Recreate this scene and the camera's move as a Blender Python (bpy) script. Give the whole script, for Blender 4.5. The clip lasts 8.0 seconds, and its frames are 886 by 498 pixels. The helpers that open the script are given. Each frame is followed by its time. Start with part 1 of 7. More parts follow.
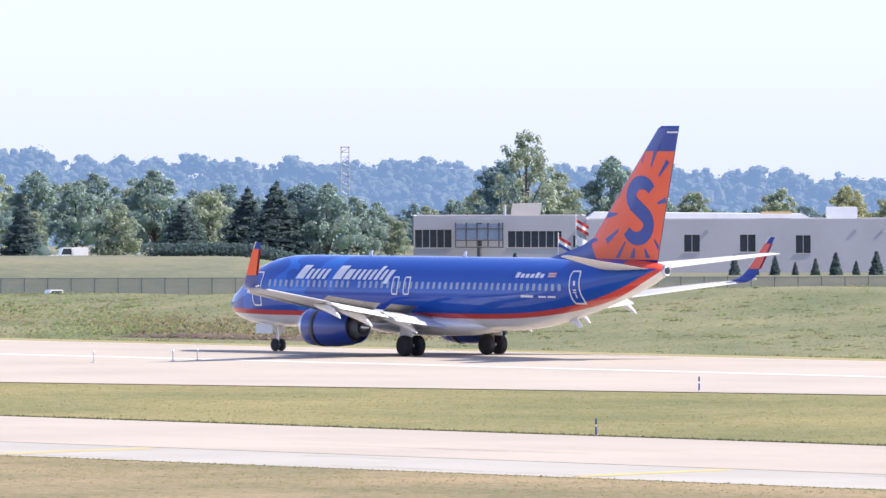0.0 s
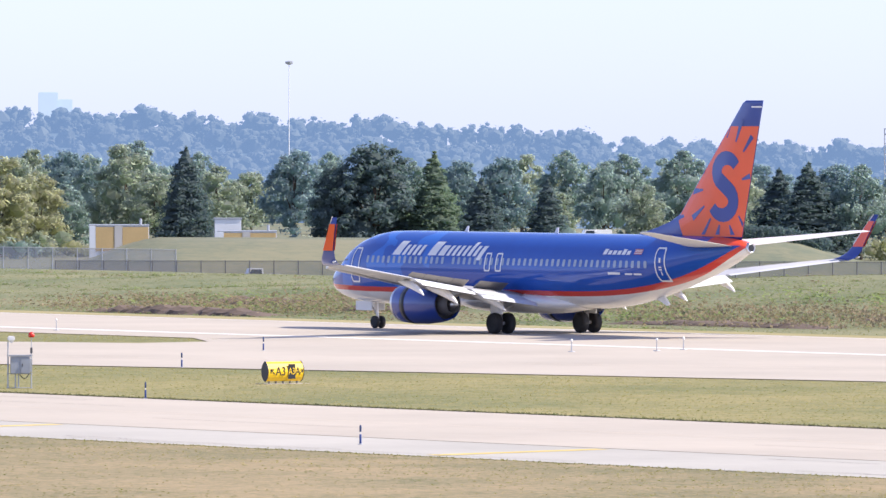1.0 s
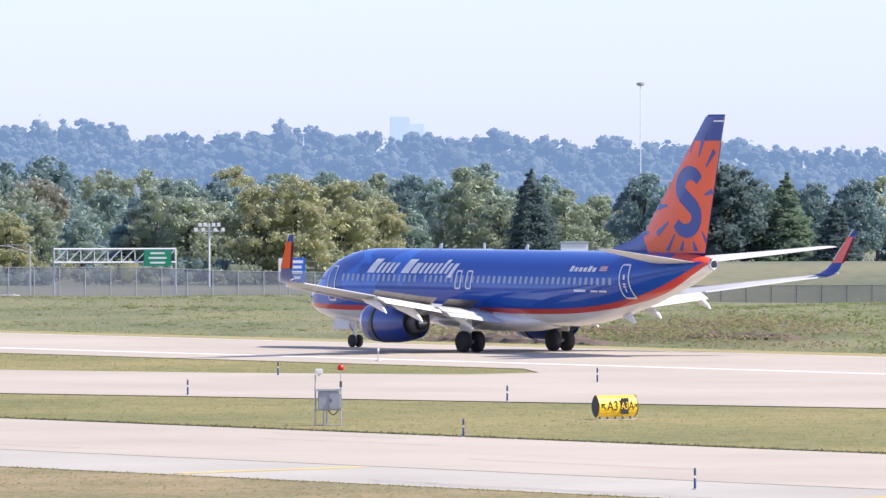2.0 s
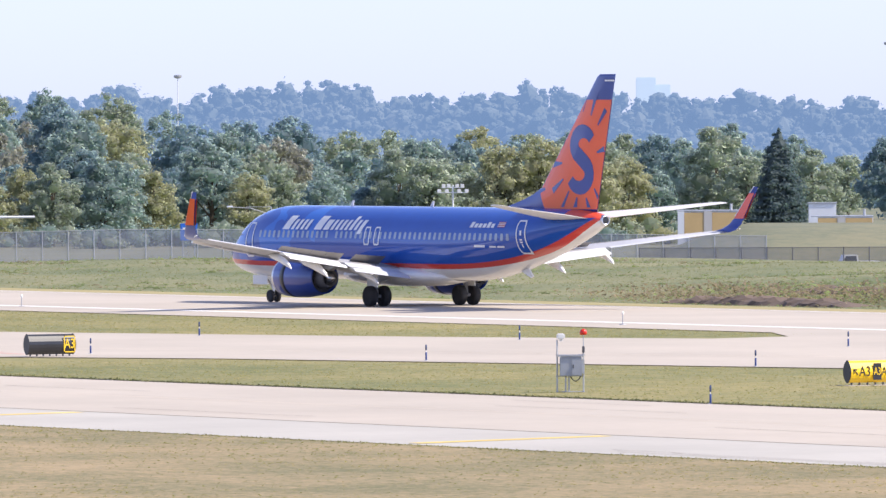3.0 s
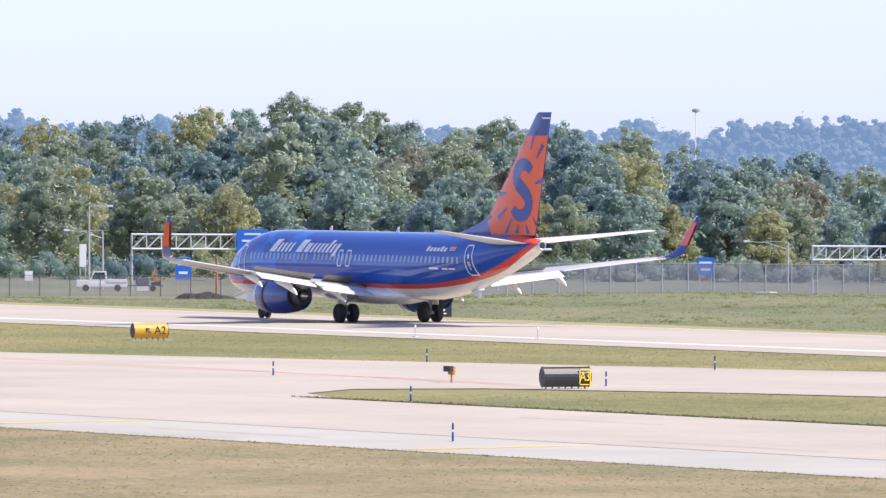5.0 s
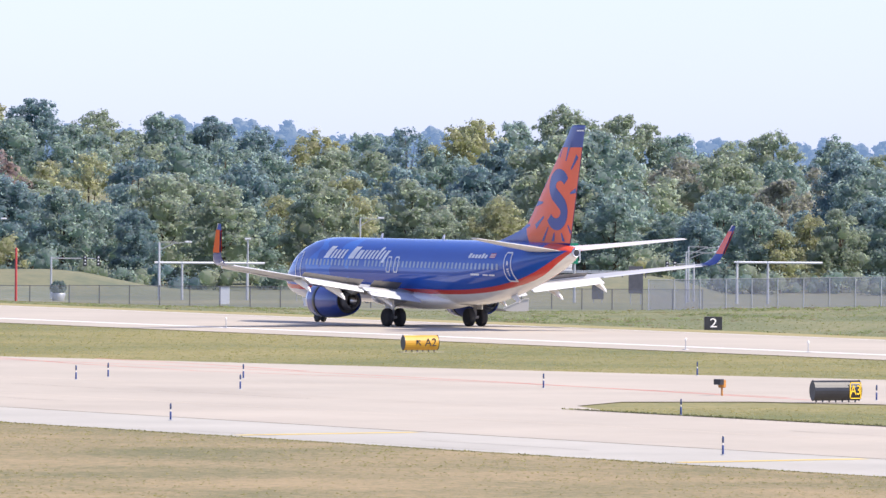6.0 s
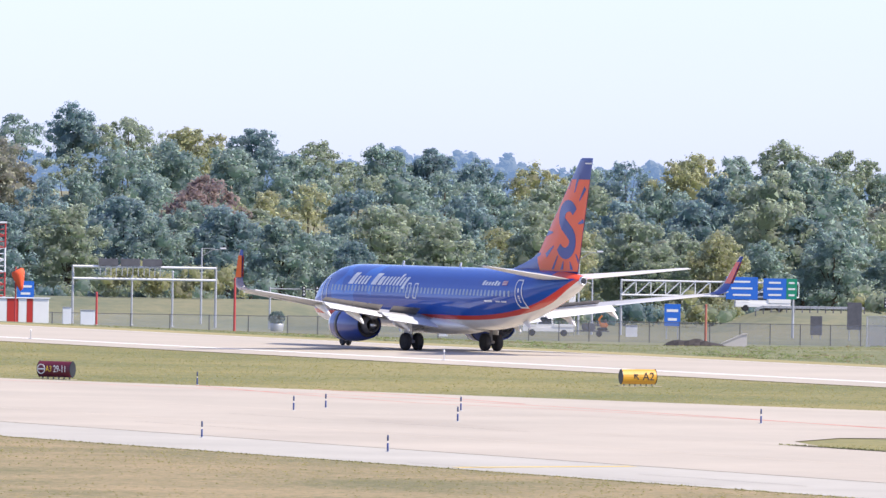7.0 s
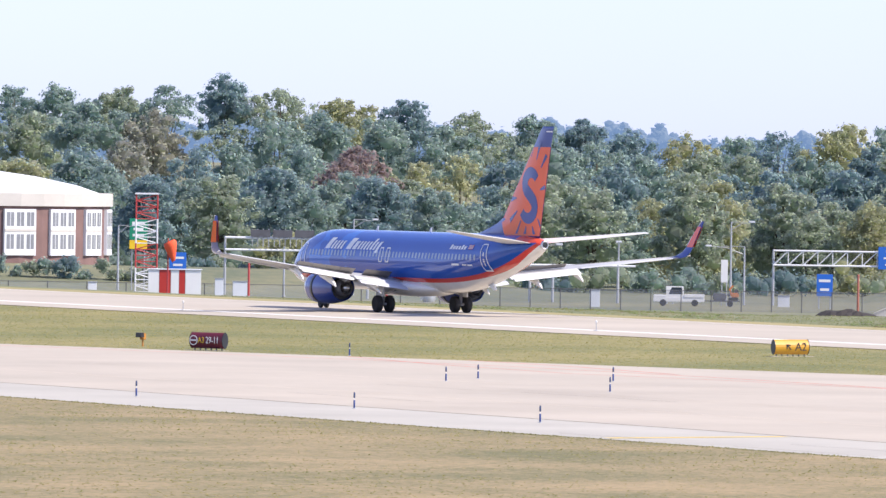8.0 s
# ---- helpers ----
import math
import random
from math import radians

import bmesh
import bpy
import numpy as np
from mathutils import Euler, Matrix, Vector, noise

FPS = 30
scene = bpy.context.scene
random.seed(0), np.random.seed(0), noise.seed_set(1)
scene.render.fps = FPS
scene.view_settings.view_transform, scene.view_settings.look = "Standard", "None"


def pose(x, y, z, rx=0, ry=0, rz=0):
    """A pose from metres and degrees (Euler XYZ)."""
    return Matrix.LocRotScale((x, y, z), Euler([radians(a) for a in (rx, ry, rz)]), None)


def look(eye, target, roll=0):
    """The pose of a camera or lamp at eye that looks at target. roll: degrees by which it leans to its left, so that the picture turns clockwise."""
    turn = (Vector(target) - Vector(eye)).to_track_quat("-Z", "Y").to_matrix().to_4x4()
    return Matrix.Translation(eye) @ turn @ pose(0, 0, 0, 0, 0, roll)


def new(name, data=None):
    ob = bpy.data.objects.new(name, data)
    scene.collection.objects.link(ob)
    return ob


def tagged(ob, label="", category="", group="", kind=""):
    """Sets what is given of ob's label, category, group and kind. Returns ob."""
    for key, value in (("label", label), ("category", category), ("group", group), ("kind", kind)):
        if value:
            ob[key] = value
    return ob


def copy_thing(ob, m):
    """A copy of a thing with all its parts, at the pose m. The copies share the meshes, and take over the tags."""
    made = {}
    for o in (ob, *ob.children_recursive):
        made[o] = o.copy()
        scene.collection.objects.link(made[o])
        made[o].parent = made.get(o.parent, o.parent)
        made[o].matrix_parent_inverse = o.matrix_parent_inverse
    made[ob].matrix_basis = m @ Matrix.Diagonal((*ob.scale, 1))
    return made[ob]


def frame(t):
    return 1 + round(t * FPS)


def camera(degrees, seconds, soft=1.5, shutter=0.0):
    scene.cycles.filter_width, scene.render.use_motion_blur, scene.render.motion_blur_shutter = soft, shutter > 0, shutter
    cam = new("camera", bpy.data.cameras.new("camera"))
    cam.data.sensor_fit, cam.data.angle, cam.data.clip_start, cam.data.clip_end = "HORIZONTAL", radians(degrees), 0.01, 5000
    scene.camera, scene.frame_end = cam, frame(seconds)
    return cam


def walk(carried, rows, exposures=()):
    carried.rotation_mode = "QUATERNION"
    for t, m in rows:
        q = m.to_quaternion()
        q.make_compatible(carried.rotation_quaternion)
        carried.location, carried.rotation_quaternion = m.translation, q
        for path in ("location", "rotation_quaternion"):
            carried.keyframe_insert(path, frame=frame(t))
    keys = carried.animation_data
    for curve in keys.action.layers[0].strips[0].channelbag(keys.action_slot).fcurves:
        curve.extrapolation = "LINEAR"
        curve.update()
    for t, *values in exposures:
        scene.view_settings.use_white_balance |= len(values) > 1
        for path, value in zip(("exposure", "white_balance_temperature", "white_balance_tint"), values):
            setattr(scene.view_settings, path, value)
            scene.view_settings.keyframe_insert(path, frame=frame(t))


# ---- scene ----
import itertools

LENS = 4.8931
cam = camera(LENS, 8.0, soft=1.45)


def aim(x, y, z, pan, tilt, roll):
    """Pose of the camera: pan from +y towards -x, tilt up, in degrees."""
    a, e = radians(pan), radians(tilt)
    way = Vector((-math.sin(a) * math.cos(e), math.cos(a) * math.cos(e), math.sin(e)))
    return look((x, y, z), Vector((x, y, z)) + way * 100, roll)


PATH = [
    (0.0, 68.94, -54.70, 12.12, 51.5661, -0.6338, -0.119),
    (0.5, 55.13, -41.49, 11.86, 53.0357, -0.6731, 0.345),
    (1.0, 40.78, -28.93, 11.60, 54.6512, -0.7239, 0.090),
    (1.2, 34.83, -24.35, 11.50, 55.0366, -0.7305, 0.316),
    (2.3, 3.36, -2.17, 10.97, 57.1291, -0.6420, -0.261),
    (2.5, 0.00, 0.00, 10.92, 57.3917, -0.7480, -0.169),
    (3.0, 0.00, 0.00, 10.92, 57.9863, -0.7920, -0.279),
    (3.5, 0.00, 0.00, 10.92, 58.6876, -0.7230, -0.184),
    (4.0, 0.00, 0.00, 10.92, 59.5562, -0.6690, -0.075),
    (4.2, 0.00, 0.00, 10.92, 59.8821, -0.6470, -0.076),
    (5.3, 0.00, 0.00, 10.92, 61.2406, -0.6022, 0.317),
    (5.5, 0.00, 0.00, 10.92, 61.5659, -0.5993, 0.317),
    (6.0, 0.00, 0.00, 10.92, 62.3368, -0.5418, 0.422),
    (6.5, 0.00, 0.00, 10.92, 62.8956, -0.5028, 0.494),
    (7.0, 0.00, 0.00, 10.92, 63.5486, -0.3730, 0.980),
    (7.5, 0.00, 0.00, 10.92, 64.0602, -0.5152, 0.990),
    (8.0, 0.00, 0.00, 10.92, 64.3862, -0.5481, 0.869),
]
walk(cam, [(r[0], aim(*r[1:])) for r in PATH], exposures=[(0.0, 1.2), (1.0, 1.12), (2.5, 1.06), (8.0, 1.06)])

# ---- world and sun ----
SUN_WAY = Vector((0.70, 0.714, 0.0)).normalized()
SUN_HEIGHT = radians(46)
world = bpy.data.worlds.new("world")
scene.world = world
world.use_nodes = True
wn = world.node_tree.nodes
sky = wn.new("ShaderNodeTexSky")
sky.sky_type = "NISHITA"
sky.sun_disc = False
sky.sun_elevation = SUN_HEIGHT
sky.sun_rotation = math.atan2(SUN_WAY.x, SUN_WAY.y)
sky.dust_density = 0.3
sky.ozone_density = 3.0
sky.air_density = 1.0
pale = wn.new("ShaderNodeHueSaturation")
pale.inputs["Saturation"].default_value = 0.5
haze = wn.new("ShaderNodeMix")
haze.data_type, haze.blend_type = "RGBA", "MULTIPLY"
haze.inputs["Factor"].default_value = 1.0
haze.inputs[7].default_value = (0.515, 0.57, 0.85, 1)
world.node_tree.links.new(sky.outputs[0], pale.inputs["Color"])
world.node_tree.links.new(pale.outputs[0], haze.inputs[6])
world.node_tree.links.new(haze.outputs[2], wn["Background"].inputs[0])
wn["Background"].inputs[1].default_value = 0.139
sun = new("sun", bpy.data.lights.new("sun", "SUN"))
sun.data.energy = 3.5
sun.data.angle = radians(0.53)
sun.data.color = (1.0, 0.90, 0.79)
toward = SUN_WAY * math.cos(SUN_HEIGHT) + Vector((0, 0, math.sin(SUN_HEIGHT)))
sun.matrix_basis = look(toward * 500, (0, 0, 0))


# ---- materials ----
def material(name, colour, rough=0.7, metal=0.0, spread=0.0, scale=3.0, bump=0.0, island=0.0, coat=0.0, second=None, coords="Object", glow=0.0, shine=None, through_leaf=0.0, grain=0.0):
    """A principled material: base colour varied by two scales of noise, and by piece where island is set."""
    m = bpy.data.materials.new(name)
    m.use_nodes = True
    nt = m.node_tree
    b = nt.nodes["Principled BSDF"]
    b.inputs["Roughness"].default_value = rough
    b.inputs["Metallic"].default_value = metal
    b.inputs["Coat Weight"].default_value = coat
    b.inputs["Coat Roughness"].default_value = 0.08
    # glow is only used to put distance haze into far things
    if glow:
        b.inputs["Emission Color"].default_value = (*(shine or colour), 1)
        b.inputs["Emission Strength"].default_value = glow
    c2 = second or tuple(min(1, c * (1 + spread)) for c in colour)
    c1 = colour if second else tuple(c * (1 - spread) for c in colour)
    if spread or second:
        tc = nt.nodes.new("ShaderNodeTexCoord")
        big, fine = nt.nodes.new("ShaderNodeTexNoise"), nt.nodes.new("ShaderNodeTexNoise")
        big.inputs["Scale"].default_value, big.inputs["Detail"].default_value = scale, 6
        fine.inputs["Scale"].default_value, fine.inputs["Detail"].default_value = scale * 14, 7
        fine.inputs["Roughness"].default_value = 0.65
        for n in (big, fine):
            nt.links.new(tc.outputs[coords], n.inputs["Vector"])
        mix = nt.nodes.new("ShaderNodeMath")
        mix.operation = "MULTIPLY_ADD"
        nt.links.new(fine.outputs["Fac"], mix.inputs[0])
        mix.inputs[1].default_value = 0.9 if grain else 0.45
        nt.links.new(big.outputs["Fac"], mix.inputs[2])
        ramp = nt.nodes.new("ShaderNodeValToRGB")
        ramp.color_ramp.elements[0].position, ramp.color_ramp.elements[1].position = 0.5, 0.95
        ramp.color_ramp.elements[0].color, ramp.color_ramp.elements[1].color = (*c1, 1), (*c2, 1)
        total = mix.outputs[0]
        if grain:
            speck, more = nt.nodes.new("ShaderNodeTexNoise"), nt.nodes.new("ShaderNodeMath")
            speck.inputs["Scale"].default_value, speck.inputs["Detail"].default_value, speck.inputs["Roughness"].default_value = scale * 45, 5, 0.7
            nt.links.new(tc.outputs[coords], speck.inputs["Vector"])
            more.operation = "MULTIPLY_ADD"
            more.inputs[1].default_value = grain
            nt.links.new(speck.outputs["Fac"], more.inputs[0])
            nt.links.new(total, more.inputs[2])
            total = more.outputs[0]
            ramp.color_ramp.elements[0].position, ramp.color_ramp.elements[1].position = 0.42, 0.58
            shrink = nt.nodes.new("ShaderNodeMath")
            shrink.operation = "DIVIDE"
            shrink.inputs[1].default_value = 1.9 + grain
            nt.links.new(total, shrink.inputs[0])
            total = shrink.outputs[0]
        nt.links.new(total, ramp.inputs["Fac"])
        out = ramp.outputs["Color"]
        if island:
            geo = nt.nodes.new("ShaderNodeNewGeometry")
            hsv = nt.nodes.new("ShaderNodeHueSaturation")
            mr = nt.nodes.new("ShaderNodeMapRange")
            mr.inputs["To Min"].default_value, mr.inputs["To Max"].default_value = 1 - island, 1 + island
            nt.links.new(geo.outputs["Random Per Island"], mr.inputs["Value"])
            nt.links.new(mr.outputs[0], hsv.inputs["Value"])
            nt.links.new(out, hsv.inputs["Color"])
            out = hsv.outputs["Color"]
        nt.links.new(out, b.inputs["Base Color"])
        if bump:
            bn = nt.nodes.new("ShaderNodeBump")
            bn.inputs["Strength"].default_value = bump
            bn.inputs["Distance"].default_value = 0.05
            nt.links.new(fine.outputs["Fac"], bn.inputs["Height"])
            nt.links.new(bn.outputs["Normal"], b.inputs["Normal"])
        if through_leaf:
            tr, ms = nt.nodes.new("ShaderNodeBsdfTranslucent"), nt.nodes.new("ShaderNodeMixShader")
            warm = nt.nodes.new("ShaderNodeMix")
            warm.data_type, warm.blend_type = "RGBA", "MULTIPLY"
            warm.inputs["Factor"].default_value = 1.0
            warm.inputs[7].default_value = (1.5, 1.65, 1.35, 1)
            nt.links.new(out, warm.inputs[6])
            nt.links.new(warm.outputs[2], tr.inputs["Color"])
            ms.inputs[0].default_value = through_leaf
            nt.links.new(b.outputs[0], ms.inputs[1])
            nt.links.new(tr.outputs[0], ms.inputs[2])
            nt.links.new(ms.outputs[0], nt.nodes["Material Output"].inputs["Surface"])
    else:
        b.inputs["Base Color"].default_value = (*colour, 1)
    return m


GRASS = material("grass", (0.12, 0.135, 0.042), 0.95, scale=0.05, second=(0.275, 0.232, 0.088), bump=0.6, grain=0.9)
CONCRETE = material("concrete", (0.415, 0.366, 0.298), 0.85, scale=0.08, spread=0.1, bump=0.2)
ASPHALT_PALE = material("pale_asphalt", (0.395, 0.373, 0.325), 0.9, scale=0.1, spread=0.1, bump=0.2)
WHITE_LINE = material("white_line_paint", (0.75, 0.74, 0.70), 0.7, spread=0.1, scale=0.5)
YELLOW_LINE = material("yellow_line_paint", (0.62, 0.46, 0.12), 0.7, spread=0.15, scale=0.5)
RED_LINE = material("red_surface_paint", (0.55, 0.22, 0.17), 0.8, spread=0.15, scale=0.4)
WHITE_PAINT = material("white_paint", (0.78, 0.77, 0.74), 0.35, spread=0.04, scale=0.6, coat=0.3)
GREY_PAINT = material("grey_wing_paint", (0.42, 0.415, 0.41), 0.4, spread=0.06, scale=0.5)
DARK_GREY = material("dark_grey_paint", (0.10, 0.10, 0.11), 0.6, spread=0.2, scale=2)
BARE_METAL = material("bare_metal", (0.62, 0.62, 0.63), 0.3, 1.0, spread=0.08, scale=1)
GALVANISED = material("galvanised_steel", (0.45, 0.46, 0.47), 0.5, 0.6, spread=0.1, scale=1)
RUBBER = material("tyre_rubber", (0.018, 0.018, 0.02), 0.75, spread=0.3, scale=4)
BLUE_PAINT = material("blue_paint", (0.002, 0.034, 0.25), 0.45, spread=0.06, scale=0.4, coat=0.7)
ORANGE_PAINT = material("orange_paint", (0.80, 0.095, 0.02), 0.35, spread=0.06, scale=0.5, coat=0.3)
RED_PAINT = material("red_paint", (0.45, 0.03, 0.02), 0.5, spread=0.1, scale=0.6)
WINDOW_GLASS = material("cabin_window_glass", (0.30, 0.36, 0.46), 0.15, spread=0.1, scale=3)
BLACK = material("black_paint", (0.02, 0.021, 0.025), 0.35, spread=0.3, scale=2)
BARK = material("bark", (0.10, 0.075, 0.055), 0.95, spread=0.3, scale=2, bump=0.6)
# Leaf colours are paled and shifted to blue: distance haze put into them.
HAZED_GREEN = material("hazed_leaf_green", (0.224, 0.277, 0.297), 0.75, scale=0.25, second=(0.300, 0.340, 0.336), island=0.08, through_leaf=0.72)
HAZED_DEEP = material("hazed_leaf_deep_green", (0.189, 0.245, 0.292), 0.75, scale=0.25, second=(0.235, 0.290, 0.330), island=0.08, through_leaf=0.72)
HAZED_OLIVE = material("hazed_leaf_olive", (0.270, 0.301, 0.281), 0.75, scale=0.25, second=(0.340, 0.350, 0.297), island=0.08, through_leaf=0.72)
HAZED_YELLOW = material("hazed_leaf_yellow", (0.306, 0.306, 0.231), 0.75, scale=0.25, second=(0.400, 0.370, 0.269), island=0.08, through_leaf=0.72)
HAZED_TAN = material("hazed_leaf_tan", (0.275, 0.270, 0.264), 0.75, scale=0.25, second=(0.340, 0.315, 0.297), island=0.08, through_leaf=0.72)
HAZED_RED = material("hazed_leaf_red", (0.255, 0.194, 0.204), 0.7, scale=0.25, second=(0.300, 0.225, 0.230), island=0.08, through_leaf=0.6)
HAZED_DARK = material("hazed_needle_dark", (0.087, 0.128, 0.138), 0.75, scale=0.3, second=(0.125, 0.165, 0.168), island=0.08, through_leaf=0.55)
# Far hills emit blue: distance haze is painted in as glow.
HILL_HAZE_SLOPE = material("far_hill_haze_slope", (0.02, 0.03, 0.03), 0.95, scale=0.02, second=(0.03, 0.04, 0.035), glow=1.0, shine=(0.078, 0.128, 0.225))
HILL_HAZE_LEAF = material("far_hill_haze_woods", (0.03, 0.038, 0.03), 1.0, scale=0.02, second=(0.06, 0.062, 0.045), island=0.1, glow=1.0, shine=(0.084, 0.134, 0.24))
TUFT = material("grass_tuft", (0.18, 0.18, 0.07), 0.9, scale=0.12, second=(0.32, 0.265, 0.125), island=0.15, through_leaf=0.5)
WEED = material("weed_tuft", (0.115, 0.13, 0.055), 0.9, scale=0.1, second=(0.22, 0.2, 0.09), island=0.15, through_leaf=0.55)
WEED_GREEN = material("green_weed", (0.16, 0.195, 0.085), 0.9, scale=0.1, second=(0.21, 0.235, 0.105), island=0.12, through_leaf=0.6)
DRY_GRASS = material("dry_grass", (0.125, 0.122, 0.048), 0.95, scale=0.1, second=(0.33, 0.245, 0.13), bump=0.6, grain=1.3)
BRUSH = material("dry_brush", (0.20, 0.16, 0.105), 0.95, scale=0.2, second=(0.27, 0.21, 0.14), island=0.2, through_leaf=0.4)
BANK_GRASS = material("bank_grass", (0.11, 0.135, 0.055), 0.95, scale=0.09, second=(0.215, 0.205, 0.10), bump=0.7, grain=0.7)
FIELD_GRASS = material("field_grass", (0.105, 0.125, 0.075), 0.95, scale=0.03, second=(0.195, 0.185, 0.105), bump=0.6, grain=0.6)
STRAW = material("straw_grass", (0.24, 0.215, 0.08), 0.95, scale=0.05, second=(0.34, 0.28, 0.125), bump=0.5, grain=0.5)
FADED_LINE = material("faded_line_paint", (0.52, 0.455, 0.36), 0.8, spread=0.1, scale=0.5)
TAR = material("crack_tar", (0.16, 0.145, 0.125), 0.9, spread=0.2, scale=0.6)
SOIL_EDGE = material("soil_edge", (0.05, 0.045, 0.03), 0.95, spread=0.4, scale=0.5, bump=0.4)
DIRT = material("bare_earth", (0.125, 0.092, 0.07), 0.95, scale=0.3, spread=0.3, bump=0.5)


# ---- building helpers ----
def part(name, bm, mat, parent=None, label="", smooth=False):
    me = bpy.data.meshes.new(name)
    if smooth:
        for f in bm.faces:
            f.smooth = True
    bm.to_mesh(me)
    bm.free()
    me.materials.append(mat)
    ob = new(name, me)
    ob.parent = parent
    if label:
        ob["label"] = label
    return ob


def thing(name, m, label, category, group="", kind=""):
    ob = new(name)
    ob.matrix_basis = m
    return tagged(ob, label, category, group, kind)


def add_box(bm, x0, x1, y0, y1, z0, z1, bevel=0.0):
    vs = [bm.verts.new((x, y, z)) for x in (x0, x1) for y in (y0, y1) for z in (z0, z1)]
    fs = [bm.faces.new([vs[i] for i in q]) for q in ((0, 1, 3, 2), (4, 6, 7, 5), (0, 4, 5, 1), (2, 3, 7, 6), (0, 2, 6, 4), (1, 5, 7, 3))]
    if bevel:
        es = list({e for f in fs for e in f.edges})
        bmesh.ops.bevel(bm, geom=es, offset=bevel, segments=2, affect="EDGES")
    return vs


def box(x0, x1, y0, y1, z0, z1, bevel=0.0):
    bm = bmesh.new()
    add_box(bm, x0, x1, y0, y1, z0, z1, bevel)
    return bm


def add_rod(bm, a, b, r0, r1=None, seg=8):
    a, b = Vector(a), Vector(b)
    r1 = r0 if r1 is None else r1
    q = (b - a).to_track_quat("Z", "Y")
    rings = []
    for p, r in ((a, r0), (b, r1)):
        rings.append([bm.verts.new(p + q @ Vector((r * math.cos(k * math.tau / seg), r * math.sin(k * math.tau / seg), 0))) for k in range(seg)])
    for k in range(seg):
        bm.faces.new((rings[0][k], rings[0][(k + 1) % seg], rings[1][(k + 1) % seg], rings[1][k]))
    bm.faces.new(rings[0][::-1])
    bm.faces.new(rings[1])


def rod(a, b, r0, r1=None, seg=8):
    bm = bmesh.new()
    add_rod(bm, a, b, r0, r1, seg)
    return bm


def loft(rings, close=True, caps=True):
    """A skin over rings of equal numbers of points."""
    bm = bmesh.new()
    vr = [[bm.verts.new(p) for p in r] for r in rings]
    n = len(vr[0])
    for a, b in zip(vr, vr[1:]):
        for k in range(n if close else n - 1):
            bm.faces.new((a[k], a[(k + 1) % n], b[(k + 1) % n], b[k]))
    if caps:
        bm.faces.new(vr[0][::-1])
        bm.faces.new(vr[-1])
    bmesh.ops.recalc_face_normals(bm, faces=bm.faces[:])
    return bm


def turned(profile, axis="X", seg=32, centre=(0, 0, 0), caps=True):
    """A body of revolution from (along, radius) pairs."""
    rings = []
    for a, r in profile:
        ring = []
        for k in range(seg):
            c, s = r * math.cos(k * math.tau / seg), r * math.sin(k * math.tau / seg)
            p = {"X": (a, c, s), "Y": (c, a, s), "Z": (c, s, a)}[axis]
            ring.append(Vector(p) + Vector(centre))
        rings.append(ring)
    return loft(rings, caps=caps)


def slab(points, z0, z1, axis="Z"):
    """A plate from an outline of (u, v) pairs, between two heights along an axis."""
    def place(u, v, w):
        return {"Z": (u, v, w), "Y": (u, w, v), "X": (w, u, v)}[axis]
    bm = bmesh.new()
    lo = [bm.verts.new(place(u, v, z0)) for u, v in points]
    hi = [bm.verts.new(place(u, v, z1)) for u, v in points]
    n = len(points)
    bm.faces.new(lo[::-1])
    bm.faces.new(hi)
    for k in range(n):
        bm.faces.new((lo[k], lo[(k + 1) % n], hi[(k + 1) % n], hi[k]))
    bmesh.ops.recalc_face_normals(bm, faces=bm.faces[:])
    return bm


def sheet(name, points, z, mat, label=""):
    """A flat piece of paving or paint."""
    bm = bmesh.new()
    bm.faces.new([bm.verts.new((x, y, z)) for x, y in points])
    bmesh.ops.triangulate(bm, faces=bm.faces[:])
    bmesh.ops.recalc_face_normals(bm, faces=bm.faces[:])
    for f in bm.faces:
        if f.normal.z < 0:
            f.normal_flip()
    return tagged(part(name, bm, mat), label, kind="structure")


def ease(a, b, x):
    t = min(1, max(0, (x - a) / (b - a)))
    return t * t * (3 - 2 * t)


def polar(pan, r, z=None):
    """A place by its bearing from the origin (degrees from +y towards -x) and distance."""
    a = radians(pan)
    x, y = -math.sin(a) * r, math.cos(a) * r
    return Vector((x, y, ground_z(x, y) if z is None else z))


# ---- ground ----
def ground_z(x, y):
    z = 0.0
    if y > 298:
        z = -0.5 * ease(298, 322, y) - 0.5 * ease(322, 336, y)
        crest = float(np.interp(x, (-900, -800, -760, -700, -657, -612, -576, -555, -532, -512, -490, -445), (-3.4, -3.0, -2.5, -1.6, -0.3, 0.2, 0.25, 0.32, 0.58, 0.75, 1.5, 2.1)))
        z += (crest + 1.0) * ease(338, 385, y)
        r = math.hypot(x, y)
        pan = math.degrees(math.atan2(-x, y))
        z += (-crest - 5.8) * ease(392, 500, y)
        z += 0.36 * noise.noise((x * 0.05, y * 0.07, 3)) * ease(335, 360, y) * (1 - ease(600, 900, r))
        # wooded slope beyond the highway, a grass knoll on either side of the depot
        z += ease(1330, 1750, r) * 14 * ease(57.5, 61.5, pan) * (1 - ease(1800, 2300, r))
        z += 3.9 * ease(1030, 1095, r) * (1 - ease(1120, 1160, r)) * ease(51.9, 52.8, pan) * (1 - ease(56.3, 56.95, pan))
        z -= 14 * ease(1550, 2300, r) * (1 - ease(56.5, 58.5, pan))
        z += 2.6 * ease(1165, 1200, r) * (1 - ease(1210, 1260, r)) * ease(63.7, 64.5, pan)
        z += 2.2 * ease(1160, 1200, r) * (1 - ease(1230, 1270, r)) * ease(60.95, 61.1, pan) * (1 - ease(61.78, 61.93, pan))
    elif y < 176:
        z = -0.1 * ease(176, 150, y)
    return z


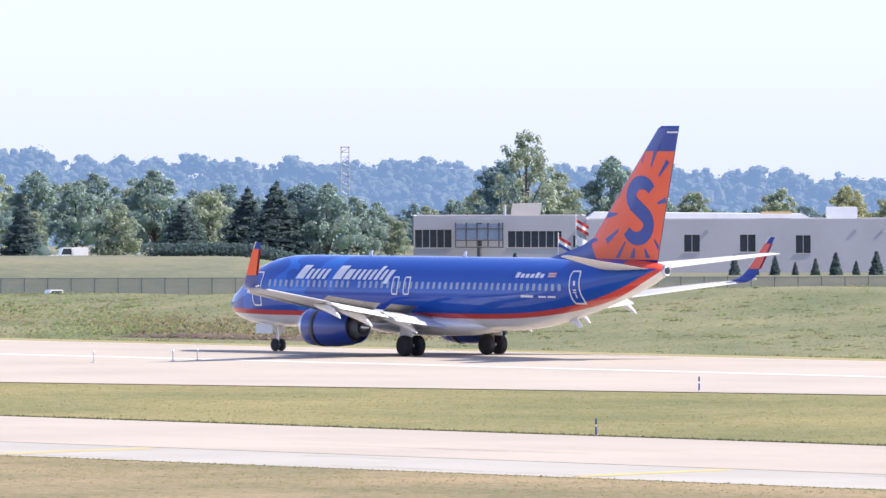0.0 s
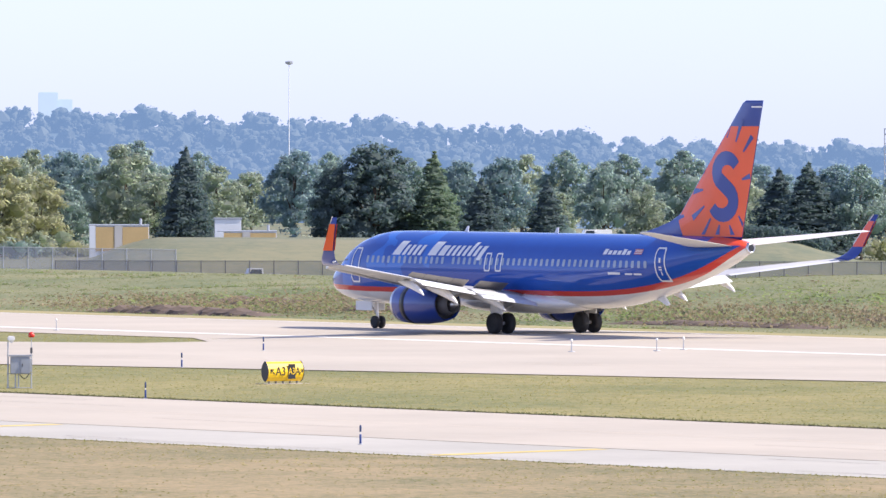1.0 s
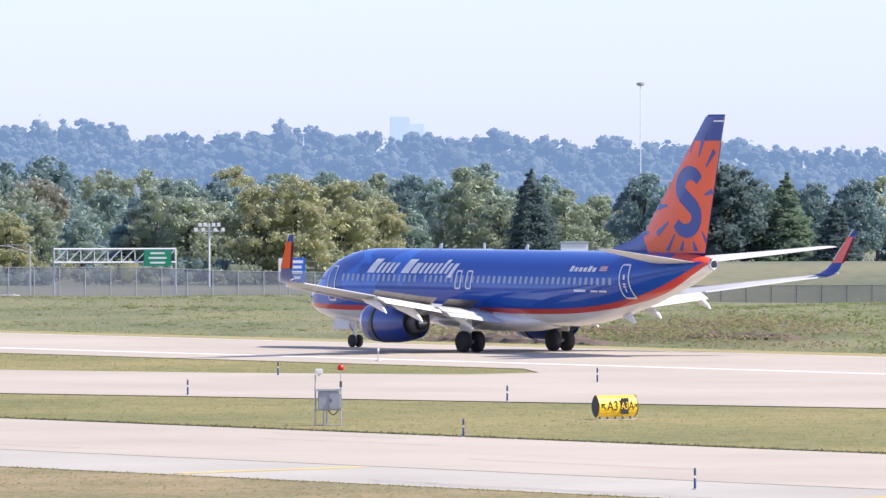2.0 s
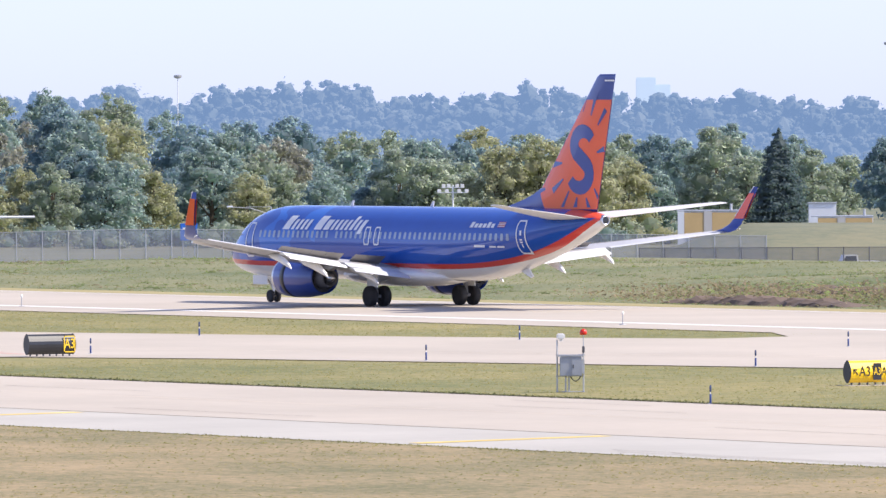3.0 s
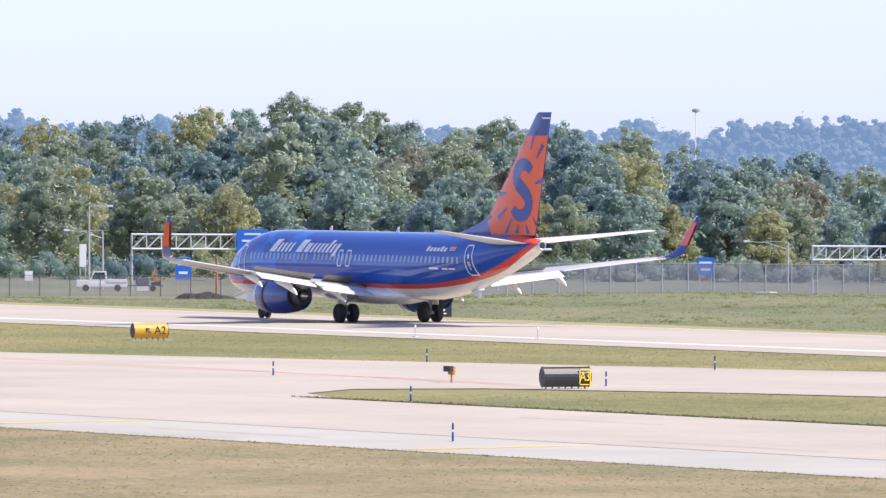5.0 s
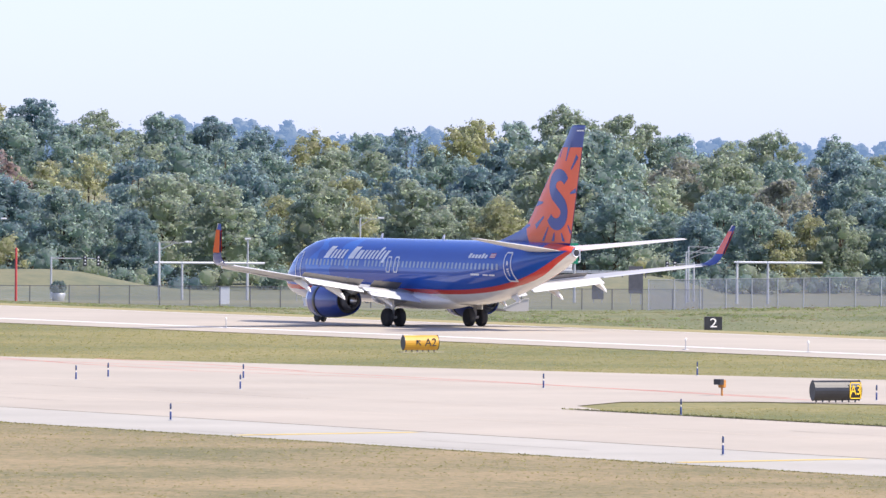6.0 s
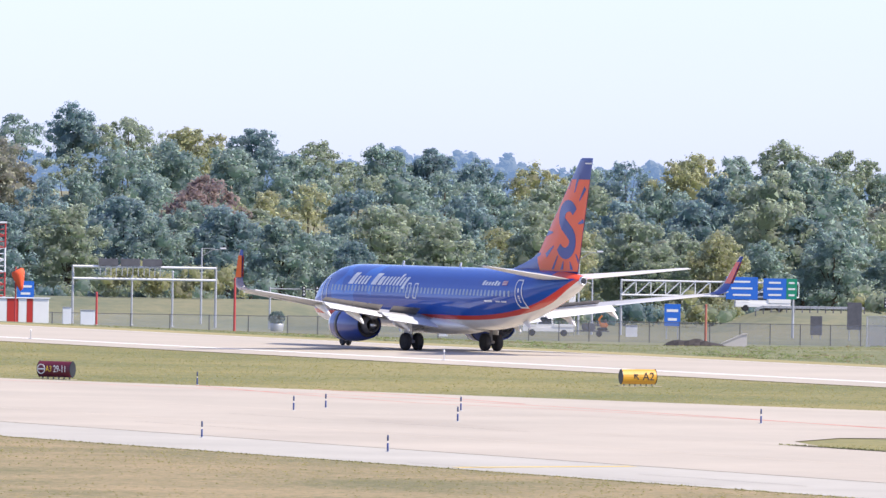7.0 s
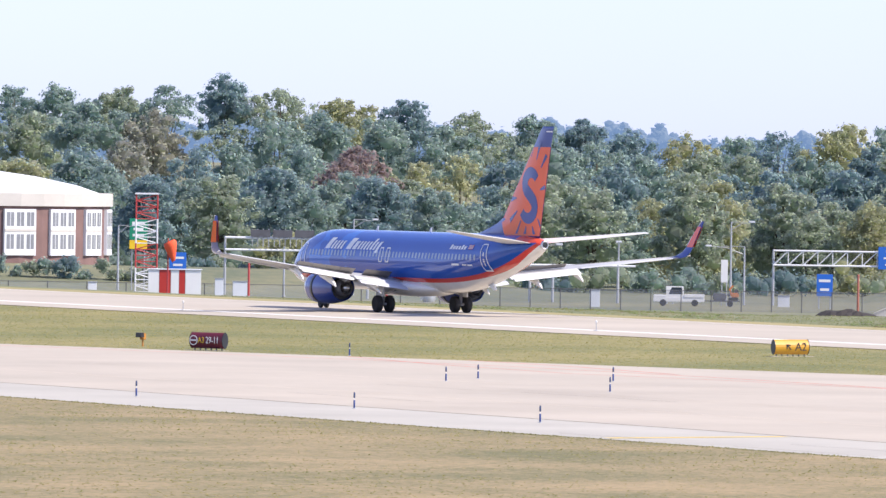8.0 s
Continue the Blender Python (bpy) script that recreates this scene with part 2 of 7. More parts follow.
def build_ground():
    xs = np.unique(np.concatenate([np.linspace(-6000, -1600, 30), np.linspace(-1600, -1150, 40), np.linspace(-1150, -700, 90), np.linspace(-700, -150, 120), np.linspace(-150, 600, 30), np.linspace(600, 3000, 10)]))
    ys = np.unique(np.concatenate([np.linspace(-3000, 0, 12), np.linspace(0, 150, 16), np.linspace(150, 298, 30), np.linspace(298, 420, 70), np.linspace(420, 800, 80), np.linspace(800, 6000, 36)]))
    verts = [(x, y, ground_z(x, y)) for y in ys for x in xs]
    n = len(xs)
    faces = [(j * n + i, j * n + i + 1, (j + 1) * n + i + 1, (j + 1) * n + i) for j in range(len(ys) - 1) for i in range(n - 1)]
    me = bpy.data.meshes.new("ground")
    me.from_pydata(verts, [], faces)
    me.materials.append(GRASS)
    me.materials.append(BANK_GRASS)
    me.materials.append(FIELD_GRASS)
    for f in me.polygons:
        f.use_smooth = True
        f.material_index = 1 if 334 < f.center.y < 400 else 2 if f.center.y > 400 else 0
    tagged(new("ground", me), "mown airfield grass with dry straw patches", kind="structure")


build_ground()


def strip(name, x0, x1, cross, mat, label, lift=0.0):
    """Paving along x from a cross-section of (y, z)."""
    bm = bmesh.new()
    xs = np.linspace(x0, x1, 60)
    rows = [[bm.verts.new((x, y, z + lift)) for y, z in cross] for x in xs]
    for a, b in zip(rows, rows[1:]):
        for k in range(len(cross) - 1):
            bm.faces.new((a[k], b[k], b[k + 1], a[k + 1]))
    for f in bm.faces:
        f.normal_update()
        if f.normal.z < 0:
            f.normal_flip()
    return tagged(part(name, bm, mat, smooth=True), label, kind="structure")


strip("runway", -2300, 700, [(275.5, 0.03), (298, 0.05), (304, 0.0), (310, -0.12)], CONCRETE, "pale grooved concrete runway with tyre marks")
strip("taxiway_parallel", -2300, 700, [(186, 0.03), (208, 0.03)], CONCRETE, "pale concrete parallel taxiway")
strip("taxiway_shoulder", -2300, 700, [(175.9, 0.02), (185.9, 0.026)], ASPHALT_PALE, "pale grey paved taxiway shoulder")
strip("verge", -2300, 700, [(60, -0.085), (150, -0.085), (163, -0.03), (175.8, 0.012)], DRY_GRASS, "dry straw-coloured mown grass beside the taxiway")
EXIT = [(-250, 276), (-294, 259), (-342, 244), (-385, 229.5), (-396, 223), (-397, 217), (-391, 211.5), (-380, 207.5),
        (-640, 207.5), (-575, 212), (-516, 222), (-495, 229), (-445, 246.5), (-413, 259), (-402, 266), (-403, 271), (-412, 276)]
sheet("taxiway_exit", EXIT, 0.034, CONCRETE, "pale concrete exit taxiway that leaves the runway at an angle")
strip("runway_edge_line", -2300, 700, [(281.5, 0.045), (282.6, 0.046)], WHITE_LINE, "worn white runway edge line")
strip("runway_edge_line_far", -2300, 700, [(306.4, -0.035), (307.2, -0.051)], WHITE_LINE, "worn white runway edge line")
for k in range(7):
    x = -145 - 34.7 * k
    sheet("shoulder_stripe", [(x, 176.6), (x - 2.2, 185.4), (x - 2.2 - 0.9, 185.4), (x - 0.9, 176.6)], 0.03, YELLOW_LINE, "faded yellow stripe across the shoulder")


def band(name, pts, width, mat, label, z=0.038):
    """A painted line along a few points."""
    left, right = [], []
    for i, p in enumerate(pts):
        a, b = Vector(pts[max(0, i - 1)]), Vector(pts[min(len(pts) - 1, i + 1)])
        d = (b - a).normalized()
        n = Vector((-d.y, d.x)) * width / 2
        left.append(tuple(Vector(p) + n))
        right.append(tuple(Vector(p) - n))
    return sheet(name, left + right[::-1], z, mat, label)


strip("shoulder_joint", -700, 200, [(185.9, 0.034), (185.98, 0.035)], TAR, "dark sealed joint between taxiway and shoulder")
crack_rng = random.Random(77)
for k in range(22):
    x, y = crack_rng.uniform(-440, -190), crack_rng.choice((177.5, 181.0, 184.2, 189.0, 193.2, 201.0, 205.2)) + crack_rng.uniform(-0.6, 0.6)
    long = crack_rng.uniform(4, 16)
    band("tar_crack", [(x + long * j / 5, y + crack_rng.uniform(-0.14, 0.14)) for j in range(6)], 0.07, TAR, "thin dark sealed crack in the pavement", 0.0365)


band("hold_line", [(-520, 218), (-490, 226), (-470, 229.5), (-450, 230.2), (-432, 229.7), (-415, 228.2), (-398, 227)], 0.3, RED_LINE, "faded orange-red line along the exit taxiway")
band("hold_line", [(-491, 230), (-474, 227), (-456, 225.6), (-444, 227.8), (-428, 229), (-402, 228.2)], 0.25, RED_LINE, "faded orange-red line along the exit taxiway", 0.0385)
band("hold_line", [(-484, 233.5), (-470, 233), (-455, 231)], 0.3, RED_LINE, "faded orange-red line along the exit taxiway", 0.039)
band("centre_line", [(-452, 210), (-436, 212.2), (-428, 223), (-402, 236), (-340, 264)], 0.2, FADED_LINE, "faded yellow taxiway centre line")
band("centre_line", [(-700, 197), (-500, 197), (-300, 197), (-150, 197)], 0.14, FADED_LINE, "thin worn taxiway centre line", 0.034)

strip("soil_edge", -385, 200, [(207.95, 0.055), (208.35, 0.05)], SOIL_EDGE, "dark ragged soil lip beside the taxiway")
strip("far_verge", -2300, 700, [(310.05, -0.14), (316, -0.32), (322, -0.47), (326, -0.55), (330, -0.75), (333, -0.9)], STRAW, "yellow dry grass strip beyond the runway", 0.02)


# ---- airliner: x runs aft from the nose, y to its starboard side, z up from the ground ----
STATIONS = [(0.0, 0.03, 2.60, 2.54), (0.12, 0.28, 2.86, 2.30), (0.4, 0.54, 3.08, 2.08), (0.9, 0.86, 3.38, 1.86), (1.5, 1.14, 3.68, 1.69), (2.1, 1.36, 4.05, 1.57),
            (2.8, 1.55, 4.58, 1.48), (3.6, 1.69, 4.94, 1.43), (4.6, 1.80, 5.20, 1.39), (5.8, 1.86, 5.36, 1.38), (7.5, 1.88, 5.40, 1.38), (12, 1.88, 5.40, 1.38),
            (18, 1.88, 5.40, 1.38), (24, 1.88, 5.40, 1.38), (26, 1.88, 5.40, 1.44), (28, 1.87, 5.40, 1.66), (30, 1.79, 5.40, 2.05), (32, 1.62, 5.40, 2.56),
            (34, 1.34, 5.38, 3.13), (35.5, 1.05, 5.34, 3.60), (36.6, 0.78, 5.27, 3.98), (37.4, 0.52, 5.16, 4.32), (37.9, 0.33, 5.02, 4.52)]


def hull(x):
    """Half width, top and bottom of the fuselage at x."""
    for a, b in zip(STATIONS, STATIONS[1:]):
        if x <= b[0]:
            t = (x - a[0]) / (b[0] - a[0])
            return [p + (q - p) * t for p, q in zip(a[1:], b[1:])]
    return list(STATIONS[-1][1:])


def skin(x, z, out=0.0):
    """A point on the port side of the fuselage at x and height z, and its slope angle."""
    w, top, bot = hull(x)
    c, h = (top + bot) / 2, (top - bot) / 2
    s = max(-0.98, min(0.98, (z - c) / h))
    k = math.sqrt(1 - s * s)
    n = Vector((0, -k / w, s / h)).normalized()
    return Vector((x, -w * k, z)) + n * out


def livery():
    """Blue hull, red cheat line and white belly; the line climbs towards the tail. A paler blue sunburst lies behind the nose."""
    m = bpy.data.materials.new("airliner_livery")
    m.use_nodes = True
    nt = m.node_tree
    b = nt.nodes["Principled BSDF"]
    b.inputs["Roughness"].default_value, b.inputs["Coat Weight"].default_value, b.inputs["Coat Roughness"].default_value = 0.55, 0.9, 0.035
    b.inputs["Specular IOR Level"].default_value = 0.15
    tc = nt.nodes.new("ShaderNodeTexCoord")
    sp = nt.nodes.new("ShaderNodeSeparateXYZ")
    nt.links.new(tc.outputs["Object"], sp.inputs[0])

    def calc(op, a, b_=None, c=None):
        n = nt.nodes.new("ShaderNodeMath")
        n.operation = op
        for i, v in enumerate((a, b_, c)):
            if v is None:
                continue
            if isinstance(v, (int, float)):
                n.inputs[i].default_value = v
            else:
                nt.links.new(v, n.inputs[i])
        return n.outputs[0]
    aft = calc("MAXIMUM", calc("SUBTRACT", sp.outputs["X"], 22.5), 0)
    fore = calc("MAXIMUM", calc("SUBTRACT", 5.0, sp.outputs["X"]), 0)
    line = calc("ADD", calc("MULTIPLY_ADD", calc("POWER", aft, 3.0), 0.00074, 2.06), calc("MULTIPLY", fore, 0.02))
    h = calc("SUBTRACT", sp.outputs["Z"], line)
    red, blue = calc("GREATER_THAN", h, 0.0), calc("GREATER_THAN", h, 0.27)
    nz = nt.nodes.new("ShaderNodeTexNoise")
    nz.inputs["Scale"].default_value, nz.inputs["Detail"].default_value = 0.55, 1
    nt.links.new(tc.outputs["Object"], nz.inputs["Vector"])
    patch = calc("MULTIPLY", calc("GREATER_THAN", nz.outputs["Fac"], 0.5), calc("LESS_THAN", sp.outputs["X"], 11.5))
    dirt = nt.nodes.new("ShaderNodeTexNoise")
    dirt.inputs["Scale"].default_value, dirt.inputs["Detail"].default_value = 1.2, 6
    nt.links.new(tc.outputs["Object"], dirt.inputs["Vector"])

    def mix(f, a, b_):
        n = nt.nodes.new("ShaderNodeMix")
        n.data_type = "RGBA"
        nt.links.new(f, n.inputs["Factor"])
        for s, v in ((6, a), (7, b_)):
            if isinstance(v, tuple):
                n.inputs[s].default_value = (*v, 1)
            else:
                nt.links.new(v, n.inputs[s])
        return n.outputs[2]
    belly = mix(dirt.outputs["Fac"], (0.66, 0.64, 0.60), (0.84, 0.83, 0.80))
    deep = mix(dirt.outputs["Fac"], (0.002, 0.06, 0.325), (0.004, 0.078, 0.40))
    top = mix(patch, deep, (0.012, 0.13, 0.52))
    tail = calc("MULTIPLY", calc("GREATER_THAN", sp.outputs["X"], 35.2), calc("GREATER_THAN", sp.outputs["Z"], 4.9))
    col = mix(tail, mix(blue, mix(red, belly, (0.60, 0.05, 0.03)), top), (0.75, 0.075, 0.03))
    nt.links.new(col, b.inputs["Base Color"])
    return m


def airfoil(le, te, y, z, thick, n=9, twist=0.0):
    """A closed wing section between leading and trailing edge x, at span y and height z."""
    c = te - le
    up, lo = [], []
    for k in range(n):
        u = 0.5 - 0.5 * math.cos(math.pi * k / (n - 1))
        t = 5 * thick * (0.2969 * math.sqrt(u) - 0.126 * u - 0.3516 * u * u + 0.2843 * u ** 3 - 0.1036 * u ** 4)
        up.append(Vector((le + c * u, y, z + c * (t * 1.15) - u * c * twist)))
        lo.append(Vector((le + c * u, y, z - c * (t * 0.85) - u * c * twist)))
    return up + lo[-2:0:-1]


WING = [(1.2, 13.85, 20.75, 1.98, 0.13), (1.9, 14.2, 20.7, 2.05, 0.13), (5.6, 16.3, 20.75, 2.46, 0.115), (11.4, 19.75, 22.6, 3.17, 0.105), (16.8, 22.95, 24.6, 3.86, 0.10)]


def wing_at(y):
    for a, b in zip(WING, WING[1:]):
        if y <= b[0]:
            t = (y - a[0]) / (b[0] - a[0])
            return [p + (q - p) * t for p, q in zip(a[1:], b[1:])]
    return list(WING[-1][1:])


def panel(y0, y1, f0, f1, dz, tilt, side, thick=0.07):
    """A flap or spoiler: a plate over spans y0..y1 that starts at chord fraction f0, drops or rises by tilt degrees, f1 long in chords."""
    rings = []
    for y in (y0, y1):
        le, te, z, t = wing_at(y)
        c = te - le
        a = radians(tilt)
        hx = le + c * f0
        lng = c * f1
        u, v = Vector((math.cos(a), 0, -math.sin(a))), Vector((math.sin(a), 0, math.cos(a)))
        base = Vector((hx, side * y, z + dz))
        rings.append([base + v * thick * 0.4, base + u * lng * 0.45 + v * thick, base + u * lng, base + u * lng * 0.4 - v * thick * 0.5, base - v * thick * 0.6])
    return loft(rings)


def wheel(name, parent, x, y, z, r, w):
    tyre = part(name, turned([(-w / 2, r * 0.62), (-w / 2, r * 0.86), (-w * 0.38, r * 0.97), (-w * 0.15, r), (w * 0.15, r), (w * 0.38, r * 0.97), (w / 2, r * 0.86), (w / 2, r * 0.62)], "Y", 28), RUBBER, parent, "black rubber aircraft tyre", True)
    tyre.location = (x, y, z)
    part("hub", turned([(-w * 0.42, 0.05), (-w * 0.44, r * 0.3), (-w * 0.36, r * 0.62), (w * 0.36, r * 0.62), (w * 0.44, r * 0.3), (w * 0.42, 0.05)], "Y", 20), WHITE_PAINT, tyre, "pale metal wheel hub", True)
    return tyre


def ribbon(points, width, place, mat, name, parent, label=""):
    """A flat band along 2D points, laid on a surface by place(u, v)."""
    bm = bmesh.new()
    left, right = [], []
    n = len(points)
    for k, (u, v) in enumerate(points):
        a, b = points[max(0, k - 1)], points[min(n - 1, k + 1)]
        d = Vector((b[0] - a[0], b[1] - a[1])).normalized()
        w = width(k / (n - 1)) / 2
        left.append(bm.verts.new(place(u - d.y * w, v + d.x * w)))
        right.append(bm.verts.new(place(u + d.y * w, v - d.x * w)))
    for k in range(n - 1):
        bm.faces.new((left[k], left[k + 1], right[k + 1], right[k]))
    return part(name, bm, mat, parent, label)


def decal(points, place, mat, name, parent, label=""):
    """A thin outline laid on a surface."""
    bm = bmesh.new()
    bm.faces.new([bm.verts.new(place(u, v)) for u, v in points])
    return part(name, bm, mat, parent, label)


def build_airliner():
    plane = thing("airliner", pose(-394, 297.8, 0), "twin-jet airliner in blue with orange tail, rolling along the runway", "airplane")
    paint = livery()
    # fuselage
    rings = []
    fine = []
    for a, b in zip(STATIONS, STATIONS[1:]):
        steps = max(1, int((b[0] - a[0]) / 0.6))
        fine += [a[0] + (b[0] - a[0]) * k / steps for k in range(steps)]
    fine.append(STATIONS[-1][0])
    for x in fine:
        w, top, bot = hull(x)
        c, h = (top + bot) / 2, (top - bot) / 2
        rings.append([(x, w * math.sin(k * math.tau / 48), c + h * math.cos(k * math.tau / 48)) for k in range(48)])
    body = part("fuselage", loft(rings), paint, plane, "glossy blue hull with red line and white belly", True)
    # wing-body fairing
    rings = []
    for x, w, t, b in ((12.6, 0.3, 1.75, 1.5), (13.6, 1.3, 2.1, 1.22), (15.5, 2.0, 2.3, 1.08), (19, 2.1, 2.35, 1.05), (21.5, 1.9, 2.25, 1.12), (23.2, 1.2, 2.0, 1.3), (24.4, 0.3, 1.75, 1.5)):
        c, h = (t + b) / 2, (t - b) / 2
        rings.append([(x, w * math.sin(k * math.tau / 28), c + h * math.cos(k * math.tau / 28)) for k in range(28)])
    part("wing_fairing", loft(rings), WHITE_PAINT, plane, "white belly fairing", True)
    part("exhaust_pipe", turned([(37.75, 0.30), (38.05, 0.26), (38.05, 0.2), (37.9, 0.19)], "X", 20, (0, 0, 4.77)), BARE_METAL, plane, "soot-stained metal exhaust", True)
    part("exhaust_bore", turned([(38.03, 0.19), (38.04, 0.02)], "X", 16, (0, 0, 4.77)), BLACK, plane)
    # cabin windows, doors
    for side in (1, -1):
        x = 5.6
        while x < 31.2:
            if not (16.55 < x < 16.7) and abs(x - 13.3) > 0.2:
                q = [skin(x + dx, 3.84 + dz, 0.012) for dx, dz in ((-0.12, -0.13), (-0.08, -0.19), (0.08, -0.19), (0.12, -0.13), (0.12, 0.13), (0.08, 0.19), (-0.08, 0.19), (-0.12, 0.13))]
                bm = bmesh.new()
                bm.faces.new([bm.verts.new((p.x, p.y * side, p.z)) for p in q])
                part("cabin_window", bm, WINDOW_GLASS, plane)
            x += 0.508
        for name, x0, x1, z0, z1 in (("passenger_door", 3.9, 4.8, 2.55, 4.45), ("emergency_exit", 16.64, 17.2, 3.3, 4.3), ("emergency_exit", 17.66, 18.22, 3.3, 4.3), ("rear_door", 31.75, 32.55, 2.95, 4.75)):
            outline = []
            for u, v in ((0.12, 0), (0.88, 0), (0.96, 0.05), (1, 0.14), (1, 0.5), (1, 0.86), (0.96, 0.95), (0.88, 1), (0.12, 1), (0.04, 0.95), (0, 0.86), (0, 0.5), (0, 0.14), (0.04, 0.05)):
                outline.append((x0 + (x1 - x0) * u, z0 + (z1 - z0) * v))
            dense = []
            for (u, v), (p, q) in zip(outline, outline[1:] + outline[:1]):
                steps = max(1, int(math.hypot(p - u, q - v) / 0.12))
                dense += [(u + (p - u) * k / steps, v + (q - v) * k / steps) for k in range(steps)]
            outline = dense
            bm = bmesh.new()
            cx, cz = (x0 + x1) / 2, (z0 + z1) / 2
            t = 0.085
            inn = [(cx + (u - cx) * (1 - 2 * t / (x1 - x0)), cz + (v - cz) * (1 - 2 * t / (z1 - z0))) for u, v in outline]
            vo = [bm.verts.new(Vector((1, side, 1)) * skin(u, v, 0.02)) for u, v in outline]
            vi = [bm.verts.new(Vector((1, side, 1)) * skin(u, v, 0.02)) for u, v in inn]
            for k in range(len(vo)):
                j = (k + 1) % len(vo)
                bm.faces.new((vo[k], vo[j], vi[j], vi[k]))
            door = part(name, bm, WHITE_PAINT, plane, "door outlined in white")
            if name == "rear_door":
                for u0, u1, v0, v1 in ((32.08, 32.22, 3.95, 4.2), (32.05, 32.25, 3.55, 3.62), (32.05, 32.25, 3.68, 3.75), (32.12, 32.2, 3.3, 3.5)):
                    bm = bmesh.new()
                    bm.faces.new([bm.verts.new(Vector((1, side, 1)) * skin(u, v, 0.024)) for u, v in ((u0, v0), (u1, v0), (u1, v1), (u0, v1))])
                    part("door_marking", bm, WHITE_PAINT, door)
    # cockpit glass
    for side in (1, -1):
        for k, (x0, x1, za, zb) in enumerate(((1.75, 2.15, 3.62, 4.0), (2.2, 2.7, 3.66, 4.28), (2.76, 3.25, 3.72, 4.3))):
            q = [skin(x0, za, 0.015), skin(x1, za + 0.02, 0.015), skin(x1, min(zb + 0.12, hull(x1)[1] - 0.12), 0.015), skin(x0, min(zb - 0.05, hull(x0)[1] - 0.1), 0.015)]
            bm = bmesh.new()
            bm.faces.new([bm.verts.new((p.x, p.y * side, p.z)) for p in q])
            part("cockpit_window", bm, BLACK, plane)
    # title as plain slanted bars, port side and starboard side; registration as bars
    def strokes(name, x0, x1, z0, z1, widths, slant, mat, label, gap, highs=(0, 4), lows=()):
        for side in (1, -1):
            total = sum(widths) + gap * (len(widths) - 1)
            u = 0.0
            for i, w in enumerate(widths):
                bm = bmesh.new()
                a, b = u / total, (u + abs(w)) / total
                u += abs(w) + gap
                if w < 0:
                    bm.free()
                    continue
                lo, hi = z0, (z1 if i in highs else z0 + (z1 - z0) * 0.74)
                if i in lows:
                    lo = z0 - (z1 - z0) * 0.28
                steps = 5
                va, vb = [], []
                for k in range(steps + 1):
                    zz = lo + (hi - lo) * k / steps
                    sh = slant * (zz - z0)
                    va.append(bm.verts.new(Vector((1, side, 1)) * skin(x0 + (x1 - x0) * a + sh, zz, 0.015)))
                    vb.append(bm.verts.new(Vector((1, side, 1)) * skin(x0 + (x1 - x0) * b + sh, zz, 0.015)))
                for k in range(steps):
                    bm.faces.new((va[k], vb[k], vb[k + 1], va[k + 1]))
                part(name, bm, mat, plane, label)
    strokes("title_bar", 7.9, 15.7, 4.10, 4.84, [0.72, 0.3, 0.3, 0.3, 0.3, -0.3, 0.8, 0.6, 0.3, 0.3, 0.3, 0.3, 0.34, 0.3, 0.4], 0.55, WHITE_PAINT, "white slanted title bars", 0.2, (0, 6, 12), (14,))
    strokes("registration_bar", 27.2, 29.6, 4.33, 4.62, [0.6, 0.55, 0.55, 0.55, 0.55, 0.55], 0.2, WHITE_PAINT, "white registration bars", 0.2)
    strokes("type_bar", 27.9, 30.3, 3.28, 3.40, [1.2, -0.2, 0.7, 0.7], 0.2, WHITE_PAINT, "small white lettering bars", 0.15)
    for side in (1, -1):
        bm = bmesh.new()
        bm.faces.new([bm.verts.new(Vector((1, side, 1)) * skin(u, v, 0.015)) for u, v in ((29.95, 4.36), (30.6, 4.36), (30.6, 4.64), (29.95, 4.64))])
        flag = part("flag_marking", bm, RED_PAINT, plane, "small flag, red and white stripes with blue corner")
        bm = bmesh.new()
        for k in range(3):
            z = 4.39 + k * 0.085
            bm.faces.new([bm.verts.new(Vector((1, side, 1)) * skin(u, v, 0.02)) for u, v in ((29.95, z), (30.6, z), (30.6, z + 0.04), (29.95, z + 0.04))])
        part("flag_stripes", bm, WHITE_PAINT, flag)
    # wings
    for side in (-1, 1):
        rings = [airfoil(le, te if y < 1.5 else le + (te - le) * 0.86, side * y, z, t) for y, le, te, z, t in WING]
        wing = part("wing", loft(rings), GREY_PAINT, plane, "pale grey swept wing", True)
        # slats along the leading edge
        for y0, y1 in ((2.3, 4.2), (5.7, 8.3), (8.36, 10.9), (10.96, 13.5), (13.56, 16.2)):
            rings = []
            for y in (y0, y1):
                le, te, z, t = wing_at(y)
                c = te - le
                rings.append([Vector(p) for p in ((le - 0.22, side * y, z - 0.16), (le - 0.16, side * y, z - 0.02), (le + 0.07 * c, side * y, z + 0.055 * c), (le + 0.05 * c, side * y, z + 0.02 * c), (le - 0.02, side * y, z - 0.13))])
            part("slat", loft(rings), BARE_METAL, wing, "bare metal leading edge slat")
        # flaps in two segments, lowered
        part("flap", panel(2.05, 5.5, 0.84, 0.23, -0.05, 10, side, 0.12), FLAP_GREY, wing, "white lowered flap")
        part("rear_flap", panel(2.1, 5.45, 1.075, 0.13, -0.29, 19, side, 0.07), FLAP_GREY, wing, "pale grey lowered flap")
        part("flap", panel(5.9, 10.3, 0.82, 0.25, -0.02, 11, side, 0.11), WHITE_PAINT, wing, "white lowered flap")
        part("rear_flap", panel(5.94, 10.26, 1.07, 0.11, -0.19, 20, side, 0.06), WHITE_PAINT, wing, "white lowered flap")
        part("aileron", panel(10.5, 16.3, 0.85, 0.16, 0.02, 2, side, 0.05), FLAP_GREY, wing, "pale grey aileron")
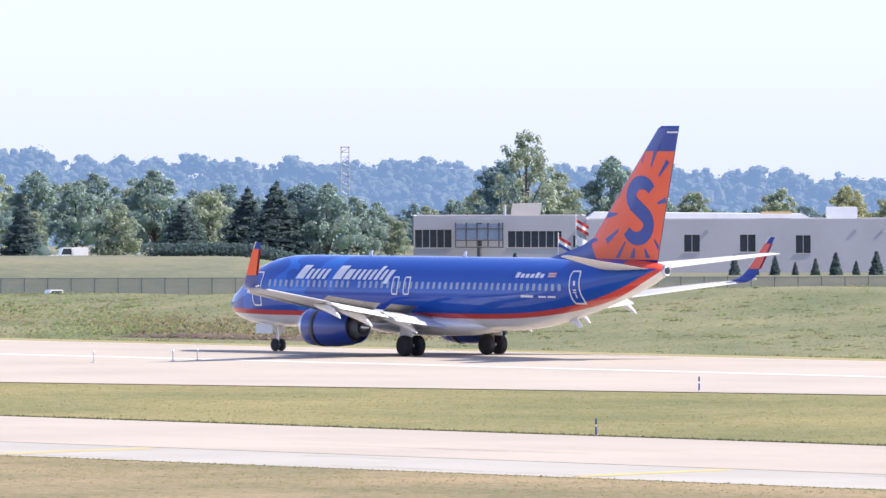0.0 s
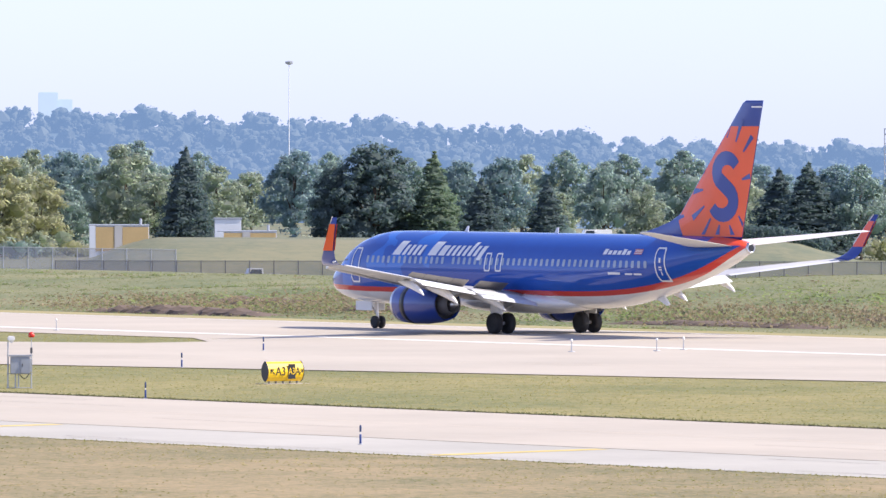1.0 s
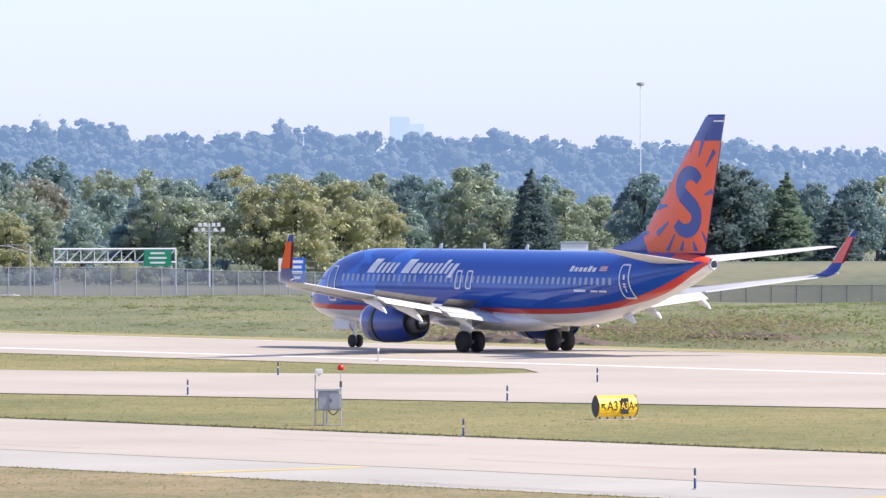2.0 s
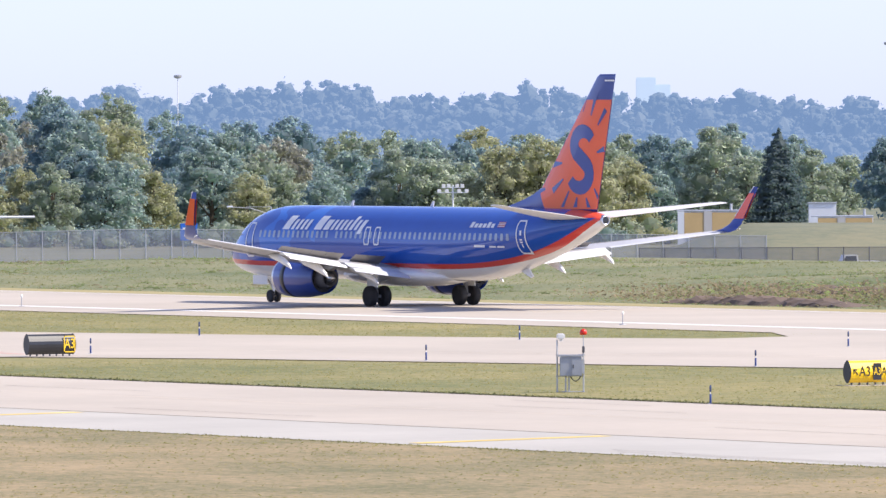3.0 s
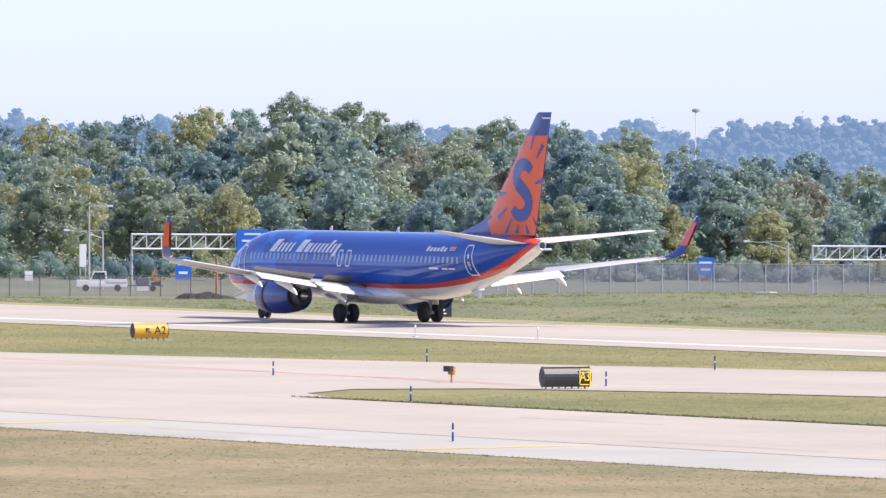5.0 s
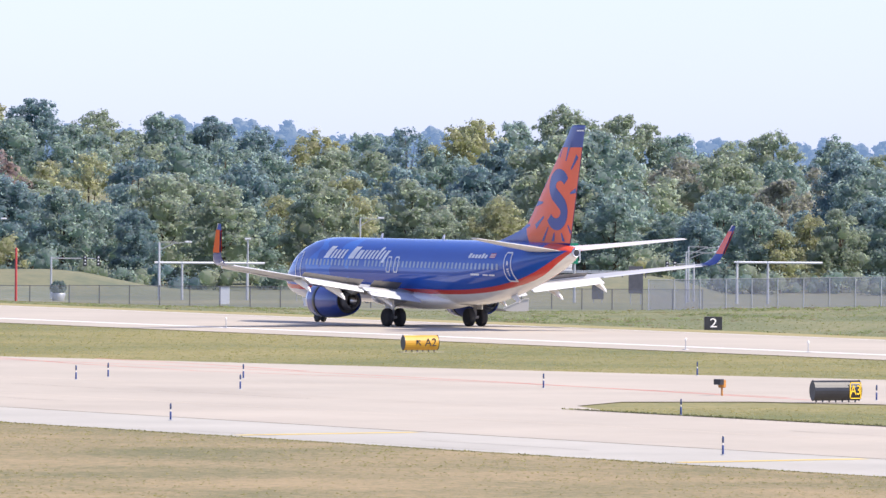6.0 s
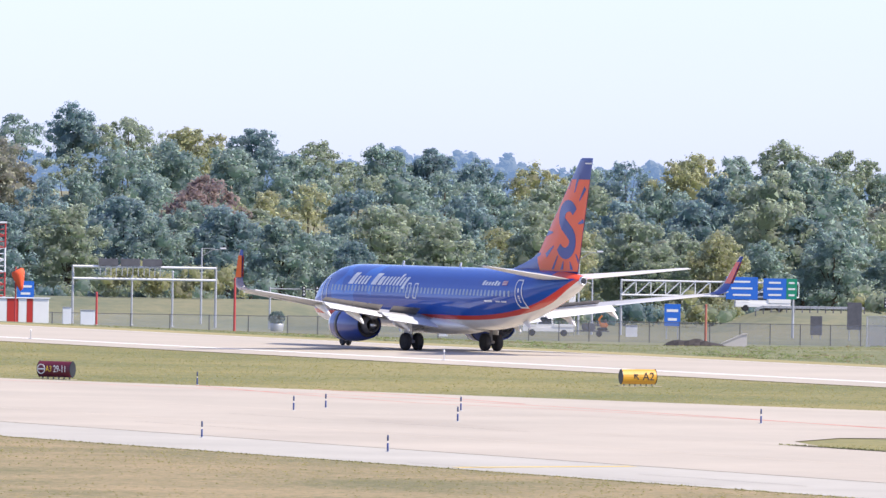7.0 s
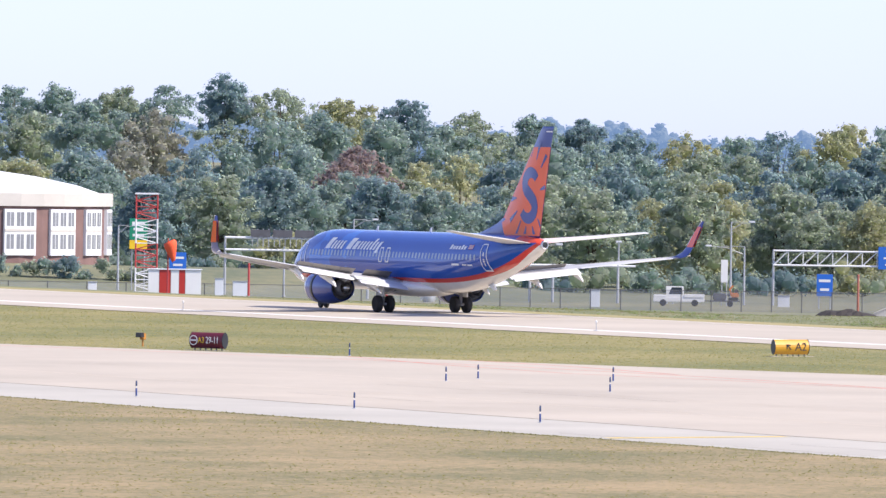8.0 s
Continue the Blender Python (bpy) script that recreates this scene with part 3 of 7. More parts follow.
        for y0, y1 in ((2.0, 4.1), (4.9, 6.1), (6.13, 7.34), (7.37, 8.58), (8.61, 9.9)):
            part("spoiler", panel(y0, y1, 0.62, 0.15, 0.16, -30, side, 0.035), SPOILER, wing, "raised grey spoiler")
        for y, s in ((4.0, 1.0), (7.6, 1.0), (10.3, 0.85)):
            le, te, z, t = wing_at(y)
            rings = []
            for u, dz, r in ((0.45, -0.12, 0.03), (0.62, -0.24, 0.15), (0.85, -0.38, 0.21), (1.02, -0.6, 0.18), (1.16, -0.85, 0.1), (1.22, -1.0, 0.02)):
                c = (te - le) if y > 5 else (te - le) * 0.8
                off = 0 if y > 5 else 1.0
                cx = le + off + c * u
                rings.append([(cx, side * y + r * s * math.sin(k * math.tau / 10), z + dz * s + r * 1.2 * s * math.cos(k * math.tau / 10)) for k in range(10)])
            part("flap_fairing", loft(rings), WHITE_PAINT, wing, "white pointed flap track fairing", True)
        # winglet
        rings = []
        for dy, le, te, z, t in ((0, 22.95, 24.6, 3.86, 0.10), (0.3, 23.25, 24.7, 3.98, 0.09), (0.55, 23.65, 24.85, 4.25, 0.08), (0.72, 24.1, 25.0, 4.72, 0.07), (1.08, 25.35, 25.8, 6.35, 0.06)):
            lean = (0.2, 0.45, 0.75, 0.97, 0.99)[len(rings)]
            sec = airfoil(le, te, 0, 0, t)
            rings.append([Vector((p.x, side * (16.8 + dy) - side * p.z * lean, z + p.z * math.sqrt(1 - lean * lean))) for p in sec])
        winglet = part("winglet", loft(rings), BLUE_PAINT, wing, "blended winglet, blue with orange panel", True)
        quad = [(24.08, 4.6, 0.70), (24.97, 4.6, 0.70), (25.62, 6.0, 1.0), (25.1, 6.0, 1.0)]
        for o in (-0.075, 0.075):
            bm = bmesh.new()
            bm.faces.new([bm.verts.new((x, side * (16.8 + dy) + o, z)) for x, z, dy in quad])
            part("orange_panel", bm, ORANGE_PAINT, winglet)
        part("leading_edge", rod((24.08, side * 17.51, 4.74), (25.36, side * 17.88, 6.36), 0.045, 0.03, 6), WHITE_PAINT, winglet, "white leading edge")
        bm = rod((24.6, side * 17.28, 4.0), (24.85, side * 17.3, 4.05), 0.05, 0.03)
        part("tip_light", bm, WHITE_PAINT, winglet)
        # engine
        ey, ez = side * 4.83, 1.56
        nac = part("nacelle", turned([(13.62, 0.80), (13.45, 0.86), (13.38, 0.92), (13.42, 0.97), (13.7, 1.03), (14.4, 1.08), (15.7, 1.08), (16.6, 1.0), (17.35, 0.87), (17.45, 0.84), (17.2, 0.79), (16.2, 0.7)], "X", 40, (0, ey, ez)), BLUE_PAINT, plane, "blue engine nacelle", True)
        part("inlet_lip", turned([(13.60, 0.83), (13.44, 0.87), (13.365, 0.925), (13.40, 0.985), (13.58, 1.025), (13.62, 1.0)], "X", 40, (0, ey, ez), False), BARE_METAL, nac, "bare metal inlet lip", True)
        part("fan", turned([(13.9, 0.8), (13.95, 0.3), (13.65, 0.05)], "X", 32, (0, ey, ez)), DARK_GREY, nac, "dark fan disc", True)
        part("reverser_gap", turned([(14.42, 1.04), (14.42, 1.09), (14.82, 1.09), (14.82, 1.04)], "X", 40, (0, ey, ez)), BLACK, nac, "dark gap of the open reverser sleeve", True)
        part("core_nozzle", turned([(16.7, 0.62), (17.3, 0.6), (17.95, 0.48), (17.97, 0.44), (17.6, 0.42)], "X", 28, (0, ey, ez)), DARK_GREY, nac, "dark metal core nozzle", True)
        part("exhaust_plug", turned([(17.5, 0.32), (18.0, 0.25), (18.45, 0.04)], "X", 20, (0, ey, ez)), BARE_METAL, nac, "metal exhaust cone", True)
        part("nozzle_inside", turned([(17.2, 0.79), (17.0, 0.6)], "X", 28, (0, ey, ez)), BLACK, nac)
        part("pylon", slab([(14.3, 2.45), (15.2, 2.75), (17.0, 2.75), (19.2, 2.35), (18.0, 1.95), (16.5, 2.1)], ey - 0.17, ey + 0.17, "Y"), GREY_PAINT, nac, "grey engine pylon")
        # tailplane
        rings = [airfoil(le, te, side * y, z, 0.09) for y, le, te, z in ((0.5, 33.1, 37.15, 4.86), (1.2, 33.55, 37.3, 4.95), (4.2, 35.7, 38.15, 5.28), (6.9, 37.55, 38.92, 5.6), (7.15, 37.95, 38.95, 5.63))]
        stab = part("tailplane", loft(rings), TAILPLANE, plane, "white tailplane", True)
        # main gear
        gy = side * 2.86
        strut = part("main_gear_leg", rod((19.35, gy * 1.02, 2.3), (19.6, gy, 0.55), 0.13, 0.11, 14), SHADED_STRUT, plane, "main gear leg, underwing shade put into its grey")
        bm = bmesh.new()
        add_rod(bm, (19.6, gy - 0.5, 0.56), (19.6, gy + 0.5, 0.56), 0.09)
        add_rod(bm, (19.55, gy, 1.0), (18.6, gy, 1.9), 0.05)
        add_rod(bm, (19.5, gy, 1.2), (19.4, gy * 0.35, 1.8), 0.06)
        part("gear_brace", bm, GREY_PAINT, strut)
        part("gear_door", box(19.0, 20.1, gy + side * 0.25 - 0.03, gy + side * 0.25 + 0.03, 1.05, 2.0, 0.01), WHITE_PAINT, strut, "white gear door")
        for dy in (-0.43, 0.43):
            wheel("main_wheel", plane, 19.6, gy + dy, 0.565, 0.565, 0.42)
    strut = part("nose_gear_leg", rod((3.85, 0, 1.7), (4.02, 0, 0.4), 0.09, 0.07, 12), WHITE_PAINT, plane, "white nose gear leg")
    bm = bmesh.new()
    add_rod(bm, (4.02, -0.25, 0.345), (4.02, 0.25, 0.345), 0.05)
    add_rod(bm, (3.98, 0, 0.7), (3.1, 0, 1.5), 0.045)
    part("gear_brace", bm, GREY_PAINT, strut)
    for dy in (-0.21, 0.21):
        wheel("nose_wheel", plane, 4.02, dy, 0.345, 0.345, 0.2)
    for side in (-1, 1):
        part("nose_gear_door", box(2.5, 4.05, side * 0.42 - 0.02, side * 0.42 + 0.02, 0.98, 1.5, 0.01), WHITE_PAINT, plane, "white nose gear door")
    # fin
    fin_out = [(28.0, 5.36), (30.4, 5.9), (31.7, 6.35), (37.35, 12.42), (37.6, 12.5), (38.95, 12.5), (39.08, 12.42), (37.25, 5.2), (33, 5.2)]
    def fin_half(x, z):
        le = 31.2 + (z - 5.8) * 0.93 if z > 6.3 else 28.0 + (z - 5.36) * 3.9
        te = 37.25 + (z - 5.2) * 0.25
        u = min(1, max(0, (x - le) / (te - le)))
        return max(0.012, (0.40 - 0.036 * (z - 5.2)) * 1.9 * (0.2969 * math.sqrt(u) - 0.126 * u - 0.3516 * u * u + 0.2843 * u ** 3 - 0.1036 * u ** 4) * 2.1)
    rings = []
    for z in [5.2, 5.5, 5.8, 6.1, 6.5] + [7 + k * 0.5 for k in range(11)] + [12.35, 12.5]:
        le = 31.7 + (z - 6.35) * 0.931 if z >= 6.35 else (30.4 + (z - 5.9) * 2.9 if z > 5.9 else 28.0 + (z - 5.36) * 4.4)
        if z > 12.4:
            le += 0.2
        te = 37.25 + (z - 5.2) * 0.2507
        n = 12
        us = [0.5 - 0.5 * math.cos(math.pi * k / n) for k in range(n + 1)]
        a = [Vector((le + (te - le) * u, -fin_half(le + (te - le) * u, z), z)) for u in us]
        b = [Vector((p.x, -p.y, p.z)) for p in a[-2:0:-1]]
        rings.append(a + b)
    fin = part("fin", loft(rings), BLUE_PAINT, plane, "blue tail fin with an orange sunburst", True)
    for side in (-1, 1):
        def on_fin(x, z, o=0.0):
            return Vector((x, side * (fin_half(x, z) + 0.012 + o), z))

        def edges(z):
            le = 31.7 + (z - 6.35) * 0.931 if z >= 6.35 else (30.4 + (z - 5.9) * 2.9 if z > 5.9 else 28.0 + (z - 5.36) * 4.4)
            return le, 37.25 + (z - 5.2) * 0.2507
        # orange field: the fin outline above the dorsal fillet, within a disc, up to the blue tip
        bm = bmesh.new()
        prev = None
        zz = [5.35 + k * 0.2 for k in range(30)]
        for z in zz:
            le, te = edges(z)
            disc = 35.6 - math.sqrt(max(0.0, 4.05 ** 2 - (z - 7.7) ** 2)) if z < 8 else 0
            a = max(le + 0.1, disc)
            n = 10
            row = [bm.verts.new(on_fin(a + (te - 0.04 - a) * k / n, z)) for k in range(n + 1)]
            if prev:
                for k in range(n):
                    bm.faces.new((prev[k], prev[k + 1], row[k + 1], row[k]))
            prev = row
        field = part("sunburst", bm, ORANGE_PAINT, fin, "orange sunburst field")
        decal([(38.1, 12.12), (38.95, 12.12), (38.97, 12.2), (38.1, 12.2)], on_fin, WHITE_PAINT, "tip_mark", fin, "thin white mark near the tip")
        cx, cz = 35.75, 7.95
        # swirl
        pts = []
        for k in range(15):
            a = radians(25 + 245 * k / 14)
            pts.append((cx + 0.28 + 0.78 * math.cos(a) * 1.02, cz + 0.92 + 0.78 * math.sin(a)))
        low = []
        for k in range(15):
            a = radians(90 - 245 * k / 14)
            low.append((cx - 0.08 + 0.85 * math.cos(a), cz - 0.82 + 0.82 * math.sin(a)))
        curve = [(cx + 0.1 + (x - cx - 0.1) * 1.08, cz + 0.05 + (z - cz - 0.05) * 0.9) for x, z in pts[:12] + low[2:]]
        ribbon(curve, lambda t: 0.62 + 0.24 * math.sin(math.pi * min(1, max(0, t))) , lambda u, v: on_fin(u, v, 0.012), BLUE_PAINT, "swirl", field, "dark blue swirl")
        for deg, r0, r1, w in ((48, 2.5, 3.6, 0.30), (66, 2.6, 3.9, 0.34), (84, 2.6, 3.4, 0.3), (15, 1.6, 2.3, 0.3), (128, 2.0, 2.6, 0.3), (158, 1.9, 2.7, 0.34), (185, 1.75, 2.75, 0.36), (212, 1.9, 3.1, 0.34), (237, 1.95, 3.2, 0.36), (260, 2.0, 3.1, 0.36), (284, 2.05, 3.0, 0.36), (310, 1.95, 2.6, 0.3)):
            a = radians(deg)
            d, nrm = Vector((math.cos(a), math.sin(a))), Vector((-math.sin(a), math.cos(a)))
            q = [Vector((cx, cz)) + d * r0 - nrm * 0.05, Vector((cx, cz)) + d * r1 - nrm * w / 2, Vector((cx, cz)) + d * r1 + nrm * w / 2, Vector((cx, cz)) + d * r0 + nrm * 0.05]
            q = [(p.x, p.y) for p in q]
            ok = True
            for x, z in q:
                le, te = edges(max(5.4, min(12.4, z)))
                ok &= le + 0.02 < x < te - 0.02 and 5.4 < z < 12.4
            if not ok:
                q2 = []
                for x, z in q:
                    z = max(5.45, min(12.3, z))
                    le, te = edges(z)
                    q2.append((max(le + 0.08, min(te - 0.06, x)), z))
                q = q2
            decal(q, lambda u, v: on_fin(u, v, 0.014), BLUE_PAINT, "ray", field)
    # small aerials
    for x, z0 in ((12.2, 5.38), (20.5, 5.38)):
        part("aerial", slab([(x, z0), (x + 0.35, z0), (x + 0.42, z0 + 0.32), (x + 0.28, z0 + 0.32)], -0.02, 0.02, "Y"), WHITE_PAINT, plane, "white blade aerial")
    part("tail_skid", slab([(29.6, 2.05), (30.4, 2.2), (30.9, 1.72), (30.7, 1.65), (30.2, 1.85)], -0.06, 0.06, "Y"), WHITE_PAINT, plane, "white tail skid")
    return plane


FLAP_GREY = material("flap_grey", (0.55, 0.56, 0.58), 0.4, spread=0.05, scale=0.6)
# Main legs: the shade under the wing is put into this darker grey.
SHADED_STRUT = material("shaded_strut_grey", (0.22, 0.22, 0.225), 0.5, spread=0.15, scale=2)
SPOILER = material("spoiler_underside", (0.25, 0.235, 0.22), 0.6, spread=0.12, scale=1.5)
TAILPLANE = material("tailplane_paint", (0.62, 0.61, 0.58), 0.4, spread=0.06, scale=0.5)
airliner = build_airliner()


# ---- trees and woods ----
GOLD = (1 + 5 ** 0.5) / 2
ICO = np.array([(-1, GOLD, 0), (1, GOLD, 0), (-1, -GOLD, 0), (1, -GOLD, 0), (0, -1, GOLD), (0, 1, GOLD), (0, -1, -GOLD), (0, 1, -GOLD), (GOLD, 0, -1), (GOLD, 0, 1), (-GOLD, 0, -1), (-GOLD, 0, 1)]) / math.sqrt(1 + GOLD * GOLD)
ICO_FACES = np.array([f for f in itertools.combinations(range(12), 3) if all(np.linalg.norm(ICO[f[i]] - ICO[f[j]]) < 1.2 for i, j in ((0, 1), (1, 2), (0, 2)))])
ICO_FACES = np.array([f if np.dot(np.cross(ICO[f[1]] - ICO[f[0]], ICO[f[2]] - ICO[f[0]]), ICO[f[0]]) > 0 else f[::-1] for f in ICO_FACES])


def directions(rng, *shape):
    d = rng.normal(0, 1, (*shape, 3))
    return d / np.linalg.norm(d, axis=-1, keepdims=True)


class Foliage:
    """Gathers clumps of leaves, each with a ragged dense heart, into one mesh."""

    def __init__(self, seed):
        self.rng = np.random.default_rng(seed)
        self.tris, self.kinds = [], []

    def hearts(self, c, rad, kind, share=0.82, rough=0.2):
        m = len(c)
        a = self.rng.uniform(0, math.tau, (m, 1))
        x, y = ICO[None, :, 0], ICO[None, :, 1]
        base = np.stack([x * np.cos(a) - y * np.sin(a), x * np.sin(a) + y * np.cos(a), np.tile(ICO[:, 2], (m, 1))], 2)
        v = c[:, None] + base * rad[:, None] * share * self.rng.uniform(1 - rough, 1 + rough, (m, 12, 1))
        self.keep(v[:, ICO_FACES].reshape(-1, 3, 3), kind)

    def leaves(self, c, rad, kind, per, size, wild=0.5, lift=0.25, out=1.48):
        rng = self.rng
        m = len(c)
        d = directions(rng, m, per)
        q = (c[:, None] + d * rad[:, None] * rng.uniform(0.72, out, (m, per, 1))).reshape(-1, 3)
        n = (d + np.array([0, 0, lift]) + rng.normal(0, wild, (m, per, 3))).reshape(-1, 3)
        n /= np.linalg.norm(n, axis=1)[:, None]
        u = np.cross(n, rng.normal(0, 1, n.shape))
        u /= np.linalg.norm(u, axis=1)[:, None] + 1e-9
        w = np.cross(n, u)
        s = rng.uniform(size[0], size[1], (len(q), 1))
        k = rng.uniform(0.6, 1.1, (len(q), 1))
        self.keep(np.stack([q - u * s, q + u * s * 0.9 - w * s * k, q + w * s * 1.2 * k + n * s * 0.25], 1), kind)

    def keep(self, tris, kind):
        self.tris.append(tris)
        self.kinds.append(np.full(len(tris), kind, np.int32))

    def clumps(self, c, rad, kind, per, size, share=0.7, lift=0.25, out=1.3):
        self.hearts(c, rad, kind, share)
        self.leaves(c, rad, kind, per, size, 0.38, lift, out)

    def crown(self, base, height, spread, low, kind, lobes=8, twigs=9, per=40, size=(0.12, 0.27), airy=False):
        """A broad crown: main lobes round the limbs, each set with smaller clumps. Gives back the lobes' centres."""
        rng = self.rng
        t = np.linspace(0, 1, lobes) ** 0.9
        a = np.arange(lobes) * 2.4 + rng.uniform(0, 6)
        r = height * rng.uniform(0.15, 0.22, lobes) * (1.1 - 0.35 * t)
        z = height * low + r * 0.7 + (height * (1 - low) - r * 1.55) * t
        reach = np.maximum(0, spread - r) * np.sin(np.pi * (0.35 + 0.55 * t)) * rng.uniform(0.65, 1.0, lobes)
        reach[-1] *= 0.3
        big = np.stack([reach * np.cos(a), reach * np.sin(a), z], 1)
        rad = np.stack([r, r, r * rng.uniform(0.75, 0.95, lobes)], 1)
        if not airy:
            self.hearts(big + base, rad, kind, 0.5)
            self.leaves(big + base, rad * 0.62, kind, 60, (size[0] * 1.3, size[1] * 1.5))
        d = directions(rng, lobes, twigs)
        d[..., 2] = np.abs(d[..., 2]) * np.where(rng.uniform(0, 1, (lobes, twigs)) < 0.72, 1, -1)
        q = (big[:, None] + d * rad[:, None] * rng.uniform(0.78, 1.08, (lobes, twigs, 1))).reshape(-1, 3)
        inside = np.zeros(len(q), bool)
        for k in range(lobes):
            other = np.repeat(np.arange(lobes), twigs) != k
            inside |= other & ((((q - big[k]) / rad[k]) ** 2).sum(1) < 0.62)
        q = q[~inside]
        cr = np.repeat(r, twigs)[~inside] * rng.uniform(0.22, 0.44, len(q))
        self.clumps(q + base, np.stack([cr, cr, cr * 0.75], 1), kind, per, size, 0.45 if airy else 0.6)
        return big

    def mesh(self, name, mats, parent=None):
        tris, kinds = np.concatenate(self.tris), np.concatenate(self.kinds)
        n = len(tris)
        me = bpy.data.meshes.new(name)
        me.vertices.add(3 * n)
        me.vertices.foreach_set("co", tris.astype(np.float32).ravel())
        me.loops.add(3 * n)
        me.loops.foreach_set("vertex_index", np.arange(3 * n, dtype=np.int32))
        me.polygons.add(n)
        me.polygons.foreach_set("loop_start", np.arange(0, 3 * n, 3, dtype=np.int32))
        for m in mats:
            me.materials.append(m)
        me.polygons.foreach_set("material_index", kinds)
        me.update(calc_edges=True)
        ob = new(name, me)
        ob.parent = parent
        return ob


def leaf_cloud(name, centres, normals, sizes, seed, mats, which=None, parent=None, wild=0.55):
    """One mesh of many small bent leaves or blades."""
    rng = np.random.default_rng(seed)
    n = len(centres)
    nrm = normals + rng.normal(0, wild, (n, 3))
    nrm /= np.linalg.norm(nrm, axis=1)[:, None]
    u = np.cross(nrm, rng.normal(0, 1, (n, 3)))
    u /= np.linalg.norm(u, axis=1)[:, None] + 1e-9
    v = np.cross(nrm, u)
    s = sizes[:, None]
    asp = rng.uniform(0.6, 1.0, (n, 1))
    lift = nrm * s * rng.uniform(0.1, 0.35, (n, 1))
    f = Foliage(seed)
    f.keep(np.stack([centres - u * s, centres + u * s * 0.8 - v * s * asp, centres + v * s * 1.2 * asp + lift], 1), 0)
    if which is not None:
        f.kinds = [which.astype(np.int32)]
    return f.mesh(name, mats, parent)


def limbs(height, ends, rng, bole=0.3):
    """A tapered trunk with a limb to every lobe of the crown."""
    bm = bmesh.new()
    fork = (0.12, 0.05, height * 0.32)
    add_rod(bm, (0, 0, -0.8), fork, bole, bole * 0.66, 8)
    add_rod(bm, fork, (0.0, 0.1, height * 0.85), bole * 0.66, 0.04, 6)
    for e in ends:
        mid = (e[0] * 0.45, e[1] * 0.45, max(height * 0.25, e[2] * 0.72))
        add_rod(bm, (0.1, 0.04, height * rng.uniform(0.2, 0.34)), mid, bole * 0.45, bole * 0.28, 6)
        add_rod(bm, mid, tuple(e), bole * 0.28, 0.03, 5)
    return bm


def broad_tree(name, seed, leaf, label, height=12.0, spread=5.2, low=0.14, lobes=9, twigs=13, airy=False):
    tree = thing(name, pose(0, 0, -200), label, "tree", "trees along the highway")
    f = Foliage(seed)
    ends = f.crown(np.zeros(3), height, spread, low, 0, lobes, twigs, 44, (0.11, 0.245), airy)
    part("trunk", limbs(height, ends, f.rng), BARK, tree)
    f.mesh("crown", [leaf], tree)
    return tree


def conifer(name, seed, leaf, label, height=12.0, spread=3.6, tiers=17, power=0.85):
    rng = np.random.default_rng(seed)
    tree = thing(name, pose(0, 0, -200), label, "tree", "conifers along the highway")
    part("trunk", rod((0, 0, -0.5), (0, 0, height * 0.97), 0.26, 0.03, 8), BARK, tree)
    f = Foliage(seed)
    for k in range(tiers):
        t = k / (tiers - 1)
        reach = spread * (1 - t) ** power + 0.1
        z = height * (0.05 + 0.93 * t)
        deep = height / tiers
        f.hearts(np.array([[0, 0, z]]), np.array([[reach * 0.72, reach * 0.72, deep * 1.1]]), 0, 1.0)
        boughs = int(6 + 10 * (1 - t))
        a = rng.uniform(0, math.tau) + np.arange(boughs) * 2.4
        L = reach * rng.uniform(0.62, 1.08, boughs)
        c = np.stack([L * 0.68 * np.cos(a), L * 0.68 * np.sin(a), z - L * 0.16 + rng.normal(0, deep * 0.3, boughs)], 1)
        r = 0.3 * L + 0.08
        f.clumps(c, np.stack([r, r, r * 0.5], 1), 0, 40, (0.09, 0.2), 0.68)
        tip = np.stack([L * 0.95 * np.cos(a), L * 0.95 * np.sin(a), z - L * 0.26], 1)
        f.leaves(tip, np.stack([r * 0.5, r * 0.5, r * 0.3], 1), 0, 14, (0.09, 0.2))
    f.mesh("crown", [leaf], tree)
    return tree


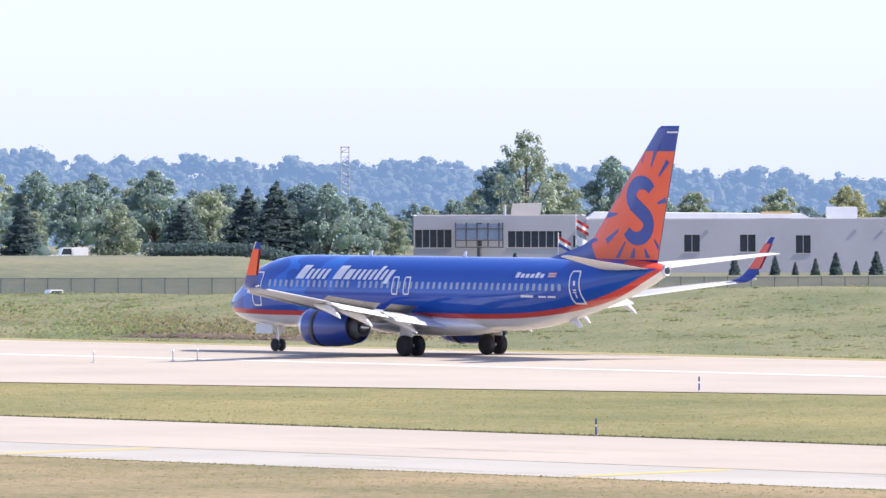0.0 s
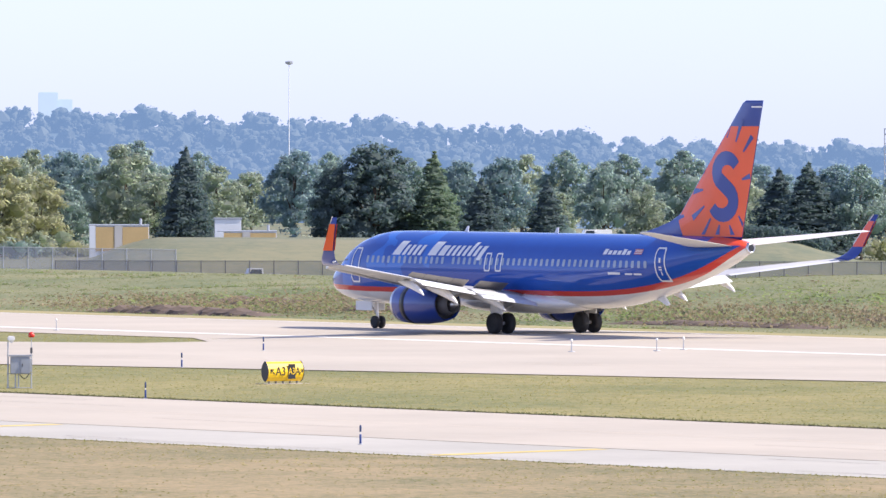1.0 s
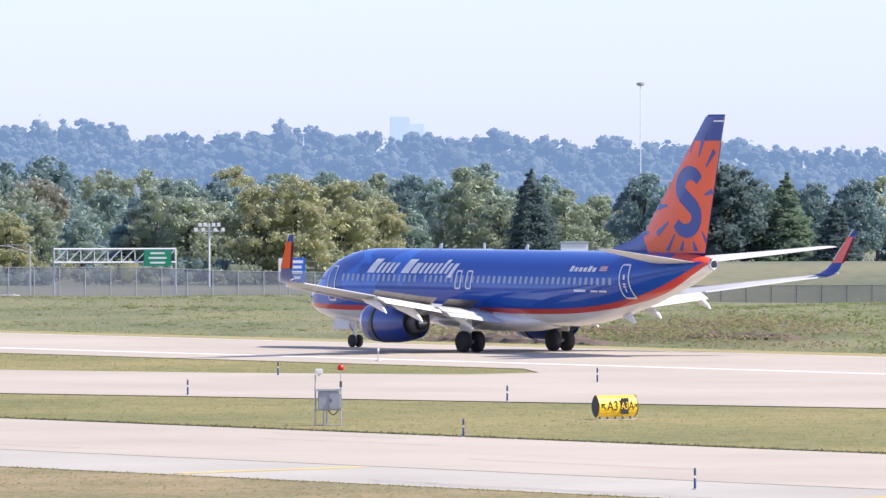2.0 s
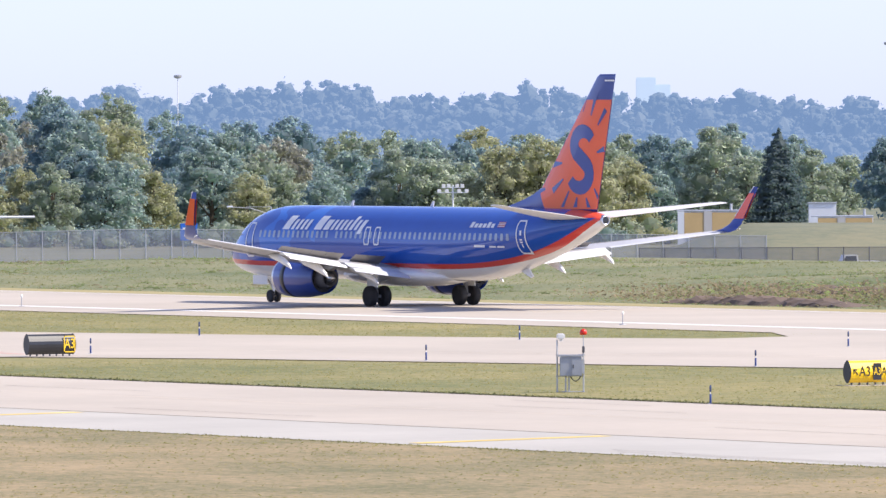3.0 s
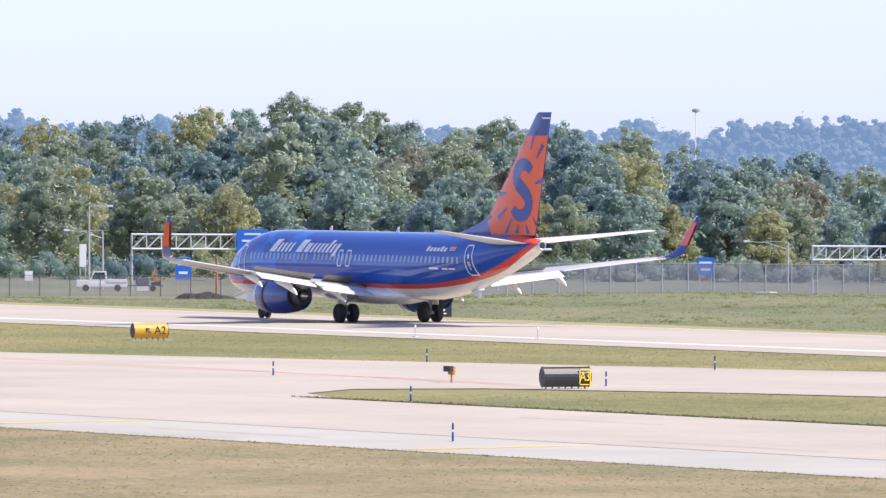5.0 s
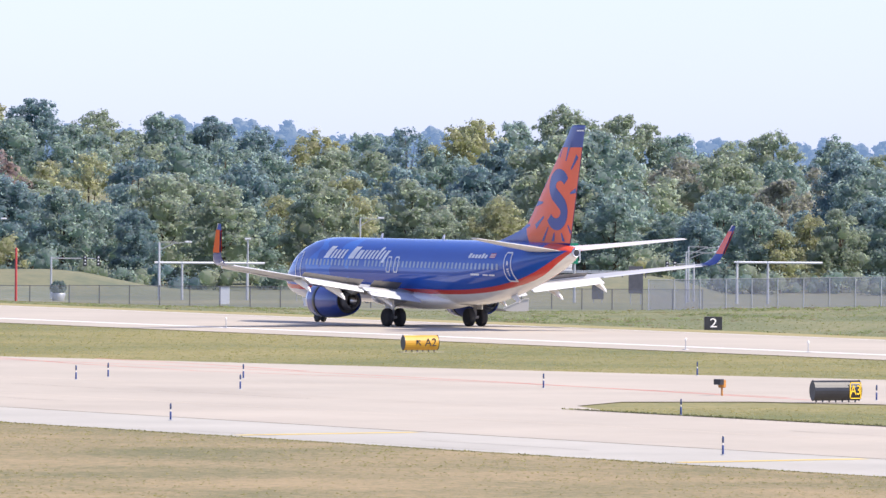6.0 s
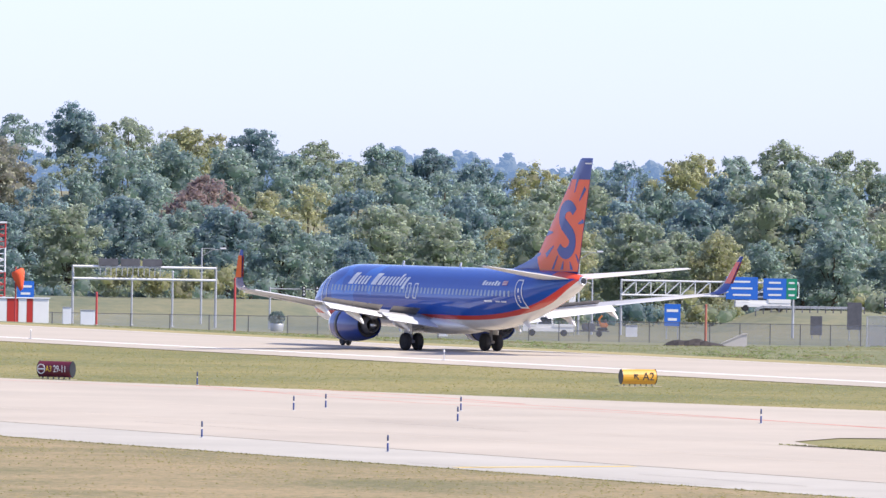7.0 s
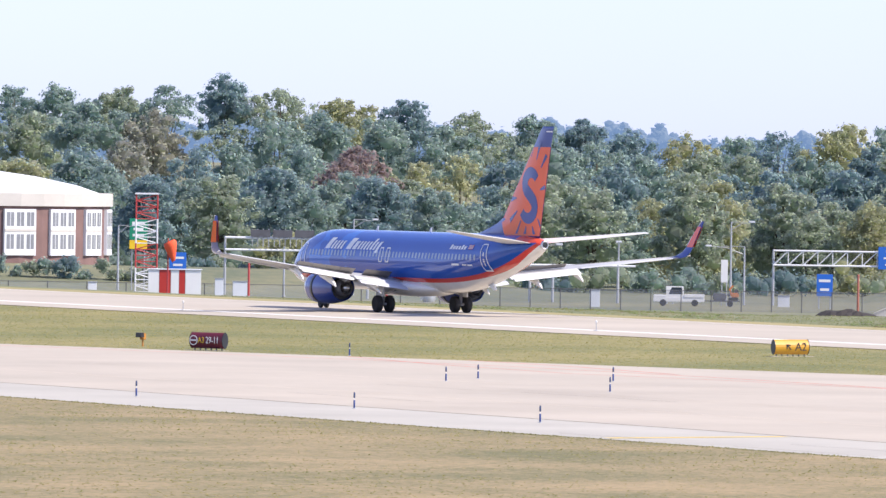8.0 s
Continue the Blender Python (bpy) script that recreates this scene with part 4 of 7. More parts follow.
SPRUCE_LIGHT = material("needle_light", (0.13, 0.18, 0.14), 0.85, scale=0.3, second=(0.18, 0.235, 0.16), island=0.12, through_leaf=0.5)
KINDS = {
    "green": [broad_tree("broadleaf_tree", 11, HAZED_GREEN, "tall green broadleaf tree beside the highway"),
              broad_tree("broadleaf_tree", 12, HAZED_GREEN, "tall green broadleaf tree beside the highway", spread=5.8, low=0.1, lobes=11),
              broad_tree("broadleaf_tree", 22, HAZED_DEEP, "deep green broadleaf tree beside the highway", spread=5.0, low=0.1, lobes=10)],
    "airy": [broad_tree("broadleaf_tree", 23, HAZED_OLIVE, "tall thin-leaved tree with bare limbs showing", spread=4.6, low=0.2, lobes=12, twigs=9, airy=True)],
    "olive": [broad_tree("broadleaf_tree", 13, HAZED_OLIVE, "olive green broadleaf tree with dense crown", spread=5.4, low=0.08, lobes=11),
              broad_tree("broadleaf_tree", 14, HAZED_OLIVE, "olive green broadleaf tree with dense crown", spread=4.6, low=0.12)],
    "yellow": [broad_tree("turning_tree", 15, HAZED_YELLOW, "broadleaf tree with leaves turning yellow", spread=5.6, low=0.06, lobes=11),
               broad_tree("turning_tree", 16, HAZED_YELLOW, "broadleaf tree with leaves turning yellow", spread=5.0, low=0.08)],
    "red": [broad_tree("copper_tree", 17, HAZED_RED, "broadleaf tree with dull red autumn leaves", spread=4.6, low=0.15, airy=True)],
    "spruce": [conifer("spruce", 18, HAZED_DARK, "dark green spruce with drooping boughs", spread=3.9), conifer("spruce", 19, HAZED_DARK, "dark green spruce with drooping boughs", spread=4.6, power=0.7)],
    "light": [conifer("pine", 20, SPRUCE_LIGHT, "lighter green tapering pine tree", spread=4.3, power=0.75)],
    "pine": [broad_tree("dark_pine", 21, HAZED_DARK, "large dark pine with rounded crown", spread=5.0, low=0.04, lobes=12)],
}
PLANTED = {k: 0 for k in KINDS}
tree_rng = random.Random(7)


def plant(pan, r, top, kind, wide=1.0):
    """A tree of that kind whose crown reaches the height top."""
    p = polar(pan, r)
    h = max(2.0, top - p.z) / 12.0
    k = PLANTED[kind]
    PLANTED[kind] += 1
    pool = KINDS[kind]
    m = pose(p.x, p.y, p.z, 0, 0, tree_rng.uniform(0, 360))
    if k < len(pool):
        ob = pool[k]
        ob.matrix_basis = m
    else:
        ob = copy_thing(pool[k % len(pool)], m)
    w = h * wide * tree_rng.uniform(0.92, 1.1)
    ob.scale = (w, w, h)


for row in ((54.05, 1230, 4.0, "spruce", 1.5), (53.73, 1300, 5.5, "green"), (53.5, 1250, 3.0, "olive"), (53.27, 1290, 7.3, "green"), (53.1, 1230, 3.6, "spruce", 1.5),
            (52.94, 1280, 5.0, "olive"), (52.72, 1240, 5.2, "spruce", 1.6), (52.55, 1230, 6.0, "spruce", 1.5), (52.4, 1240, 5.8, "green"), (52.25, 1230, 5.5, "green"),
            (52.08, 1250, 4.0, "green"), (51.85, 1350, 0.5, "olive"), (51.35, 1500, 4.0, "olive"), (51.2, 1480, 8.0, "green"), (51.08, 1450, 12.4, "airy", 0.8)):
    plant(*row)
for row in ((50.9, 1500, 6.0, "olive"), (50.58, 1480, 8.2, "green"), (50.4, 1500, 6.0, "green"), (50.1, 1500, 3.5, "olive"), (49.6, 1500, 3.5, "olive"), (49.2, 1480, 4.0, "yellow"),
            (48.9, 1480, 4.0, "yellow"), (54.3, 1400, 6.0, "green"), (53.95, 1420, 6.5, "green"), (54.0, 1320, 2.0, "olive"), (53.6, 1400, 6.5, "green"), (52.85, 1400, 5.0, "green"),
            (51.95, 1500, 1.5, "green"), (51.65, 1500, 1.0, "olive"), (51.5, 1520, 2.0, "green")):
    plant(*row)
for row in ((55.25, 1230, 6.0, "pine"), (55.04, 1230, 8.4, "pine", 1.2), (54.7, 1230, 7.0, "light", 1.25), (54.43, 1220, 4.2, "spruce", 1.4), (55.5, 1400, 6.9, "green"), (55.75, 1450, 4.0, "olive"),
            (55.95, 1420, 4.5, "olive"), (56.13, 1240, 7.8, "spruce"), (56.3, 1250, 5.0, "olive"), (56.47, 1260, 7.8, "olive"), (56.65, 1300, 6.0, "green"), (56.82, 1270, 3.0, "green"),
            (56.98, 1250, 4.5, "yellow"), (57.2, 1240, 6.5, "yellow"), (57.45, 1230, 6.8, "yellow")):
    plant(*row)
for row in ((57.68, 1230, 6.0, "yellow"), (57.9, 1260, 3.0, "olive"), (54.55, 1400, 5.5, "green"), (54.2, 1450, 6.0, "olive"), (56.05, 1500, 6.0, "green"), (56.4, 1500, 8.0, "green"),
            (56.8, 1480, 6.5, "green"), (57.1, 1500, 6.0, "olive"), (55.3, 1500, 6.0, "green"), (54.85, 1500, 5.0, "green"), (64.95, 1300, 9.5, "red"), (64.86, 1310, 11.0, "red"),
            (60.1, 1290, 10.5, "green"), (60.0, 1280, 9.0, "green"), (61.55, 1330, 14.0, "green"), (61.75, 1320, 12.5, "olive")):
    plant(*row)
mix_rng = random.Random(21)
pan = 58.05
while pan < 66.9:
    plant(pan, mix_rng.uniform(1235, 1320), mix_rng.uniform(1.0, 6.5) + 0.5 * max(0, pan - 60), mix_rng.choice(["green", "green", "olive", "green", "olive", "green", "olive", "yellow"]), 1.1)
    pan += mix_rng.uniform(0.12, 0.24)


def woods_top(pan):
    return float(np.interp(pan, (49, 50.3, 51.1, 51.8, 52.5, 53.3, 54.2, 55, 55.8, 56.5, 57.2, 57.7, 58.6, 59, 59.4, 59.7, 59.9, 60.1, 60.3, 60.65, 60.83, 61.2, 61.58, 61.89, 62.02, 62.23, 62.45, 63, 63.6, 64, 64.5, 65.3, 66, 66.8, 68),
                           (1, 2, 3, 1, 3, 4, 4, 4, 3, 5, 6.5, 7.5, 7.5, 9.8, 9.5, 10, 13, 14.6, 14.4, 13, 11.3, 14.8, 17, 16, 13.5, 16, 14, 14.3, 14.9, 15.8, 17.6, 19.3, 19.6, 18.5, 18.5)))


def build_woods():
    """Crowns of the woods on the slope, layer behind layer up to the skyline."""
    f = Foliage(33)
    rng = f.rng
    # leaf hues differ by tree; each also carries painted distance haze
    mats = [HAZED_GREEN, HAZED_OLIVE, HAZED_YELLOW, HAZED_RED, HAZED_DARK, HAZED_DEEP, HAZED_TAN]
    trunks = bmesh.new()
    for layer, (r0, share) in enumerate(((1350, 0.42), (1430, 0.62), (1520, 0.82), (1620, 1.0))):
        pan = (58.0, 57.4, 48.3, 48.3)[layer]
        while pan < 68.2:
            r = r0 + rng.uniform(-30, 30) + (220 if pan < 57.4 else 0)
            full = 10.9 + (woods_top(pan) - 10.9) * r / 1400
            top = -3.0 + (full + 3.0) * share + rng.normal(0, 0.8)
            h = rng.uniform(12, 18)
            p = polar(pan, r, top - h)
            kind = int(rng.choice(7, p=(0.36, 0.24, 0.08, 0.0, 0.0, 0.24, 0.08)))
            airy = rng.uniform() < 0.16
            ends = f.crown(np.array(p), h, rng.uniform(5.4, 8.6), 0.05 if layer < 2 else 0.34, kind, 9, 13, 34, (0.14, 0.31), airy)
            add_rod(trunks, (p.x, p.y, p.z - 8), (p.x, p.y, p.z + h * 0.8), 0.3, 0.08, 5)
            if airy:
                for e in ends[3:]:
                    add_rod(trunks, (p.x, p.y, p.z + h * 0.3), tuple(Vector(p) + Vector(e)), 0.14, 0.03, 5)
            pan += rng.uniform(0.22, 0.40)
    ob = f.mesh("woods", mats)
    tagged(ob, "dense mixed woods on a slope, some leaves turning, haze in their colours", "woods", kind="stuff")
    part("woodland_trunks", trunks, BARK, ob)


build_woods()


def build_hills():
    """Far blue-green wooded ridges; their haze is a blue glow in the material."""
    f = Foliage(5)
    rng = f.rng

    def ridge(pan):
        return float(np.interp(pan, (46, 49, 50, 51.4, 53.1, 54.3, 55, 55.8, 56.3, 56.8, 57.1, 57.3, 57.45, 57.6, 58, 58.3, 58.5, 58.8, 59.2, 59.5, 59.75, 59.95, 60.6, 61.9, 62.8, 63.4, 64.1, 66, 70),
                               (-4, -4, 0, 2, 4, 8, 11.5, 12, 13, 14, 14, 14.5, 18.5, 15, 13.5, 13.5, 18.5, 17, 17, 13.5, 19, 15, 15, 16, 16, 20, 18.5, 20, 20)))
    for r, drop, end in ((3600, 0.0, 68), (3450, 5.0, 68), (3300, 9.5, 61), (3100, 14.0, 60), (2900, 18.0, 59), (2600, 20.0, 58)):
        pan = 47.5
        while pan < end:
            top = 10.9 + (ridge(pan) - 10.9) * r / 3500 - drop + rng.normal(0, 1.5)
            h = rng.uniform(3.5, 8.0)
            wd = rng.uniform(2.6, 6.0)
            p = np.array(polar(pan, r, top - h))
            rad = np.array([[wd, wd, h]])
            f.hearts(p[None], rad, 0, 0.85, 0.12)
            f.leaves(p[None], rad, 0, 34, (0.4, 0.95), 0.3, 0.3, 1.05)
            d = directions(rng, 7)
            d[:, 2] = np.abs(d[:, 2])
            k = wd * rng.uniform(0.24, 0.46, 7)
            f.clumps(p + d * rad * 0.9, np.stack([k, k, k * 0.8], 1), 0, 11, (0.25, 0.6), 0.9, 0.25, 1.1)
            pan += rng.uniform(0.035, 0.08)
    tagged(f.mesh("backdrop", [HILL_HAZE_LEAF]), "far wooded ridges, blue distance haze painted as glow", kind="structure")
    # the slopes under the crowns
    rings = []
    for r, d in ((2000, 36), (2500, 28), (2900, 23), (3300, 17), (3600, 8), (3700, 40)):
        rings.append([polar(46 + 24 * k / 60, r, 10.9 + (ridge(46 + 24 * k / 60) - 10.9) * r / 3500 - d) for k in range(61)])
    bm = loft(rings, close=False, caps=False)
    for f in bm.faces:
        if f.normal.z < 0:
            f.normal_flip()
    tagged(part("backdrop_slope", bm, HILL_HAZE_SLOPE), "far wooded slopes, blue distance haze painted as glow", kind="structure")


build_hills()


# ---- grass tufts, weeds and brush ----
def exit_low(x):
    return np.interp(x, (-394, -385, -342, -294, -250), (222, 229.5, 243, 258, 275))


def exit_high(x):
    return np.interp(x, (-640, -575, -515, -494, -445, -413, -402), (207.5, 212, 221, 228.5, 246, 258.5, 267))


def clumps(x, y):
    """Where brush grows thick: patches along the bank."""
    return np.array([noise.noise((a * 0.05, b * 0.11, 9.0)) for a, b in zip(x, y)])


def tuft_field(name, x0, x1, y0, y1, per, size, keep, mat, label, seed, lean=6.0, tall=0.0):
    """Upright blades and weeds over a stretch of ground, one mesh."""
    rng = np.random.default_rng(seed)
    n = int((x1 - x0) * (y1 - y0) * per)
    x, y = rng.uniform(x0, x1, n), rng.uniform(y0, y1, n)
    ok = keep(x, y, rng)
    x, y = x[ok], y[ok]
    z = np.array([ground_z(a, b) for a, b in zip(x, y)])
    s = rng.uniform(size[0], size[1], len(x))
    z += rng.uniform(0, 1, len(x)) * tall * np.clip(1 + clumps(x * 6, y * 6), 0.2, 2) if tall else 0
    nr = np.stack([rng.normal(0, 1, len(x)), rng.normal(0, 1, len(x)), np.full(len(x), lean)], 1)
    ob = leaf_cloud(name, np.stack([x, y, z + s * 0.35], 1), nr, s * 1.2, seed + 1, [mat])
    return tagged(ob, label, "grass", kind="stuff")


tuft_field("mown_grass", -520, -185, 128, 176.1, 8.5, (0.025, 0.065), lambda x, y, r: (clumps(x * 9, y * 5) > r.uniform(-0.6, 0.3, len(x))) & (x > -150 - y * 2.1), TUFT, "short mown grass with straw tufts beside the taxiway", 50, 9.0)
tuft_field("mown_grass", -396, -230, 208.3, 275, 10.0, (0.02, 0.06), lambda x, y, r: (y < exit_low(x) - 0.3) & (x > -387), TUFT, "short mown grass between taxiway and exit", 52, 9.0)
tuft_field("mown_grass", -640, -403, 209, 275.3, 7.0, (0.025, 0.07), lambda x, y, r: (y > exit_high(x) + 0.3) & (x < -406), TUFT, "short mown grass between exit taxiway and runway", 54, 9.0)
tuft_field("rough_grass", -760, -300, 334, 394, 4.0, (0.03, 0.075), lambda x, y, r: r.uniform(0, 1, len(x)) < np.clip((y - 330) / 12, 0.25, 1), WEED, "rough weedy grass on the bank", 56, 6.0)
tuft_field("grass_edge", -640, -185, 208.0, 208.8, 60.0, (0.03, 0.085), lambda x, y, r: (x > -386) | (x < -1e6), WEED, "ragged tufts along the taxiway edge", 57, 1.5)
tuft_field("grass_edge", -440, -185, 175.3, 176.05, 40.0, (0.02, 0.05), lambda x, y, r: y > 0, TUFT, "ragged tufts along the shoulder edge", 59, 1.5)


tuft_field("weeds", -650, -330, 340, 388, 1.4, (0.05, 0.11), lambda x, y, r: clumps(x, y) > r.uniform(0.05, 0.45, len(x)), WEED_GREEN, "clumps of taller green weeds on the bank", 58, 4.0, 0.2)


def patch(cx, cy, rx, ry):
    return lambda x, y, r: ((x - cx) / rx) ** 2 + ((y - cy) / ry) ** 2 < r.uniform(0.25, 1.0, len(x))


tuft_field("dry_brush", -560, -450, 338, 385, 16.0, (0.05, 0.14), lambda x, y, r: patch(-503, 350, 40, 13)(x, y, r) & (clumps(x + 300, y * 1.4) > r.uniform(-0.2, 0.25, len(x))), BRUSH, "brown dry brush along a cut bank", 60, 3.0, 0.6)
tuft_field("weeds", -560, -440, 340, 385, 9.0, (0.05, 0.14), lambda x, y, r: patch(-490, 353, 50, 16)(x, y, r) & (clumps(x + 900, y * 1.4) > r.uniform(-0.1, 0.3, len(x))), WEED_GREEN, "clumps of taller green weeds on the bank", 61, 3.0, 0.5)
tuft_field("dry_brush", -490, -420, 338, 372, 12.0, (0.05, 0.13), lambda x, y, r: patch(-455, 350, 22, 8)(x, y, r), BRUSH, "brown dry brush along a cut bank", 62, 1.2, 0.4)


def weed_mounds():
    """Low rounded mounds of weeds and dry stalks scattered over the bank in drifts."""
    f = Foliage(63)
    rng = f.rng
    n = 9000
    x, y = rng.uniform(-720, -330, n), rng.uniform(337, 391, n)
    drift = clumps(x * 0.8, y * 1.6) + 0.5 * clumps(x * 3, y * 3)
    ok = drift > rng.uniform(-0.1, 0.55, n)
    x, y, drift = x[ok], y[ok], drift[ok]
    r = rng.uniform(0.15, 0.55, len(x))
    c = np.stack([x, y, [ground_z(a, b) for a, b in zip(x, y)]], 1)
    rad = np.stack([r * 2.2, r * 1.4, r * rng.uniform(0.15, 0.4, len(x))], 1)
    kind = (rng.uniform(0, 1, len(x)) < 0.22).astype(int)
    for k in (0, 1):
        f.clumps(c[kind == k], rad[kind == k], k, 18, (0.05, 0.13), 0.3, 1.8)
    tagged(f.mesh("weed_mounds", [WEED_GREEN, BRUSH]), "low mounds of green weeds and dry stalks on the bank", "weeds", kind="stuff")


weed_mounds()


def cut_bank(cx, cy, long, deep, seed):
    """A low bare earth face with a ragged crest."""
    rng = random.Random(seed)
    n = 44
    crest = [0.55 + 0.45 * noise.noise((k * 0.35, seed, 0.0)) + rng.uniform(-0.12, 0.12) for k in range(n + 1)]
    bm = bmesh.new()
    rows = []
    for j in range(5):
        row = []
        for k in range(n + 1):
            t = k / n
            x = cx - long / 2 + long * t
            hump = math.sin(math.pi * t) ** 0.5 * max(0.15, crest[k])
            y = cy + (0, 0.35, 0.8, 1.6, 3.2)[j] + rng.uniform(-0.15, 0.15)
            z = ground_z(x, y) + (-0.1, 0.45, 0.85, 0.8, -0.1)[j] * hump * deep - 0.03
            row.append(bm.verts.new((x, y, z)))
        rows.append(row)
    for a, b in zip(rows, rows[1:]):
        for k in range(n):
            bm.faces.new((a[k], a[k + 1], b[k + 1], b[k]))
    tagged(part("earth_bank", bm, DIRT), "brown bare earth cut in the bank", "earth bank", kind="stuff")


cut_bank(-510.5, 340.5, 20, 1.1, 1)
cut_bank(-457, 343.5, 22, 0.6, 2)
cut_bank(-497, 347.5, 13, 0.8, 3)
cut_bank(-518, 351, 11, 0.8, 4)
cut_bank(-445, 350, 12, 0.6, 5)


def undergrowth():
    """Shrubs along the foot of the trees."""
    f = Foliage(71)
    rng = f.rng

    def bush(pan, r, high, wide, kind):
        p = np.array(polar(pan, r))
        o = rng.normal(0, 0.4, (7, 3)) * np.array([wide, wide, 0.35 * high]) + np.array([0, 0, high * 0.42])
        k = wide * rng.uniform(0.3, 0.6, 7)
        f.clumps(p + o, np.stack([k, k, np.minimum(k, high * 0.5)], 1), kind, 42, (0.09, 0.22))
    pan = 51.9
    while pan < 67.2:
        if not (55.5 < pan < 56.75 or 61.25 < pan < 61.85):
            bush(pan, rng.uniform(1222, 1250), rng.uniform(1.6, 4.2), rng.uniform(1.6, 3.0), rng.choice(4, p=(0.45, 0.3, 0.1, 0.15)))
        pan += rng.uniform(0.05, 0.11)
    for k in range(12):
        bush(65.95 + 0.08 * k + rng.uniform(-0.02, 0.02), 1180, rng.uniform(1.2, 3.9), rng.uniform(0.8, 1.7), rng.choice(4, p=(0.4, 0.35, 0.05, 0.2)))
    for k in range(9):
        bush(64.75 + 0.08 * k, 1205, rng.uniform(4.0, 6.2), 2.0, 2)
    ob = f.mesh("undergrowth", [HAZED_GREEN, HAZED_OLIVE, HAZED_YELLOW, HAZED_DEEP])
    tagged(ob, "mixed green shrubs along the foot of the trees", "shrubs", kind="stuff")


undergrowth()


# ---- airfield lights and signs ----
BLUE_SLEEVE = material("blue_sleeve", (0.012, 0.04, 0.17), 0.5, spread=0.15, scale=3)
LIGHT_GLASS = material("light_glass", (0.05, 0.07, 0.14), 0.2, spread=0.2, scale=8)
SIGN_YELLOW = material("sign_yellow", (0.85, 0.55, 0.02), 0.4, spread=0.06, scale=1.5)
SIGN_AMBER = material("sign_amber", (0.52, 0.275, 0.022), 0.5, spread=0.08, scale=1.5)
SIGN_RED = material("sign_red", (0.13, 0.014, 0.03), 0.45, spread=0.1, scale=1.5)
SIGN_BLUE = material("sign_blue", (0.02, 0.14, 0.55), 0.4, spread=0.06, scale=0.6)
SIGN_GREEN = material("sign_green", (0.01, 0.24, 0.13), 0.4, spread=0.06, scale=0.6)
AMBER_PAINT = material("amber_paint", (0.42, 0.18, 0.03), 0.5, spread=0.1, scale=2)
ORANGE_PLASTIC = material("orange_plastic", (0.55, 0.20, 0.06), 0.5, spread=0.1, scale=2)
BEACON_RED = material("red_lens", (0.6, 0.03, 0.015), 0.25, spread=0.1, scale=5)
CABINET_STEEL = material("cabinet_steel", (0.34, 0.36, 0.39), 0.45, 0.3, spread=0.12, scale=2)


def hoop(half, inner, outer, seg=24):
    """A flat ring about the y axis."""
    rings = []
    for y, r in ((-half, inner), (-half, outer), (half, outer), (half, inner), (-half, inner)):
        rings.append([(r * math.cos(k * math.tau / seg), y, r * math.sin(k * math.tau / seg)) for k in range(seg)])
    return loft(rings, caps=False)


def taxi_light(label, sleeve, top, group):
    ob = thing("taxiway_light", pose(0, 0, -200), label, "airfield light", group)
    part("sleeve", turned([(0.0, 0.034), (0.02, 0.040), (0.35, 0.040), (0.36, 0.028)], "Z", 12), sleeve, ob, "wide sleeve at the foot", True)
    part("stem", rod((0, 0, 0.3), (0, 0, 0.52), 0.018, 0.018, 8), WHITE_PAINT, ob, "white stem")
    part("lens", turned([(0.44, 0.025), (0.46, 0.04), (0.6, 0.042), (0.67, 0.032), (0.69, 0.012)], "Z", 12), top, ob, "dark glass lens", True)
    part("base_plate", turned([(0.0, 0.1), (0.02, 0.095), (0.03, 0.05)], "Z", 14), GALVANISED, ob)
    return ob


first_blue = taxi_light("blue taxiway edge light on a white stem", BLUE_SLEEVE, LIGHT_GLASS, "taxiway edge lights")
spots = [(-253, 208.6), (-314.4, 208.0), (-376.2, 208.4), (-192, 208.5), (-202, 183.5), (-260.5, 181.2), (-326.3, 182.5), (-373.5, 183.5), (-393, 184.4), (-411, 182.4), (-305.5, 257.8), (-358, 239.1),
         (-376, 234.2), (-397, 229.8), (-384.5, 261.8), (-424, 251.4), (-406, 258), (-443, 246.3), (-441, 220.5), (-421.3, 210.5), (-420.5, 225.7), (-440, 211.2), (-444.8, 215.2), (-493, 231)]
for i, (x, y) in enumerate(spots):
    m = pose(x, y, 0.03, 0, 0, 40 * i)
    if i == 0:
        first_blue.matrix_basis = m
    else:
        copy_thing(first_blue, m)
rw = thing("runway_light", pose(-494, 281.6, 0.03), "white runway edge light on a thin stem", "airfield light", "runway edge lights")
part("stem", rod((0, 0, 0), (0, 0, 0.5), 0.03, 0.025, 8), GALVANISED, rw)
part("lens", turned([(0.48, 0.025), (0.5, 0.055), (0.58, 0.06), (0.63, 0.04), (0.65, 0.01)], "Z", 12), WHITE_PAINT, rw, "white domed lens", True)
part("base_plate", turned([(0.0, 0.18), (0.03, 0.17), (0.035, 0.05)], "Z", 14), GALVANISED, rw)
for x, y in ((-373.6, 272.8), (-373, 277.6), (-374.8, 280.6), (-430, 279.3), (-564.8, 281.2), (-626.2, 281.2), (-314, 281.2), (-501, 277.8)):
    copy_thing(rw, pose(x, y, 0.05, 0, 0, x))


